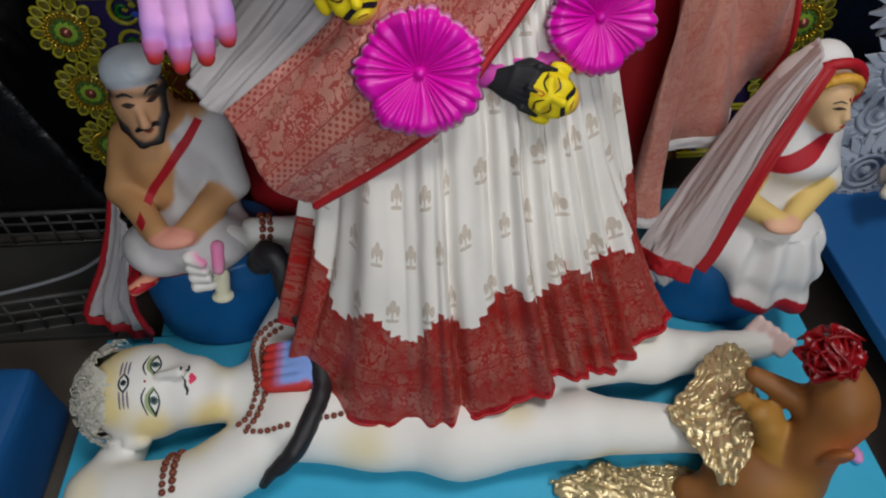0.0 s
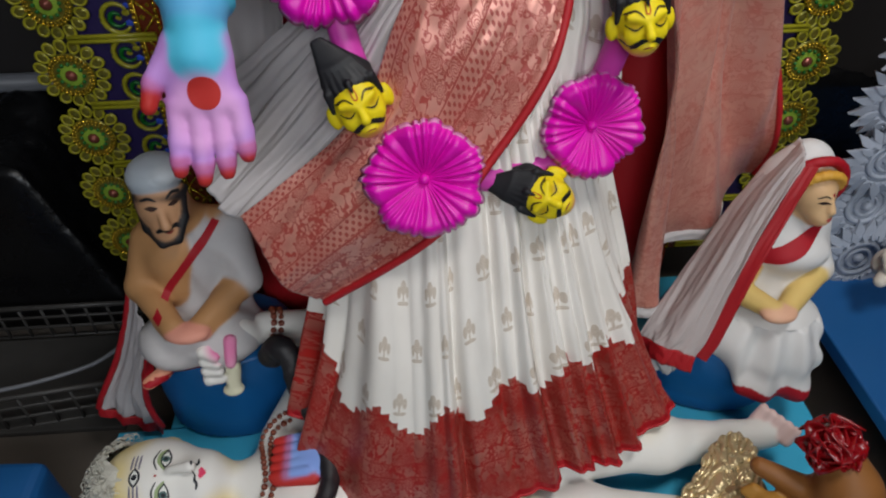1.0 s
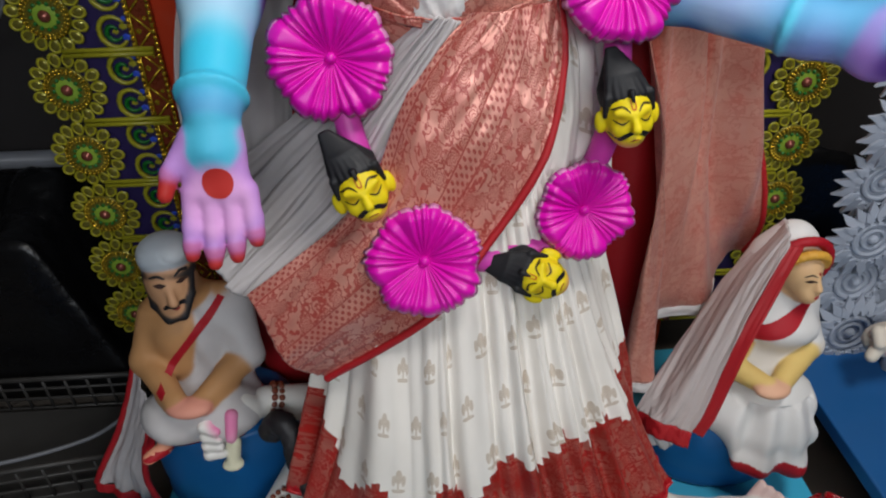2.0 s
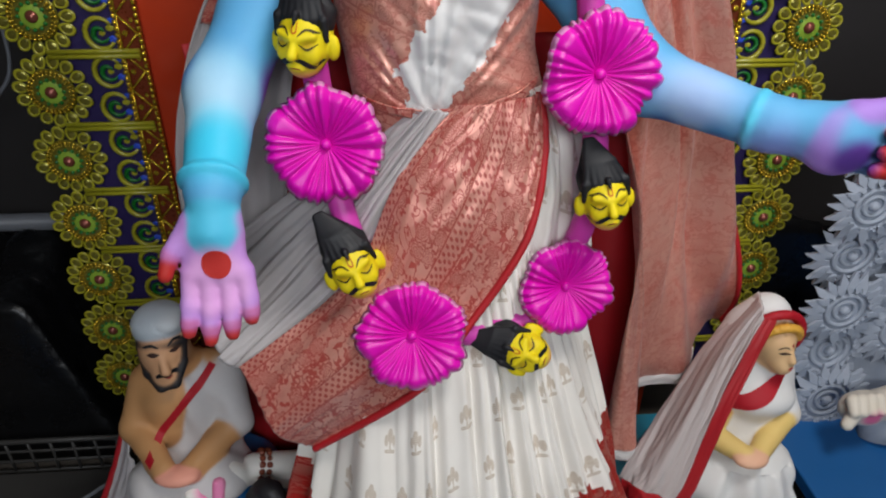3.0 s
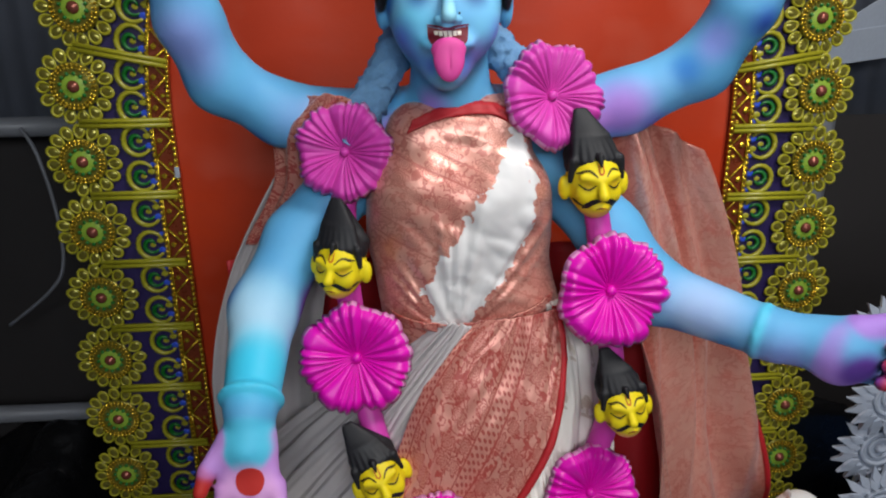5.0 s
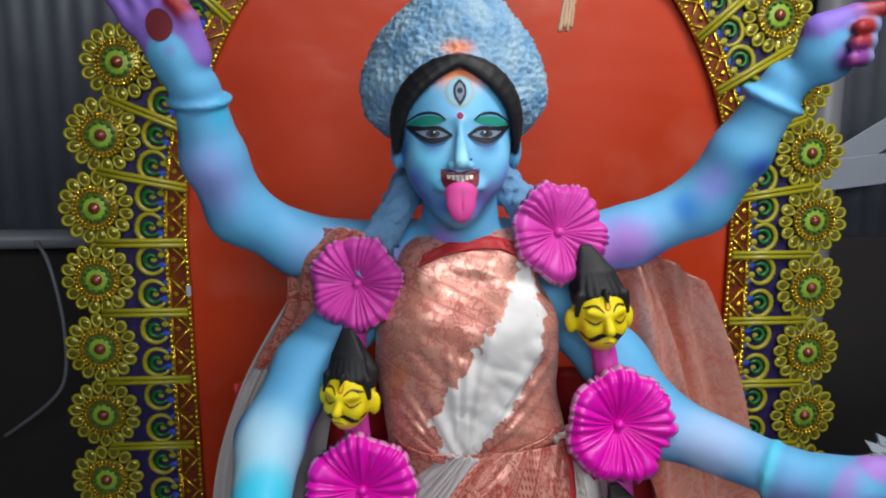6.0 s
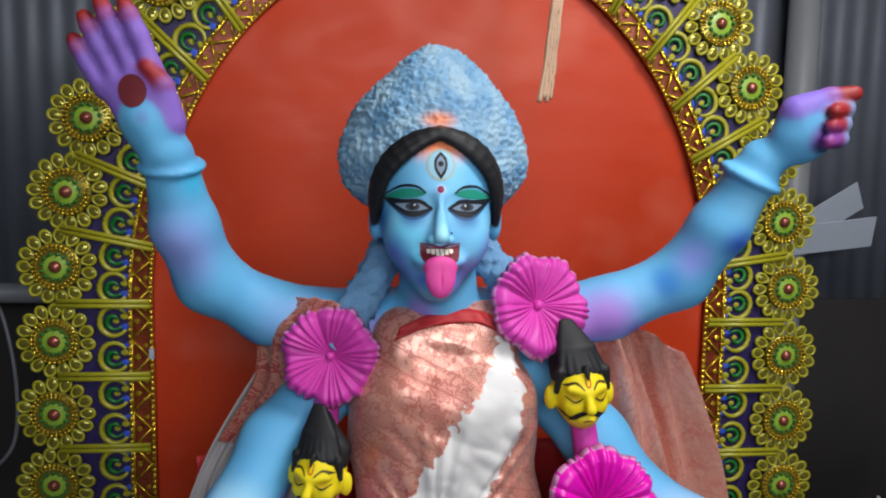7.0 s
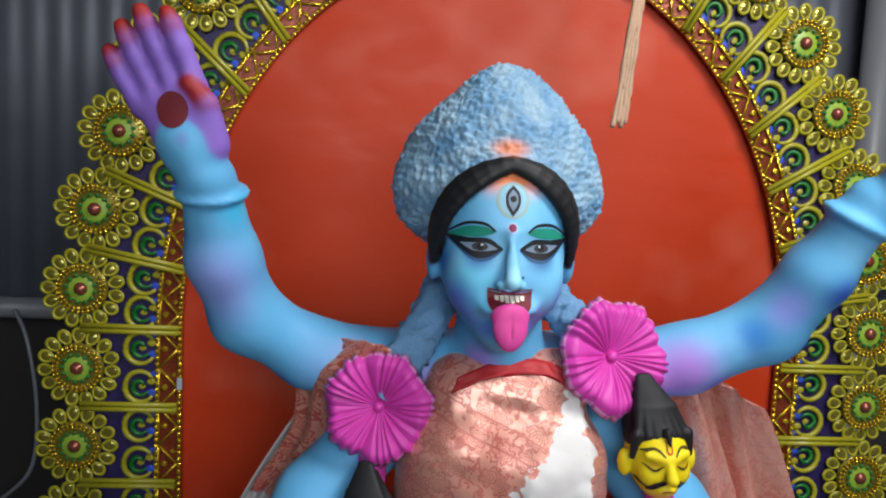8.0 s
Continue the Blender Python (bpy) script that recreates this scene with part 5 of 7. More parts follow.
def flower_mesh(seed, r=1.0):
    """A shallow trumpet flower: many rounded ridges run from the button to a wavy rim."""
    rnd = random.Random(seed)
    bm = bmesh.new()
    n, rings = 240, 16
    count = 27
    off = [rnd.uniform(-0.35, 0.35) for _ in range(count)]
    lob = [rnd.uniform(0.6, 1.0) for _ in range(count)]
    grid = []
    for j in range(rings + 1):
        f = j / rings
        row = []
        for i in range(n):
            a = 2 * math.pi * i / n
            q = a / (2 * math.pi) * count
            bend = q + 0.35 * math.sin(5 * a + seed) + 0.25 * f * math.sin(9 * a + 2 * seed)
            k = int(bend % count)
            w = abs(math.sin(math.pi * bend)) ** 0.75 * lob[k]
            big = abs(math.cos(2.5 * a + seed)) ** 0.7
            rr = r * (0.06 + 0.94 * f) * (1 + f * f * (0.085 * w * lob[(k * 7) % count] + 0.07 * big - 0.06 + 0.035 * math.sin(7 * a + seed)))
            dish = 0.26 * (1 - f) ** 1.6 + 0.30 * (max(0, f - 0.78) / 0.22) ** 1.6
            y = -r * (0.26 + 0.14 * w * min(1, 2.2 * f) * (1 - 0.3 * f) + 0.13 * big * f - dish * 0.8 + 0.05 * f * math.sin(3 * a + 2 * seed))
            row.append(bm.verts.new((rr * math.cos(a), y, rr * math.sin(a))))
        grid.append(row)
    for j in range(rings):
        for i in range(n):
            f = bm.faces.new((grid[j][i], grid[j + 1][i], grid[j + 1][(i + 1) % n], grid[j][(i + 1) % n]))
            f.smooth = True
            f.material_index = 1 if j == rings - 1 and (i * 7 // 13) % 5 else 0
    c = bm.verts.new((0, -0.06 * r, 0))
    for i in range(n):
        bm.faces.new((c, grid[0][i], grid[0][(i + 1) % n]))
        pass
    b = bm.verts.new((0, 0.10 * r, 0))
    for i in range(n):
        f = bm.faces.new((b, grid[-1][(i + 1) % n], grid[-1][i]))
        f.material_index = 1
    res = bmesh.ops.create_icosphere(bm, subdivisions=2, radius=0.10 * r, matrix=Matrix.Translation((0, -0.11 * r, 0)))
    for v in res["verts"]:
        for f in v.link_faces:
            f.smooth = True
    bmesh.ops.recalc_face_normals(bm, faces=bm.faces)
    return bm


FLOWERS = [
    ((-0.072, 1.185, 1.718), 0.088, (-0.15, -1, 0.15), MAGENTA_MATT), ((0.315, 1.19, 1.812), 0.095, (0.25, -1, 0.25), MAGENTA_MATT),
    ((-0.064, 1.10, 1.344), 0.102, (-0.05, -1, 0.25), MAGENTA), ((0.414, 1.09, 1.464), 0.103, (0.1, -1, 0.2), MAGENTA),
    ((0.388, 1.06, 1.049), 0.094, (0.15, -1, 0.35), MAGENTA), ((0.078, 0.972, 1.012), 0.101, (0.0, -1, 0.45), MAGENTA),
]
for i, (c, r, out, mat) in enumerate(FLOWERS):
    ob = part("flower", flower_mesh(i, r), [mat, PINK_EDGE], None)
    ob.parent, ob.matrix_parent_inverse = garland, g_inv
    z = -Vector(out).normalized()
    q = z.to_track_quat("Y", "Z").to_matrix().to_4x4()
    ob.matrix_basis = Matrix.Translation(Vector(c) + z * r * 0.2) @ q

YELLOW = lin(232, 206, 14)


def mask_head(centre, up, out, size):
    """A small yellow clay head with black hair swept to a point, shut eyes and a moustache."""
    u = np.array(up, float) / np.linalg.norm(up)
    o = np.array(out, float)
    o -= u * (o @ u)
    o /= np.linalg.norm(o)
    r = np.cross(u, o)
    s = size
    at = lambda a, b, c: np.array(centre) + s * (a * r + b * u + c * o)
    R = np.stack([r, u, o], 1)
    P = [E(at(0, 0, -0.05), s * np.array((0.42, 0.52, 0.46)), YELLOW, R, 0.01), E(at(0, -0.34, 0.08), s * np.array((0.26, 0.24, 0.28)), YELLOW, R, 0.012),
         C(at(0, 0.05, 0.40), at(0, -0.13, 0.50), 0.05 * s, 0.085 * s, YELLOW, 0.006), C(at(-0.26, 0.14, 0.30), at(-0.06, 0.10, 0.38), 0.06 * s, 0.06 * s, YELLOW, 0.006), C(at(0.26, 0.14, 0.30), at(0.06, 0.10, 0.38), 0.06 * s, 0.06 * s, YELLOW, 0.006),
         E(at(0, -0.36, 0.33), s * np.array((0.13, 0.06, 0.07)), YELLOW, R, 0.005), E(at(0.2, -0.15, 0.25), s * np.array((0.15, 0.16, 0.12)), YELLOW, R, 0.01), E(at(-0.2, -0.15, 0.25), s * np.array((0.15, 0.16, 0.12)), YELLOW, R, 0.01),
         E(at(-0.46, -0.08, -0.02), s * np.array((0.10, 0.20, 0.10)), YELLOW, R, 0.005), E(at(0.46, -0.08, -0.02), s * np.array((0.10, 0.20, 0.10)), YELLOW, R, 0.005)]
    V, F, K = sculpt(P, 0.0030)
    spot(V, K, at(0, -0.5, 0.1), 0.1 * s, 0.25 * s, lin(226, 150, 110))
    # eye sockets deepened by shade put into the yellow colour
    for sx in (-1, 1):
        spot(V, K, at(sx * 0.20, 0.02, 0.34), 0.02 * s, 0.13 * s, lin(196, 160, 12))
    P = [E(at(0, 0.27, -0.12), s * np.array((0.43, 0.34, 0.40)), BLACK, R, 0.004), C(at(0, 0.44, 0.30), at(0, 0.30, 0.385), 0.06 * s, 0.02 * s, BLACK, 0.006)]
    for a in (-0.30, -0.20, -0.10, 0.0, 0.10, 0.20, 0.30):
        bend = at(a * 0.75 - 0.05, 0.66, 0.02 - 0.5 * a * a)
        P.append(C(at(a * 1.1, 0.36, 0.22 - 1.2 * a * a), bend, 0.060 * s, 0.085 * s, BLACK, 0.003))
        P.append(C(bend, at(a * 0.25 - 0.16, 1.06, -0.20), 0.085 * s, 0.04 * s, BLACK, 0.003))
        P.append(C(at(a, 0.40, -0.22), at(a * 0.3 - 0.12, 0.92, -0.24), 0.13 * s, 0.06 * s, BLACK, 0.006))
    for sx in (-1, 1):
        P.append(C(at(sx * 0.36, 0.35, 0.12), at(sx * 0.41, 0.05, 0.12), 0.08 * s, 0.04 * s, BLACK, 0.003))
    hair = Figure().add(*sculpt(P, 0.0030))
    fig = Figure().add(V, F, K).skin(V, F).frame_of(at(0, 0, 0), r, u)
    L = lambda *q: [(a * s, b * s) for a, b in q]
    for sx in (-1, 1):
        fig.line(L((sx * 0.07, 0.15), (sx * 0.18, 0.24), (sx * 0.34, 0.18)), 0.032 * s, lin(70, 58, 14), 12)
        fig.line(L((sx * 0.09, 0.03), (sx * 0.20, -0.04), (sx * 0.33, 0.03)), 0.030 * s, lin(44, 38, 14), 10)
        fig.line(L((0.0, -0.21), (sx * 0.14, -0.25), (sx * 0.27, -0.33), (sx * 0.37, -0.24)), 0.10 * s, BLACK, 12)
    fig.line(L((-0.035, 0.34), (-0.03, 0.20), (0.03, 0.20), (0.035, 0.34)), 0.022 * s, lin(190, 84, 20), 12)
    fig.line(L((-0.09, -0.36), (0, -0.345), (0.09, -0.36)), 0.025 * s, lin(140, 60, 30), 8)
    ob = fig.done("clay_head", garland)
    ob.matrix_parent_inverse = g_inv
    tuft = hair.done("hair", ob)
    tuft["label"] = "black hair swept up to a point"
    return ob


HEADS = [((-0.085, 1.135, 1.520), (0.06, -0.05, 1), (-0.35, -1, 0.05), 0.108), ((0.385, 1.155, 1.660), (-0.05, -0.05, 1), (0.05, -1, 0.1), 0.118), ((-0.025, 1.03, 1.135), (-0.38, 0.1, 1), (0.25, -1, -0.1), 0.105),
         ((0.437, 1.06, 1.245), (-0.15, 0.1, 1), (0.05, -1, 0.0), 0.102), ((0.295, 1.005, 0.945), (-0.92, 0.05, 0.40), (0.1, -1, 0.35), 0.10)]
for h in HEADS:
    mask_head(*h)
cord = spline([(-0.06, 1.25, 1.77), (-0.072, 1.24, 1.72), (-0.08, 1.17, 1.53), (-0.064, 1.16, 1.344), (-0.035, 1.09, 1.19), (0.04, 1.035, 1.03), (0.2, 1.035, 0.965), (0.33, 1.07, 0.98), (0.388, 1.12, 1.05), (0.43, 1.11, 1.23), (0.414, 1.15, 1.46), (0.385, 1.19, 1.66), (0.315, 1.25, 1.80), (0.29, 1.27, 1.83)], 90)
ob = part("cord", smooth(add_tube(bmesh.new(), cord.tolist(), 0.024, 12)), MAGENTA_MATT, None, "pink clay cord")
ob.parent, ob.matrix_parent_inverse = garland, g_inv

neck_rope = []
for side, pts in ((-1, [(0.045, 1.33, 1.93), (0.012, 1.25, 1.86), (-0.03, 1.225, 1.79), (-0.06, 1.225, 1.73)]), (1, [(0.19, 1.33, 1.93), (0.228, 1.26, 1.885), (0.265, 1.245, 1.85), (0.30, 1.24, 1.82)])):
    bm = bmesh.new()
    p = spline(pts, 40)
    add_tube(bm, p.tolist(), 0.034, 26)
    for v in bm.verts:
        v.co += 0.008 * Vector(noise.noise_vector(v.co * 55)) + 0.007 * Vector(noise.noise_vector(v.co * 130))
    ob = part("neck_rope", bm, CLAY_ROPE, None, "rough blue-grey straw rope")
    ob.parent, ob.matrix_parent_inverse = garland, g_inv

# ---- lying white figure ----
WHITE_SKIN, YELLOWISH = lin(232, 230, 224), lin(214, 192, 120)


def lying_figure():
    W = WHITE_SKIN
    P = [
        E((-0.556, 0.874, 0.282), (0.126, 0.108, 0.100), W, None, 0.02), E((-0.440, 0.862, 0.296), (0.060, 0.076, 0.070), W, None, 0.035),
        C((-0.45, 0.87, 0.255), (-0.31, 0.87, 0.25), 0.056, 0.066, W, 0.03),
        C((-0.497, 0.852, 0.378), (-0.450, 0.850, 0.389), 0.008, 0.013, W, 0.014),
        E((-0.545, 0.978, 0.285), (0.03, 0.016, 0.026), W, None, 0.01), E((-0.562, 0.765, 0.26), (0.03, 0.014, 0.022), W, None, 0.01),
        E((-0.20, 0.87, 0.245), (0.17, 0.165, 0.088), W, None, 0.04), E((-0.02, 0.80, 0.235), (0.18, 0.125, 0.085), W, None, 0.05),
        E((-0.21, 0.79, 0.285), (0.085, 0.07, 0.05), W, None, 0.04), E((-0.21, 0.95, 0.285), (0.085, 0.07, 0.05), W, None, 0.04),
        E((0.14, 0.78, 0.24), (0.14, 0.125, 0.09), W, None, 0.05),
        # near arm folded under the head
        C((-0.32, 0.735, 0.235), (-0.45, 0.66, 0.222), 0.074, 0.070, W, 0.03), C((-0.45, 0.66, 0.222), (-0.635, 0.672, 0.212), 0.070, 0.064, W, 0.03), C((-0.635, 0.672, 0.210), (-0.60, 0.80, 0.20), 0.058, 0.042, W, 0.02),
        # legs
        C((0.14, 0.735, 0.24), (0.40, 0.735, 0.265), 0.085, 0.066, W, 0.04), C((0.40, 0.735, 0.265), (0.68, 0.735, 0.205), 0.066, 0.05, W, 0.03), C((0.68, 0.735, 0.20), (0.76, 0.72, 0.22), 0.042, 0.036, W, 0.02),
        C((0.16, 0.86, 0.245), (0.47, 0.90, 0.30), 0.082, 0.068, W, 0.04), C((0.47, 0.90, 0.30), (0.60, 0.90, 0.275), 0.072, 0.066, W, 0.03), C((0.60, 0.90, 0.275), (0.80, 0.93, 0.22), 0.062, 0.044, W, 0.03), C((0.80, 0.93, 0.225), (0.89, 0.925, 0.25), 0.044, 0.036, W, 0.02),
        # far arm raised with a closed fist
        C((-0.28, 0.99, 0.255), (-0.20, 1.13, 0.33), 0.064, 0.055, W, 0.03), C((-0.20, 1.13, 0.33), (-0.16, 1.19, 0.43), 0.05, 0.05, W, 0.03), C((-0.16, 1.19, 0.43), (-0.31, 1.155, 0.485), 0.052, 0.038, W, 0.03),
        E((-0.375, 1.115, 0.50), (0.062, 0.05, 0.052), W, None, 0.02),
    ]
    for i in range(4):
        P += [C((-0.40 - 0.012 * i, 1.085 - 0.004 * i, 0.525 - 0.027 * i), (-0.432, 1.055 - 0.004 * i, 0.520 - 0.027 * i), 0.017, 0.014, W, 0.005), C((-0.432, 1.055 - 0.004 * i, 0.520 - 0.027 * i), (-0.405, 1.045, 0.512 - 0.025 * i), 0.014, 0.012, W, 0.004)]
    P.append(C((-0.37, 1.07, 0.535), (-0.372, 1.04, 0.495), 0.016, 0.013, lin(226, 150, 180), 0.006))
    P += [C((-0.38, 1.065, 0.45), (-0.385, 1.05, 0.405), 0.018, 0.017, lin(225, 222, 190), 0.004), E((-0.387, 1.047, 0.395), (0.026, 0.02, 0.012), lin(225, 222, 190), None, 0.004)]
    for i in range(5):
        P.append(C((0.865 + 0.012 * i, 0.955 - 0.017 * i, 0.265), (0.885 + 0.012 * i, 0.965 - 0.018 * i, 0.296), 0.013, 0.011, lin(228, 196, 190), 0.004))
    V, F, K = sculpt(P, 0.0055)
    for c, r, s in (((-0.62, 0.93, 0.33), 0.03, 0.06), ((-0.40, 0.90, 0.30), 0.0, 0.05), ((-0.07, 0.70, 0.29), 0.0, 0.07), ((-0.04, 0.78, 0.33), 0.0, 0.06), ((0.25, 0.75, 0.33), 0.01, 0.05), ((-0.42, 0.745, 0.29), 0.01, 0.05),
                    ((0.55, 0.93, 0.33), 0.02, 0.06), ((-0.12, 0.64, 0.24), 0.02, 0.05), ((-0.64, 0.66, 0.25), 0.01, 0.05), ((0.45, 0.66, 0.22), 0.02, 0.05), ((-0.65, 0.84, 0.33), 0.02, 0.05)):
        spot(V, K, c, r * 0.6, s * 1.3, lin(228, 216, 178))
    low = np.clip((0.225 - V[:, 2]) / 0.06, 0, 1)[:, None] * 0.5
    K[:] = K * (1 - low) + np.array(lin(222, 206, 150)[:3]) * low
    for c in ((-0.60, 0.80, 0.34), (-0.615, 0.86, 0.36), (-0.60, 0.93, 0.34), (-0.53, 0.955, 0.30), (-0.52, 0.775, 0.30), (-0.40, 0.80, 0.29)):
        spot(V, K, c, 0.014, 0.055, lin(230, 210, 150))
    spot(V, K, (-0.385, 1.06, 0.525), 0.02, 0.03, lin(232, 130, 176))
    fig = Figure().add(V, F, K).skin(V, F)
    out = Vector((0.0, -0.15, 1)).normalized()
    up = Vector((-1, -0.06, 0.03))
    right = up.cross(out)
    fig.frame_of((-0.499, 0.850, 0.33), right, right.cross(up).cross(right))
    fig.out = out
    INK, GREEN, WH = lin(30, 34, 40), lin(150, 168, 120), lin(226, 228, 222)
    for s in (-1, 1):
        e = lambda a, b: (s * (0.037 + a), b + 0.008)
        fig.mark([e(-0.026, 0.002), e(-0.008, 0.017), e(0.014, 0.017), e(0.028, 0.004)], [e(-0.026, 0.0), e(-0.008, -0.004), e(0.012, -0.004), e(0.028, 0.003)], GREEN, 14, 4, 0.001)
        fig.mark([e(-0.022, 0.0), e(-0.007, 0.0105), e(0.010, 0.0105), e(0.028, 0.002)], [e(-0.022, -0.001), e(-0.007, -0.0095), e(0.009, -0.0095), e(0.028, 0.001)], INK, 14, 4, 0.0015)
        fig.mark([e(-0.017, 0.0), e(-0.006, 0.0075), e(0.008, 0.0075), e(0.020, 0.001)], [e(-0.017, -0.001), e(-0.006, -0.0065), e(0.007, -0.0065), e(0.020, 0.0)], WH, 12, 4, 0.002)
        fig.disc(*e(0.001, 0.001), 0.0078, lin(70, 100, 98), 0.0024)
        fig.disc(*e(0.001, 0.001), 0.0042, INK, 0.0028)
        fig.line([e(-0.024, 0.016), e(-0.002, 0.0245), e(0.026, 0.016)], 0.0038, INK, 14)
        fig.line([(s * 0.004, -0.056), (s * 0.014, -0.055), (s * 0.024, -0.060), (s * 0.034, -0.058)], 0.0060, INK, 12)
        for k in range(3):
            fig.line([(s * 0.017, 0.061 + 0.0085 * k), (s * 0.050, 0.060 + 0.0085 * k)], 0.0045, lin(112, 108, 128), 8)
    fig.mark([(-0.022, 0.069), (-0.008, 0.080), (0.008, 0.080), (0.022, 0.069)], [(-0.022, 0.069), (-0.008, 0.058), (0.008, 0.058), (0.022, 0.069)], INK, 14, 5, 0.0016)
    fig.mark([(-0.016, 0.069), (-0.006, 0.076), (0.006, 0.076), (0.016, 0.069)], [(-0.016, 0.069), (-0.006, 0.062), (0.006, 0.062), (0.016, 0.069)], WH, 12, 4, 0.0021)
    fig.disc(0, 0.069, 0.0062, INK, 0.0026)
    fig.mark([(-0.013, -0.066), (-0.005, -0.062), (0, -0.064), (0.005, -0.062), (0.013, -0.066)], [(-0.013, -0.067), (0, -0.078), (0.013, -0.067)], lin(222, 60, 100), 10, 4, 0.002)
    fig.disc(0, 0.026, 0.0028, lin(170, 60, 50))
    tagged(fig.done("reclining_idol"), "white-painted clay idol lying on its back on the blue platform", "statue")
    return fig


lying = lying_figure()


def straw_wig():
    """Ragged plaster and straw round the crown of the lying head."""
    rnd = random.Random(4)
    bm = bmesh.new()
    bmesh.ops.create_icosphere(bm, subdivisions=5, radius=1.0)
    for v in list(bm.verts):
        d = v.co.copy()
        v.co = Vector((-0.602 + 0.102 * d.x, 0.876 + 0.117 * d.y, 0.282 + 0.100 * d.z))
        t = max(0.0, min(1.0, (v.co.x + 0.66) / 0.06))
        v.co.y = 0.876 + (v.co.y - 0.876) * (1 - 0.17 * t)
        v.co.z = 0.282 + (v.co.z - 0.282) * (1 - 0.09 * t)
        v.co += d * (0.008 * noise.noise(v.co * 30) + 0.006 * noise.noise(v.co * 140))
    bmesh.ops.delete(bm, geom=[v for v in bm.verts if v.co.x > -0.598 - 0.10 * abs(v.co.y - 0.868) + 0.04 * math.sin(40 * v.co.y)], context="VERTS")
    smooth(bm)
    for _ in range(420):
        a, b = rnd.uniform(-1.5, 1.5), rnd.uniform(-0.5, 1.2)
        d = Vector((-math.cos(a) * math.cos(b), math.sin(a) * math.cos(b), math.sin(b)))
        p = Vector((-0.602 + 0.104 * d.x, 0.876 + 0.119 * d.y, 0.282 + 0.102 * d.z))
        side = Vector((rnd.uniform(-1, 1), rnd.uniform(-1, 1), rnd.uniform(-1, 1)))
        side = (side - d * side.dot(d)).normalized()
        q = p + d * rnd.uniform(-0.002, 0.006) + side * rnd.uniform(0.008, 0.022)
        add_tube(bm, [p, (p + q) / 2 + d * 0.005, q], 0.0011, 4)
    ob = part("straw_wig", bm, STRAW, None)
    return tagged(ob, "ragged grey plaster and straw cap on the lying idol's head", "wig")


straw_wig()


def over(fig, x, y, lift=0.0, z=1.2):
    hit = fig.tree.ray_cast(Vector((x, y, z)), Vector((0, 0, -1)), 1.2)
    return (hit[0] + Vector((0, 0, lift))) if hit[0] else Vector((x, y, 0.25))


def beads(label, lines, r, seed):
    rnd = random.Random(seed)
    bm = bmesh.new()
    bmesh.ops.create_icosphere(bm, subdivisions=2, radius=r)
    for v in bm.verts:
        v.co += 0.12 * r * Vector(noise.noise_vector(v.co * 3 / r))
    me = mesh_of("bead", smooth(bm), BEAD)
    first = lines[0][0]
    root = thing("bead_string", label, "beads", "bead strings on the lying idol", at=first)
    for line in lines:
        p = spline(line, 200)
        s = np.concatenate([[0], np.cumsum(np.linalg.norm(np.diff(p, axis=0), axis=1))])
        for q in np.arange(0, s[-1], 2.25 * r):
            c = [np.interp(q, s, p[:, i]) for i in range(3)]
            ob = child("bead", me, root, Matrix.Translation(Vector(c) - Vector(first)) @ Euler((rnd.random() * 6, rnd.random() * 6, 0)).to_matrix().to_4x4() @ Matrix.Scale(rnd.uniform(0.85, 1.1), 4))
    return root


def on_body(pts, lift=0.004):
    p = spline([(x, y, 0) for x, y in pts], 16)
    return [tuple(over(lying, x, y, lift, 0.5)) for x, y, _ in p]


beads("double string of brown seed beads round the idol's neck", [
    on_body([(-0.245, 1.02), (-0.30, 1.0), (-0.328, 0.965), (-0.315, 0.91), (-0.30, 0.84), (-0.315, 0.785), (-0.335, 0.765)]),
    on_body([(-0.26, 0.99), (-0.30, 0.965), (-0.295, 0.90), (-0.28, 0.83), (-0.29, 0.785), (-0.315, 0.75)]),
    on_body([(-0.315, 0.745), (-0.27, 0.742), (-0.22, 0.745)]), on_body([(-0.16, 0.755), (-0.12, 0.765), (-0.08, 0.78)])], 0.0068, 1)
beads("double band of brown seed beads round the upper arm", [on_body([(-0.478, 0.735), (-0.476, 0.69), (-0.47, 0.63)]), on_body([(-0.458, 0.735), (-0.455, 0.69), (-0.45, 0.63)])], 0.0075, 2)


def bracelet(c, axis, r, rb, n, label):
    R = turn(axis)
    lines = []
    for k in (-1, 1):
        lines.append([tuple(np.array(c) + R @ np.array((r * math.cos(t), r * math.sin(t), k * rb * 1.15))) for t in np.linspace(0, 2 * math.pi, n)])
    return beads(label, lines, rb, 3)


bracelet((-0.292, 1.16, 0.478), (-0.93, -0.2, 0.33), 0.043, 0.0075, 24, "double bracelet of brown seed beads round the raised wrist")

bm = bmesh.new()
coil = spline([(-0.29, 1.075, 0.47), (-0.265, 1.06, 0.515), (-0.235, 1.035, 0.50), (-0.225, 0.99, 0.44), (-0.175, 0.915, 0.385), (-0.155, 0.82, 0.352), (-0.175, 0.75, 0.342), (-0.21, 0.69, 0.315), (-0.26, 0.665, 0.275), (-0.285, 0.652, 0.245)], 60)
add_tube(bm, coil.tolist(), [0.030 if i < 8 else 0.030 - 0.010 * min(1, (i - 8) / 12) - (0.012 * max(0, i - 46) / 13) for i in range(60)], 16)
for v in bm.verts:
    v.co += 0.004 * Vector(noise.noise_vector(v.co * 50))
tagged(part("black_coil", bm, BLACK_CLAY, None), "thick black clay coil winding over the lying idol", "ornament")


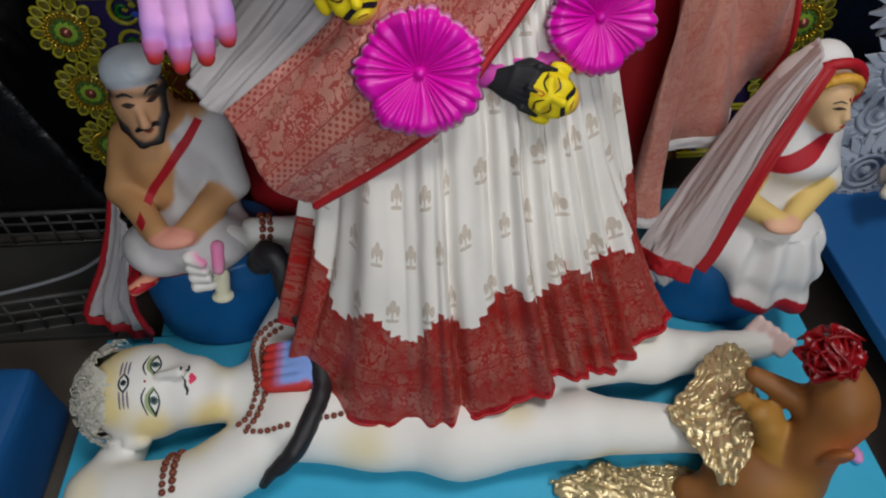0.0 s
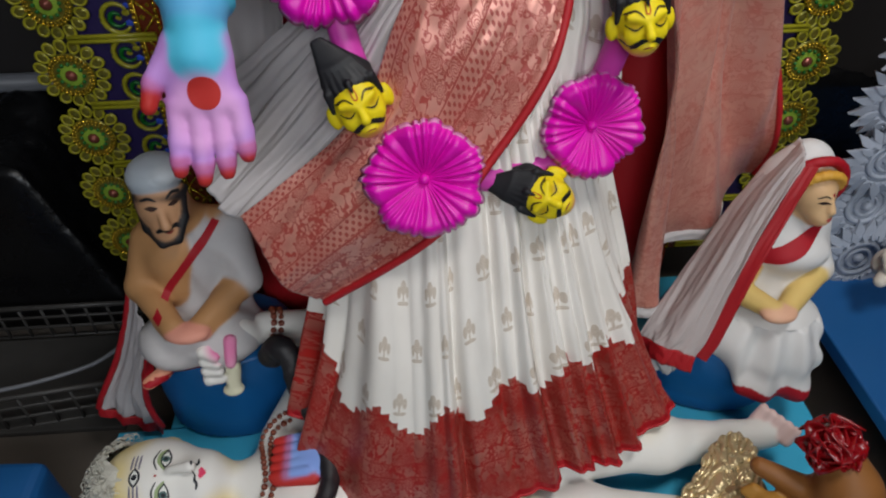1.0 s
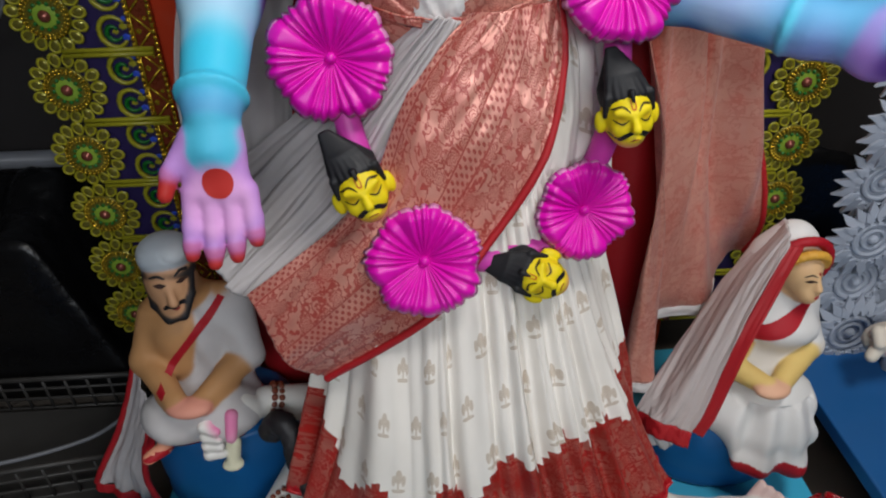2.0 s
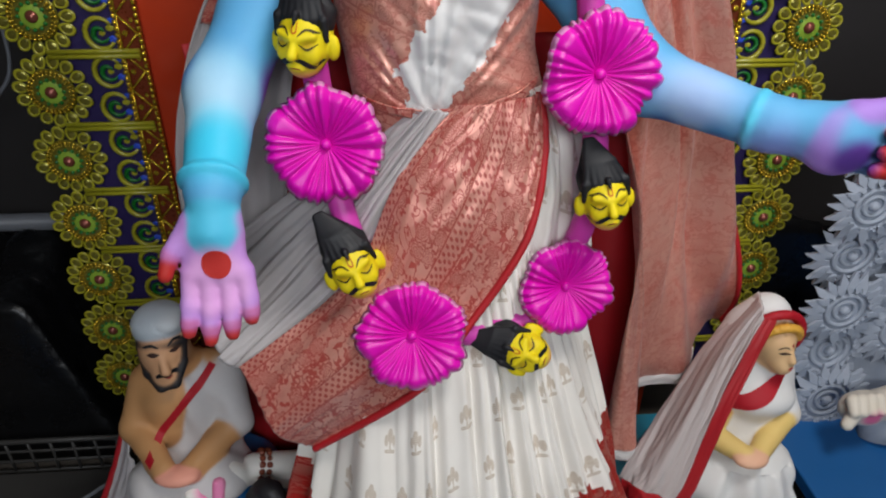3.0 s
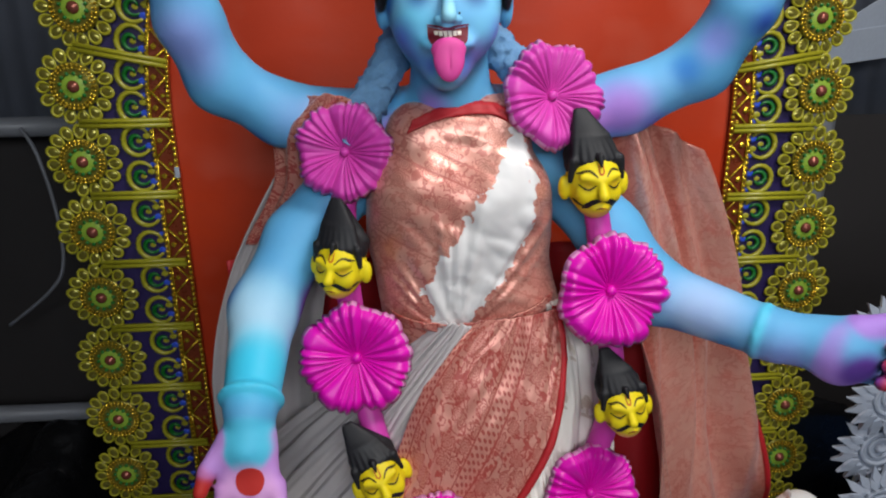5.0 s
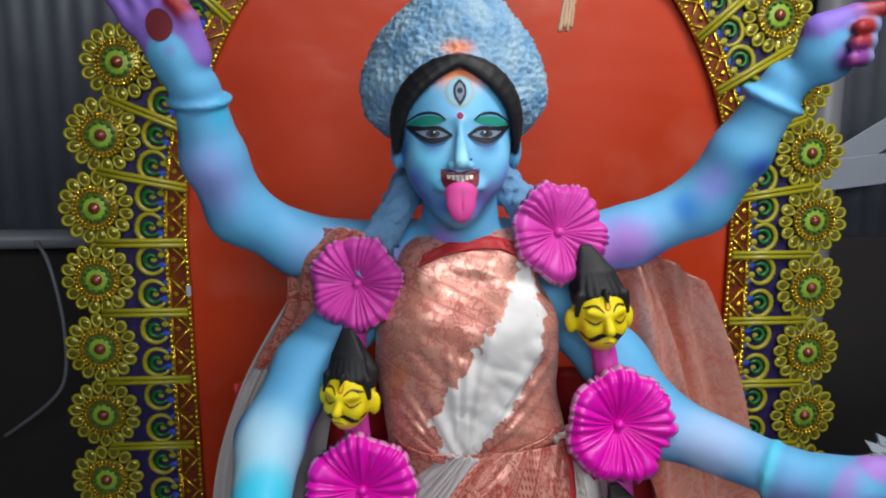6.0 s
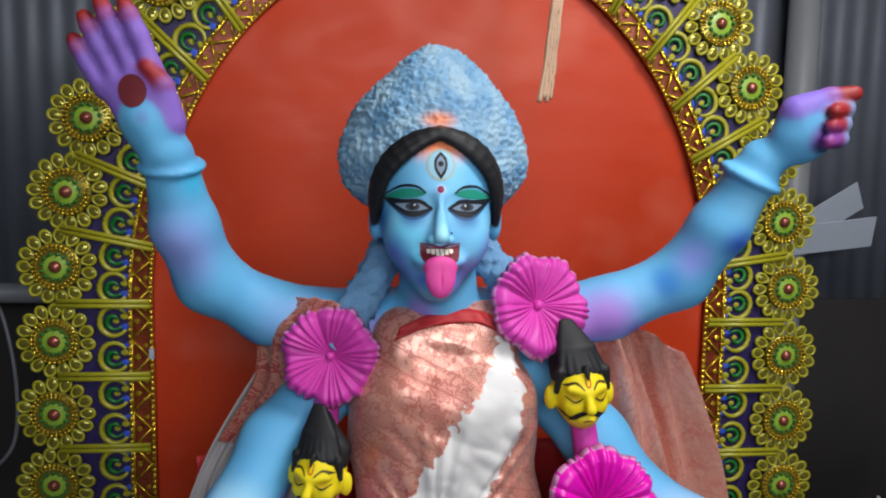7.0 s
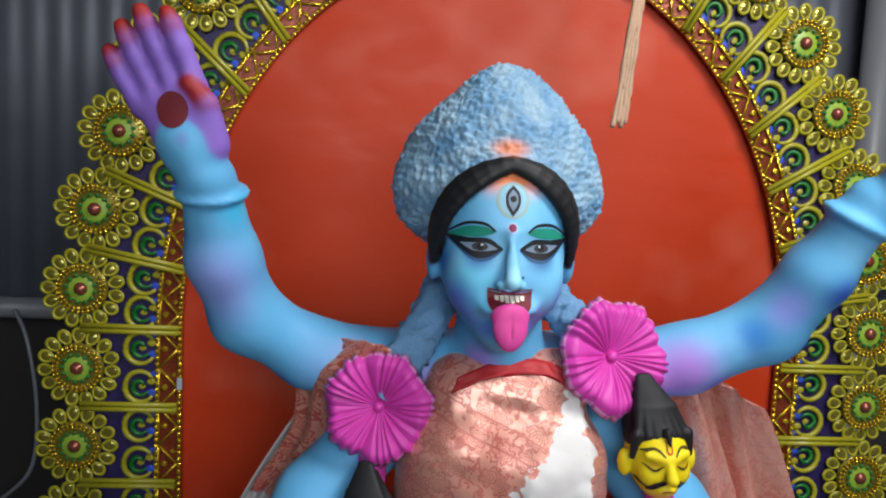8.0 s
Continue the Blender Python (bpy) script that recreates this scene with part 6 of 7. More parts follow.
# ---- attendants seated on blue stools ----
def stool(x, y, r, z0, z1, label):
    bm = bmesh.new()
    prof = [(0.0, z0), (0.93, z0), (1.0, z0 + 0.05), (1.03, z0 + 0.5 * (z1 - z0)), (0.97, z1 - 0.03), (0.85, z1), (0.0, z1)]
    n, rings = 40, []
    for f, z in spline([(a, b, 0) for a, b in prof], 26)[:, :2]:
        rings.append([bm.verts.new((x + max(f, 0.001) * r * math.cos(2 * math.pi * i / n) * (1 + 0.02 * math.sin(3 * i)), y + 0.75 * max(f, 0.001) * r * math.sin(2 * math.pi * i / n), z)) for i in range(n)])
    for a, b in zip(rings, rings[1:]):
        for i in range(n):
            bm.faces.new((a[i], a[(i + 1) % n], b[(i + 1) % n], b[i])).smooth = True
    return tagged(part("stool", bm, BLUE_SEAT, None), label, "stool", "stools of the attendants")


stool(-0.44, 1.22, 0.185, 0.149, 0.43, "round deep-blue painted stool under the seated man figure")
stool(0.86, 1.20, 0.185, 0.149, 0.40, "round deep-blue painted stool under the veiled woman figure")

FLESH, WRAP, RED_PAINT = lin(190, 140, 92), lin(196, 192, 192), lin(168, 18, 34)


def seated_man():
    S, W = FLESH, WRAP
    FACE = lin(196, 148, 110)
    P = [
        E((-0.475, 1.215, 0.825), (0.050, 0.058, 0.066), FACE, None, 0.015), E((-0.466, 1.176, 0.780), (0.028, 0.030, 0.030), FACE, None, 0.02), C((-0.461, 1.160, 0.832), (-0.455, 1.148, 0.806), 0.007, 0.011, FACE, 0.01),
        C((-0.465, 1.24, 0.80), (-0.46, 1.265, 0.72), 0.040, 0.045, S, 0.02),
        C((-0.515, 1.27, 0.70), (-0.385, 1.28, 0.70), 0.052, 0.052, S, 0.04), E((-0.50, 1.215, 0.665), (0.055, 0.05, 0.06), S, None, 0.03), C((-0.425, 1.265, 0.67), (-0.44, 1.245, 0.53), 0.078, 0.092, W, 0.01), C((-0.49, 1.245, 0.67), (-0.50, 1.22, 0.60), 0.075, 0.06, S, 0.01),
        C((-0.545, 1.25, 0.695), (-0.577, 1.20, 0.60), 0.044, 0.038, S, 0.02), C((-0.577, 1.20, 0.60), (-0.49, 1.085, 0.575), 0.036, 0.026, S, 0.015), E((-0.455, 1.065, 0.572), (0.048, 0.028, 0.018), lin(224, 150, 130), None, 0.012),
        C((-0.375, 1.27, 0.70), (-0.345, 1.205, 0.60), 0.048, 0.042, W, 0.02), C((-0.345, 1.205, 0.60), (-0.43, 1.095, 0.565), 0.036, 0.027, S, 0.015),
        E((-0.51, 1.12, 0.50), (0.085, 0.078, 0.058), W, None, 0.03), E((-0.40, 1.12, 0.50), (0.085, 0.078, 0.058), W, None, 0.03), E((-0.455, 1.17, 0.475), (0.145, 0.10, 0.055), W, None, 0.03),
        C((-0.535, 1.06, 0.455), (-0.565, 1.035, 0.448), 0.018, 0.015, lin(224, 150, 120), 0.006),
        # rough grey cap of unpainted clay over short black hair
        E((-0.480, 1.236, 0.882), (0.058, 0.062, 0.040), lin(176, 184, 192), None, 0.006), E((-0.50, 1.245, 0.862), (0.042, 0.05, 0.036), lin(176, 184, 192), None, 0.01), E((-0.462, 1.215, 0.893), (0.034, 0.035, 0.022), lin(186, 192, 198), None, 0.01),
    ]
    for t in np.linspace(-1.6, 2.0, 20):
        P.append(E((-0.474 + 0.047 * math.sin(t), 1.222 - 0.046 * math.cos(t), 0.860 - 0.010 * abs(t)), (0.010, 0.009, 0.008), BLACK, None, 0.004))
    # beard along the jaw
    for a, b in (((-0.520, 1.205, 0.835), (-0.505, 1.175, 0.785)), ((-0.505, 1.175, 0.785), (-0.475, 1.152, 0.760)), ((-0.475, 1.152, 0.760), (-0.445, 1.160, 0.764)), ((-0.445, 1.160, 0.764), (-0.430, 1.190, 0.80)), ((-0.430, 1.190, 0.80), (-0.428, 1.205, 0.84))):
        P.append(C(a, b, 0.010, 0.011, BLACK, 0.005))
    V, F, K = sculpt(P, 0.0042)
    for i in range(len(V)):
        x, y, z = V[i]
        if K[i].min() > 0.45:
            V[i, 1] += 0.004 * math.sin(60 * (x + 0.8 * z))
    fig = Figure().add(V, F, K).skin(V, F).frame_of((-0.475, 1.215, 0.845), (0.93, 0.36, 0), (0, 0.1, 1))
    fig.out = Vector((0.36, -0.93, 0.05)).normalized()
    for s in (-1, 1):
        fig.line([(s * 0.010, 0.012), (s * 0.024, 0.018), (s * 0.040, 0.011)], 0.0055, BLACK, 8)
        fig.mark([(s * 0.010, -0.001), (s * 0.023, 0.004), (s * 0.036, -0.002)], [(s * 0.010, -0.002), (s * 0.023, -0.008), (s * 0.036, -0.003)], lin(60, 40, 34), 8, 3)
        fig.line([(0, -0.047), (s * 0.014, -0.049), (s * 0.026, -0.058)], 0.009, BLACK, 8)
    fig.mark([(-0.009, -0.056), (0, -0.054), (0.009, -0.056)], [(-0.009, -0.057), (0, -0.062), (0.009, -0.057)], lin(150, 60, 54), 6, 3)
    fig.frame_of((-0.455, 1.0, 0.6), (1, 0, 0), (0, 0, 1))
    fig.mark([(0.062, 0.150), (0.015, 0.105), (-0.045, 0.04), (-0.075, -0.005)], [(0.078, 0.145), (0.032, 0.095), (-0.030, 0.03), (-0.060, -0.012)], RED_PAINT, 22, 5, 0.003)
    fig.mark([(-0.135, -0.125), (-0.05, -0.140), (0.10, -0.140)], [(-0.135, -0.142), (-0.05, -0.160), (0.10, -0.160)], RED_PAINT, 18, 4, 0.003)
    return tagged(fig.done("seated_man_statue"), "painted clay statue of a seated bearded man in white wrap", "statue")


def seated_woman():
    S, W = lin(222, 186, 112), lin(218, 216, 214)
    P = [
        E((0.955, 1.195, 0.775), (0.046, 0.052, 0.062), lin(222, 180, 134), None, 0.015), E((0.965, 1.158, 0.735), (0.025, 0.026, 0.026), lin(222, 180, 134), None, 0.02), C((0.968, 1.146, 0.785), (0.973, 1.136, 0.760), 0.006, 0.009, lin(222, 180, 134), 0.01),
        C((0.955, 1.215, 0.75), (0.95, 1.235, 0.68), 0.036, 0.04, S, 0.02),
        C((0.90, 1.24, 0.655), (1.0, 1.24, 0.655), 0.052, 0.052, W, 0.03), C((0.95, 1.24, 0.65), (0.93, 1.22, 0.48), 0.085, 0.10, W, 0.03), E((0.95, 1.165, 0.62), (0.08, 0.05, 0.045), W, None, 0.03),
        C((1.01, 1.235, 0.64), (1.035, 1.18, 0.55), 0.042, 0.036, W, 0.02), C((1.035, 1.18, 0.55), (0.92, 1.075, 0.525), 0.034, 0.024, S, 0.012),
        C((0.875, 1.22, 0.62), (0.82, 1.15, 0.53), 0.04, 0.034, S, 0.02), C((0.82, 1.15, 0.53), (0.88, 1.07, 0.53), 0.032, 0.024, S, 0.012), E((0.89, 1.055, 0.53), (0.042, 0.028, 0.018), lin(224, 170, 140), None, 0.012),
        E((0.93, 1.13, 0.43), (0.125, 0.095, 0.075), W, None, 0.03), E((0.935, 1.06, 0.355), (0.115, 0.05, 0.085), W, None, 0.03), C((0.87, 1.03, 0.30), (1.0, 1.03, 0.29), 0.035, 0.035, W, 0.03), E((0.82, 1.10, 0.40), (0.06, 0.05, 0.06), W, None, 0.03),
        # hood of the veil
        E((0.95, 1.245, 0.79), (0.066, 0.062, 0.084), W, None, 0.015), C((0.915, 1.26, 0.77), (0.86, 1.25, 0.66), 0.05, 0.05, W, 0.03),
    ]
    for t in np.linspace(-1.5, 1.5, 11):
        P.append(E((0.954 + 0.047 * math.sin(t), 1.185 - 0.022 * math.cos(t), 0.793 + 0.046 * math.cos(t)), (0.011, 0.013, 0.011), lin(216, 160, 60), None, 0.003))
    rim = [(0.952 + 0.068 * math.sin(t), 1.185 + 0.01 * abs(t), 0.782 + 0.078 * math.cos(t)) for t in np.linspace(-1.9, 1.9, 18)]
    for a, b in zip(rim, rim[1:]):
        P.append(C(a, b, 0.011, 0.011, RED_PAINT, 0.003))
    V, F, K = sculpt(P, 0.0042)
    for i in range(len(V)):
        x, y, z = V[i]
        if z < 0.47 and K[i].min() > 0.5:
            a = math.atan2(x - 0.93, 1.2 - y)
            V[i, 1] += 0.010 * math.sin(14 * a + 2 * z)
    low = (V[:, 2] < 0.312 + 0.006 * np.sin(60 * V[:, 0])) & (V[:, 1] < 1.13)
    K[low] = RED_PAINT[:3]
    fig = Figure().add(V, F, K).skin(V, F).frame_of((0.955, 1.195, 0.778), (0.94, 0.33, 0), (0, 0.1, 1))
    fig.out = Vector((0.33, -0.94, 0.05)).normalized()
    for s in (-1, 1):
        fig.line([(s * 0.008, 0.010), (s * 0.02, 0.015), (s * 0.033, 0.009)], 0.0032, BLACK, 8)
        fig.mark([(s * 0.009, 0.000), (s * 0.02, 0.003), (s * 0.031, -0.001)], [(s * 0.009, -0.001), (s * 0.02, -0.005), (s * 0.031, -0.002)], lin(50, 34, 30), 8, 3)
    fig.disc(0, 0.016, 0.0035, lin(150, 20, 30))
    fig.mark([(-0.010, -0.041), (0, -0.038), (0.010, -0.041)], [(-0.010, -0.042), (0, -0.048), (0.010, -0.042)], lin(190, 70, 70), 6, 3)
    fig.frame_of((0.93, 1.0, 0.6), (1, 0, 0), (0, 0, 1))
    fig.mark([(0.06, 0.12), (0.0, 0.075), (-0.075, 0.03)], [(0.075, 0.095), (0.01, 0.045), (-0.07, 0.0)], RED_PAINT, 14, 5, 0.003)
    return tagged(fig.done("seated_woman_statue"), "painted clay statue of a seated woman in white red-bordered veil", "statue")


seated_man()
seated_woman()


def hung(name, root, cols, nu, nv, mat, fold, label=""):
    ob, g = cloth(name, cols, nu, nv, mat, root, fold, 0.003, label)
    ob.matrix_parent_inverse = root.matrix_basis.inverted()
    return g


veil = thing("veil", "white cotton veil with broad red border over the woman's head", "veil", at=(0.8, 1.15, 0.4))
front = [(0.895, 1.175, 0.862), (0.850, 1.14, 0.785), (0.787, 1.09, 0.66), (0.742, 1.06, 0.475), (0.72, 1.055, 0.40)]
back = [(0.93, 1.27, 0.870), (0.84, 1.27, 0.73), (0.74, 1.22, 0.58), (0.645, 1.16, 0.45), (0.61, 1.14, 0.395)]
mid = [tuple((np.array(a) + np.array(b)) / 2 + np.array((-0.012, -0.025, 0.018))) for a, b in zip(front, back)]
inner = [tuple(np.array(a) + np.array((0.032, -0.006, -0.004 - 0.004 * i))) for i, a in enumerate(front)]
g = hung("veil_cloth", veil, [front, mid, back], 60, 50, VEIL_CLOTH, soft_folds(2.0, 0.004))
hung("front_border", veil, [inner, [tuple((np.array(a) + np.array(b)) / 2) for a, b in zip(inner, front)], front], 10, 50, RED_TRIM, None, "red border")
hung("bottom_border", veil, [[tuple(g[i, -1]), tuple(g[i, -1] + np.array((-0.004, -0.008, -0.022))), tuple(g[i, -1] + np.array((-0.006, -0.012, -0.045)))] for i in range(0, 60, 6)], 50, 8, RED_TRIM, None, "red border")
hung("tail", veil, [[(0.60, 1.16, 0.385), (0.61, 1.14, 0.33), (0.65, 1.12, 0.285)], [(0.65, 1.13, 0.39), (0.665, 1.11, 0.34), (0.685, 1.10, 0.28)], [(0.71, 1.10, 0.39), (0.71, 1.09, 0.35), (0.70, 1.09, 0.30)]], 24, 16, WHITE_CLOTH, soft_folds(2, 0.005), "loose white end")
robe = thing("robe_tail", "grey-white cotton cloth tail with red edge hanging by the man", "cloth", at=(-0.65, 1.18, 0.2))
g = hung("cloth_fall", robe, [
    [(-0.60, 1.22, 0.62), (-0.66, 1.20, 0.45), (-0.74, 1.17, 0.30), (-0.785, 1.155, 0.225)],
    [(-0.585, 1.15, 0.55), (-0.63, 1.13, 0.42), (-0.68, 1.13, 0.30), (-0.70, 1.125, 0.215)],
    [(-0.57, 1.12, 0.48), (-0.60, 1.10, 0.40), (-0.62, 1.10, 0.30), (-0.615, 1.10, 0.20)]], 50, 40, SHEER, soft_folds(3, 0.008))
hung("hem", robe, [[tuple(g[i, -1]), tuple(g[i, -1] + np.array((-0.003, -0.004, -0.012))), tuple(g[i, -1] + np.array((-0.005, -0.007, -0.024)))] for i in range(0, 50, 7)], 40, 6, RED_TRIM, None, "red hem")
for k, nm in ((0, "outer_edge"), (-1, "inner_edge")):
    part(nm, add_tube(bmesh.new(), g[k, :].tolist(), 0.008, 8), RED_TRIM, robe, "red edge")


# ---- brown animal figure with a red rosette ----
def brown_figure():
    B, T = lin(132, 84, 38), lin(160, 114, 46)
    P = [E((0.775, 0.615, 0.235), (0.125, 0.105, 0.095), B), E((0.825, 0.61, 0.32), (0.060, 0.062, 0.10), B, None, 0.04), E((0.858, 0.635, 0.44), (0.062, 0.062, 0.082), B, None, 0.05), C((0.862, 0.662, 0.48), (0.842, 0.70, 0.535), 0.048, 0.038, B, 0.04),
         E((0.830, 0.560, 0.405), (0.025, 0.014, 0.046), B, turn((0.2, -0.3, 1)), 0.006), N((0.826, 0.545, 0.408), (0.014, 0.010, 0.030), turn((0.2, -0.3, 1)), 0.004),
         C((0.805, 0.675, 0.425), (0.725, 0.725, 0.445), 0.030, 0.018, B, 0.02),
         C((0.775, 0.615, 0.31), (0.752, 0.648, 0.37), 0.036, 0.030, T, 0.02), E((0.740, 0.667, 0.395), (0.036, 0.026, 0.024), T, turn((0.3, -0.5, 1)), 0.015)]
    for i in range(3):
        P.append(C((0.735 - 0.01 * i, 0.675 + 0.012 * i, 0.405), (0.715 - 0.008 * i, 0.672 + 0.014 * i, 0.395), 0.012, 0.010, T, 0.004))
    P += [C((0.70, 0.59, 0.20), (0.62, 0.61, 0.18), 0.045, 0.030, B, 0.03), E((0.885, 0.592, 0.465), (0.013, 0.010, 0.012), B, None, 0.008)]
    V, F, K = sculpt(P, 0.0048)
    spot(V, K, (0.88, 0.56, 0.41), 0.03, 0.07, lin(168, 92, 46))
    spot(V, K, (0.78, 0.50, 0.28), 0.03, 0.08, lin(160, 112, 54))
    spot(V, K, (0.90, 0.555, 0.46), 0.0, 0.02, lin(96, 50, 26))
    return tagged(Figure().add(V, F, K).done("brown_animal_statue"), "brown clay animal statue with head raised and one paw up", "statue")


brown_figure()


def red_rosette(c, r):
    """Crumpled glossy petals round a core."""
    rnd = random.Random(9)
    root = thing("red_rosette", "glossy crumpled red rosette on the brown animal's snout", "rosette", at=c)
    bm = bmesh.new()
    bmesh.ops.create_icosphere(bm, subdivisions=3, radius=r * 0.74, matrix=Matrix.Translation(c))
    for v in bm.verts:
        v.co += 0.16 * r * Vector(noise.noise_vector(v.co * 40))
    part("core", smooth(bm), RED_GLOSS, root)
    for i in range(30):
        bm = bmesh.new()
        a, b = rnd.uniform(0, 6.28), rnd.uniform(-0.3, 1.5)
        d = Vector((math.cos(a) * math.cos(b), math.sin(a) * math.cos(b), math.sin(b)))
        p = Vector(c) + d * r * rnd.uniform(0.5, 0.68)
        t = d.cross(Vector((rnd.uniform(-1, 1), rnd.uniform(-1, 1), rnd.uniform(-1, 1)))).normalized()
        q = d.cross(t)
        rows = []
        for k in range(7):
            f = k / 6 - 0.5
            rows.append([bm.verts.new(p + t * f * r * 1.0 + d * (j / 4 * r * 0.40 * (1 - 1.6 * f * f)) + q * r * (0.16 * math.sin(f * 7 + i) + 0.34 * (j / 4) ** 2 * math.sin(f * 5 + 2 * i))) for j in range(5)])
        for x, y in zip(rows, rows[1:]):
            for j in range(4):
                bm.faces.new((x[j], y[j], y[j + 1], x[j + 1])).smooth = True
        ob = part("petal", bm, RED_GLOSS, root)
        ob.modifiers.new("thickness", "SOLIDIFY").thickness = 0.0035
    return root


red_rosette((0.825, 0.70, 0.545), 0.058)


# ---- gilt ornaments ----
def gilt(label, outline, lift, tilt_axis, seed, dome=0.02):
    """A stamped gilt plate: a domed sheet with scrolls in relief and a scalloped beaded rim."""
    rnd = random.Random(seed)
    P = np.array([p for p in outline])
    c = P.mean(0)
    loop = spline(list(P) + [P[0]], 160)[:-1]
    n = len(loop)
    normal = Vector(tilt_axis).normalized()
    bm = bmesh.new()
    rings = []
    m = 34
    for j in range(m + 1):
        f = j / m
        row = []
        for i in range(n):
            sc = 1 + 0.03 * f * math.sin(i * 2 * math.pi * 22 / n)
            p = Vector(c + (loop[i] - c) * max(f, 0.01) * sc)
            w = p * 70
            h = dome * (1 - f * f) + 0.012 * abs(noise.noise(p * 34)) ** 0.7 + 0.004 * math.sin(26 * noise.noise(p * 14) + 12 * f) + 0.005 * abs(noise.noise(w * 1.4)) + 0.0015 * math.sin(900 * (p.x + p.y) * (0.6 + noise.noise(p * 9))) + (0.006 * abs(math.sin(i * math.pi * 40 / n)) if f > 0.86 else 0)
            row.append(bm.verts.new(p + normal * (h + lift)))
        rings.append(row)
    for a, b in zip(rings, rings[1:]):
        for i in range(n):
            bm.faces.new((a[i], b[i], b[(i + 1) % n], a[(i + 1) % n])).smooth = True
    ob = tagged(part("gilt_ornament", bm, BRASS, None), label, "ornament", "gilt ornaments on the platform")
    s = ob.modifiers.new("thickness", "SOLIDIFY")
    s.thickness, s.offset = 0.004, -1
    return ob


gilt("stamped gilt metal ornament leaning over the lying idol's ankles", [(0.590, 0.745, 0.285), (0.655, 0.80, 0.295), (0.715, 0.865, 0.31), (0.775, 0.895, 0.305), (0.805, 0.855, 0.31), (0.785, 0.78, 0.325), (0.765, 0.70, 0.33), (0.735, 0.645, 0.33), (0.672, 0.575, 0.275), (0.63, 0.65, 0.275)], 0.0, (-0.25, -0.45, 0.85), 3, 0.022)
gilt("stamped gilt metal crown piece lying flat on the platform", [(0.33, 0.655, 0.153), (0.40, 0.672, 0.153), (0.45, 0.692, 0.153), (0.50, 0.672, 0.153), (0.56, 0.675, 0.153), (0.63, 0.668, 0.153), (0.675, 0.635, 0.153), (0.62, 0.56, 0.153), (0.50, 0.53, 0.153), (0.38, 0.57, 0.153)], 0.0, (0, 0, 1), 5, 0.018)
bm = bmesh.new()
add_tube(bm, spline([(0.10, 0.625, 0.153), (0.12, 0.615, 0.156), (0.15, 0.62, 0.153), (0.19, 0.60, 0.154)], 20).tolist(), 0.002, 6)
tagged(part("straw_wisp", bm, FIBRE, None), "thin wisp of pale straw lying on the platform", "straw")
bm = bmesh.new()
bmesh.ops.create_icosphere(bm, subdivisions=3, radius=0.018, matrix=Matrix.Translation((1.035, 0.668, 0.166)) @ Matrix.Diagonal((0.8, 1.2, 0.9, 1)))
for v in bm.verts:
    v.co += 0.003 * Vector(noise.noise_vector(v.co * 60))
tagged(part("pink_clay_lump", smooth(bm), PINK_EDGE, None), "small lump of pale pink clay at the platform's edge", "clay")

# ---- white pith screen of the neighbouring shrine ----
pith = thing("pith_screen", "white pith screen of spiky rosettes beside the shrine", "screen", at=(1.4, 1.42, 0.3))


def leaf_bm():
    bm = bmesh.new()
    pts = [(-0.004, 0), (-0.011, 0.018), (0, 0.045), (0.011, 0.018), (0.004, 0)]
    top = [bm.verts.new((x, -0.006 + 0.05 * abs(x) - 0.1 * z * z, z)) for x, z in pts]
    bot = [bm.verts.new((x, 0.002, z)) for x, z in pts]
    bm.faces.new(top)
    bm.faces.new(bot[::-1])
    for i in range(5):
        bm.faces.new((top[i], bot[i], bot[(i + 1) % 5], top[(i + 1) % 5]))
    return bm


LEAF = mesh_of("leaf", leaf_bm(), FOAM)
p_inv = pith.matrix_basis.inverted()


def pith_rosette(x, y, z, r, label=""):
    bm = ring_mesh(r * 0.52, r * 0.075, 26, 6)
    for rr, tb in ((0.30, 0.06), (0.72, 0.05)):
        b2 = ring_mesh(r * rr, r * tb, 22, 6)
        tmp = bpy.data.meshes.new("ring")
        b2.to_mesh(tmp)
        b2.free()
        bm.from_mesh(tmp)
    bmesh.ops.create_icosphere(bm, subdivisions=2, radius=r * 0.15)
    b3 = lens(r * 0.8, 0.002, 24, y=0.004)
    tmp = bpy.data.meshes.new("disc")
    b3.to_mesh(tmp)
    b3.free()
    bm.from_mesh(tmp)
    ob = part("rosette", bm, FOAM, None)
    ob.parent = pith
    ob.matrix_basis = p_inv @ Matrix.Translation((x, y, z)) @ Matrix.Rotation(0.08 * math.sin(9 * z), 4, "X")
    n = 20
    for layer, (rr, sc) in enumerate(((0.78, 1.0), (0.66, 0.8))):
        for i in range(n):
            a = 2 * math.pi * (i + 0.5 * layer) / n
            child("leaf", LEAF, ob, Matrix.Translation((r * rr * math.sin(a), -0.006 * layer, r * rr * math.cos(a))) @ Matrix.Rotation(a + 0.1 * math.sin(3 * i), 4, "Y") @ Matrix.Rotation(-0.25 - 0.2 * math.sin(2.3 * i), 4, "X") @ Matrix.Scale(sc * r / 0.085, 4))
    return ob


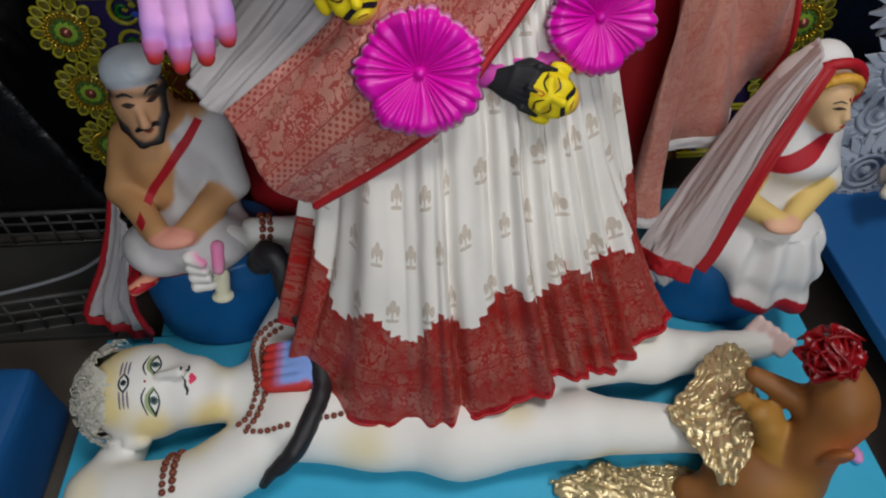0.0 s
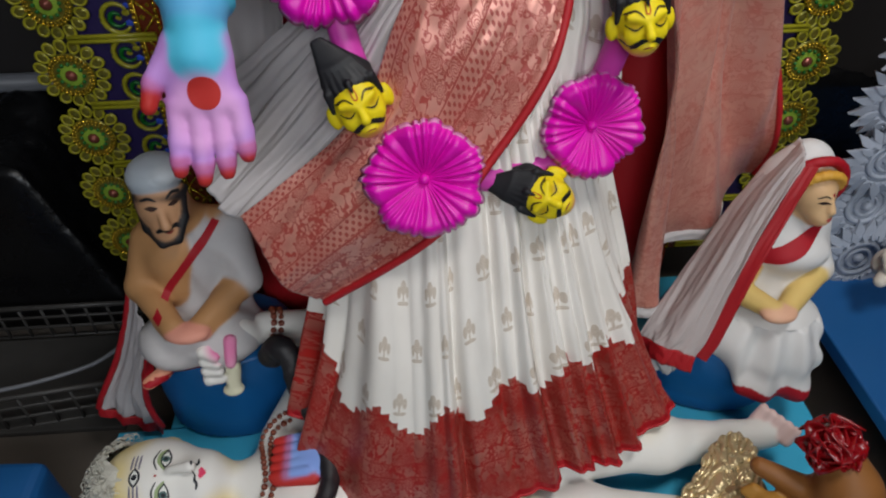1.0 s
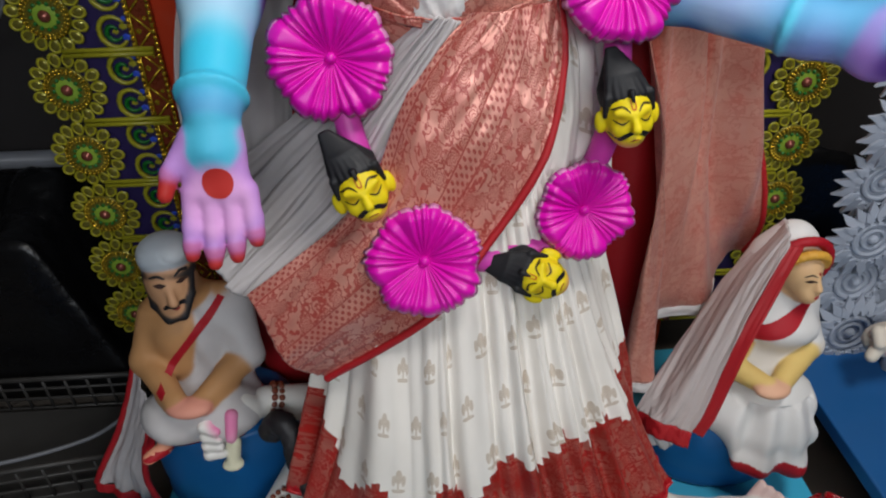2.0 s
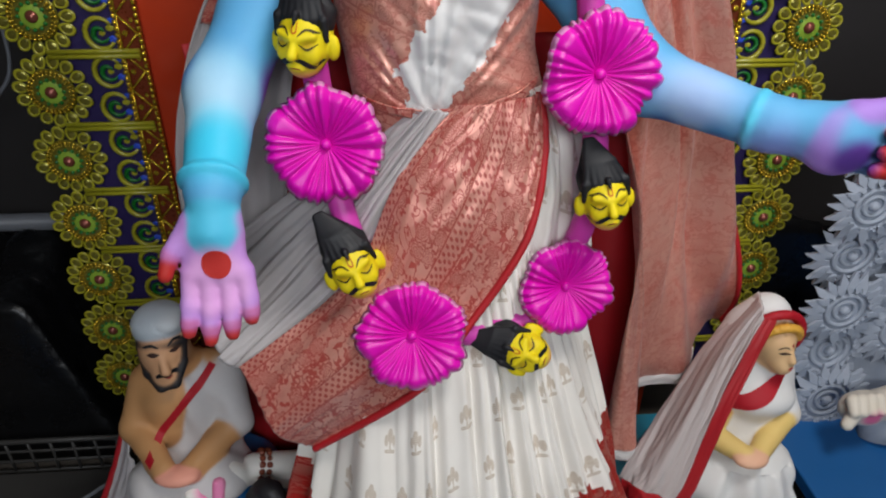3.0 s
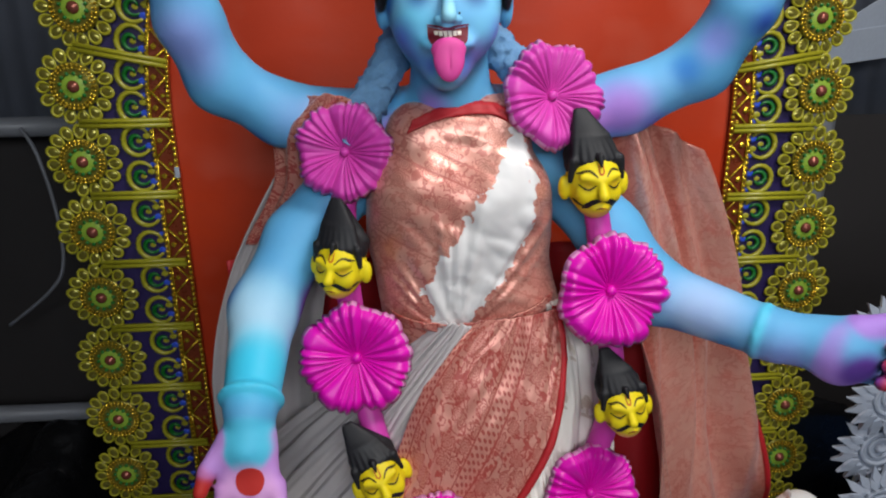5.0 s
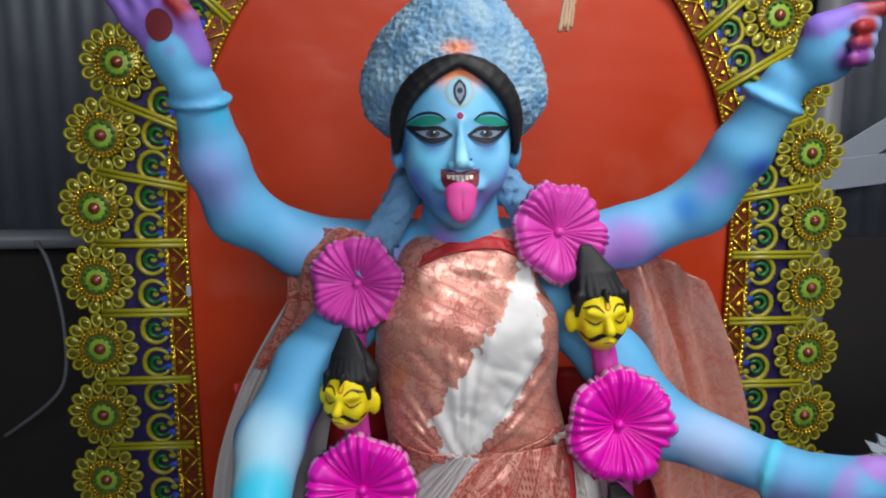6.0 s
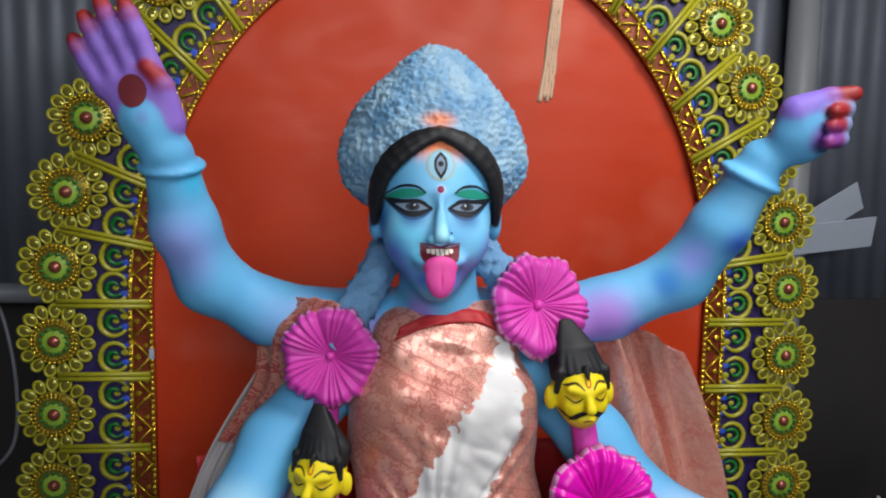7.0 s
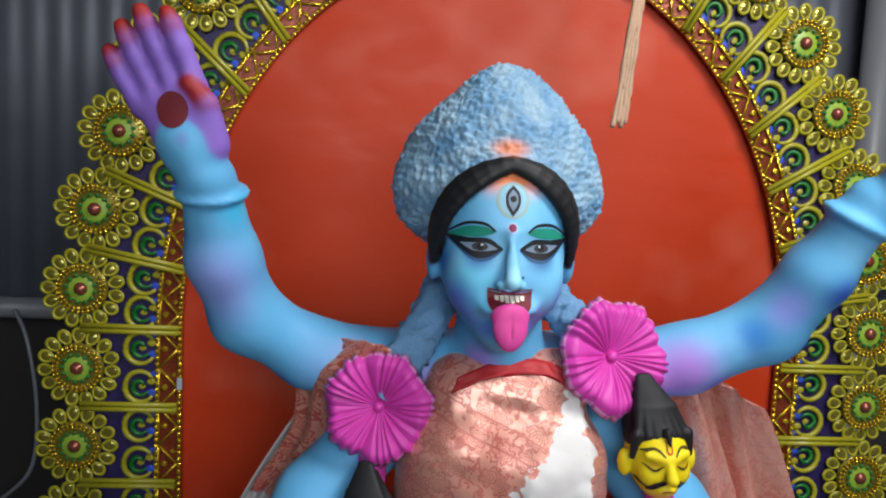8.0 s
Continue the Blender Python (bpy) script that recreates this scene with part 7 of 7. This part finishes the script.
for x, z, r in ((1.225, 1.19, 0.085), (1.245, 1.03, 0.09), (1.255, 0.87, 0.095), (1.27, 0.71, 0.095), (1.29, 0.55, 0.10), (1.32, 0.38, 0.105), (1.42, 1.28, 0.09), (1.43, 1.12, 0.09), (1.44, 0.95, 0.095), (1.45, 0.78, 0.095), (1.47, 0.62, 0.095), (1.36, 1.40, 0.085)):
    pith_rosette(x, 1.40 - 0.012 * math.sin(20 * z), z, r)
bm = bmesh.new()
add_box(bm, (1.30, 1.43, 0.30), (1.62, 1.45, 1.42), 0.004)
ob = part("backing_board", bm, FOAM, pith, "white board behind the rosettes")


def far_fist():
    W = lin(216, 206, 190)
    P = [E((1.325, 1.27, 0.46), (0.06, 0.045, 0.048), W, None, 0.02), C((1.36, 1.28, 0.45), (1.50, 1.33, 0.42), 0.042, 0.05, W, 0.03), C((1.29, 1.24, 0.475), (1.265, 1.225, 0.445), 0.02, 0.017, W, 0.006)]
    for i in range(4):
        P.append(C((1.28 + 0.026 * i, 1.255, 0.505), (1.275 + 0.026 * i, 1.228, 0.485), 0.018, 0.015, W, 0.005))
    V, F, K = sculpt(P, 0.005)
    spot(V, K, (1.335, 1.225, 0.462), 0.014, 0.028, lin(228, 110, 150))
    return tagged(Figure().add(V, F, K).done("clay_fist"), "white clay fist with a pink palm, of a neighbouring idol", "statue")


far_fist()
bm = bmesh.new()
add_box(bm, (1.155, 0.55, 0.255), (2.3, 1.9, 0.30), 0.006)
table = tagged(new("side_platform"), "bright blue painted platform beside the shrine", "platform")
part("top_board", bm, BLUE_PLASTIC, table)
for x in (1.22, 2.2):
    for y in (0.62, 1.8):
        part("leg", add_box(bmesh.new(), (x - 0.03, y - 0.03, 0), (x + 0.03, y + 0.03, 0.254)), BLUE_SEAT, table)
bm = bmesh.new()
add_tube(bm, [(1.46, 1.31, 0.30), (1.46, 1.33, 0.36), (1.48, 1.33, 0.42)], [0.06, 0.05, 0.045], 14)
tagged(part("clay_stump", bm, FOAM, None), "white clay prop under the neighbouring idol's arm", "prop")

# ---- clutter at the sides ----
crate = thing("crate", "grey plastic crate with open lattice sides", "crate", at=(-1.0, 1.35, 0))


def lattice(p0, p1, z0, z1, nx, nz, parent):
    p0, p1 = Vector(p0), Vector(p1)
    for i in range(nx + 1):
        q = p0.lerp(p1, i / nx)
        part("bar", add_tube(bmesh.new(), [(q.x, q.y, z0), (q.x, q.y, z1)], 0.005, 6), CRATE, parent)
    for k in range(nz + 1):
        z = z0 + (z1 - z0) * k / nz
        part("bar", add_tube(bmesh.new(), [(p0.x, p0.y, z), (p1.x, p1.y, z)], 0.005 if k < nz else 0.009, 6), CRATE, parent)


lattice((-1.42, 1.22, 0), (-0.80, 1.30, 0), 0.02, 0.15, 9, 3, crate)
lattice((-0.80, 1.30, 0), (-0.80, 1.62, 0), 0.02, 0.15, 5, 3, crate)
lattice((-1.42, 1.22, 0), (-1.42, 1.62, 0), 0.02, 0.15, 5, 3, crate)
lattice((-1.42, 1.62, 0), (-0.80, 1.62, 0), 0.02, 0.15, 9, 3, crate)
part("base", add_box(bmesh.new(), (-1.41, 1.24, 0.0), (-0.81, 1.61, 0.02), 0.004), CRATE, crate)


def crumpled(name, label, x0, x1, y0, y1, z, height, mat, seed, category):
    """A heap of sheeting thrown over something."""
    bm = bmesh.new()
    n = 60
    rows = []
    for i in range(n):
        row = []
        for j in range(n):
            u, v = i / (n - 1), j / (n - 1)
            edge = min(u, 1 - u, v, 1 - v)
            p = Vector((x0 + (x1 - x0) * u, y0 + (y1 - y0) * v, 0))
            h = z + height * min(1, edge * 6) * (0.8 + 0.5 * noise.noise(p * 3 + Vector((seed, 0, 0)))) + 0.03 * noise.noise(p * 9) * min(1, edge * 8) + 0.012 * noise.noise(p * 26) * min(1, edge * 8)
            row.append(bm.verts.new((p.x, p.y, max(h, z))))
        rows.append(row)
    for a, b in zip(rows, rows[1:]):
        for j in range(n - 1):
            bm.faces.new((a[j], b[j], b[j + 1], a[j + 1])).smooth = True
    ob = tagged(part(name, bm, mat, None), label, category)
    ob.modifiers.new("thickness", "SOLIDIFY").thickness = 0.003
    return ob


crumpled("plastic_sheet", "heap of crumpled black plastic sheeting behind the crate", -2.3, -0.86, 1.68, 2.30, 0.005, 0.62, BLACK_PLASTIC, 2, "sheeting")
crumpled("plastic_sheet", "heap of crumpled black plastic sheeting by the wall", 1.05, 2.6, 1.95, 2.30, 0.005, 0.75, BLACK_PLASTIC, 7, "sheeting")
bm = bmesh.new()
add_box(bm, (-1.45, 0.45, 0.0), (-0.86, 1.0, 0.24), 0.02)
bmesh.ops.subdivide_edges(bm, edges=bm.edges, cuts=6, use_grid_fill=True)
for v in bm.verts:
    v.co += 0.012 * Vector(noise.noise_vector(v.co * 8)) * (1 if v.co.z > 0.02 else 0)
    v.co.z = max(v.co.z, 0.002)
tagged(part("wrapped_box", smooth(bm), BLUE_PLASTIC, None), "low box wrapped in dark blue tarpaulin on the floor", "box")
bm = bmesh.new()
add_tube(bm, spline([(-0.72, 1.33, 0.30), (-0.80, 1.36, 0.22), (-0.90, 1.34, 0.172), (-1.08, 1.28, 0.172), (-1.3, 1.25, 0.172)], 40).tolist(), 0.006, 8)
tagged(part("cable", bm, PIPE_MAT, None), "loose grey cable lying over the crate", "cable")
bm = bmesh.new()
add_tube(bm, spline([(-1.16, 2.16, 1.66), (-1.11, 2.13, 1.58), (-1.08, 2.12, 1.40), (-1.09, 2.12, 1.22), (-1.16, 2.13, 1.12), (-1.35, 2.2, 0.98)], 50).tolist(), 0.006, 8)
tagged(part("cable", bm, PIPE_MAT, None), "pale cable hanging in a loop from the pipe", "cable")
for m0, lab in (((1.53, 2.155, 1.93, 0.55), "sheet of grey card tucked behind the pipe"), ((1.56, 2.145, 1.87, 0.12), "second sheet of grey card tucked behind the pipe")):
    bm = bmesh.new()
    add_box(bm, (-0.16, -0.002, -0.055), (0.16, 0.002, 0.055), 0.0015)
    ob = part("card", bm, FOAM, None)
    ob.matrix_basis = Matrix.Translation(m0[:3]) @ Matrix.Rotation(-m0[3], 4, "Y") @ Matrix.Rotation(0.3, 4, "X")
    tagged(ob, lab, "card", "cards by the pipe")

# fibre strip hanging from the roof before the panel
bm = bmesh.new()
for k in range(4):
    x = 0.364 + 0.0058 * k
    pts = spline([(x + 0.02, 1.41, 3.5), (x + 0.018, 1.41, 2.6), (x + 0.014, 1.40 + 0.004 * k, 2.45), (x + 0.004, 1.40, 2.36), (x - 0.001, 1.40, 2.30), (x - 0.016 + 0.002 * k, 1.39, 2.205 + 0.008 * (k % 2))], 40)
    add_tube(bm, pts.tolist(), [0.0052 + 0.001 * math.sin(i * 0.7 + k) for i in range(40)], 6)
tagged(part("jute_strip", bm, FIBRE, None), "frayed pale jute strip hanging down before the orange panel", "strip")
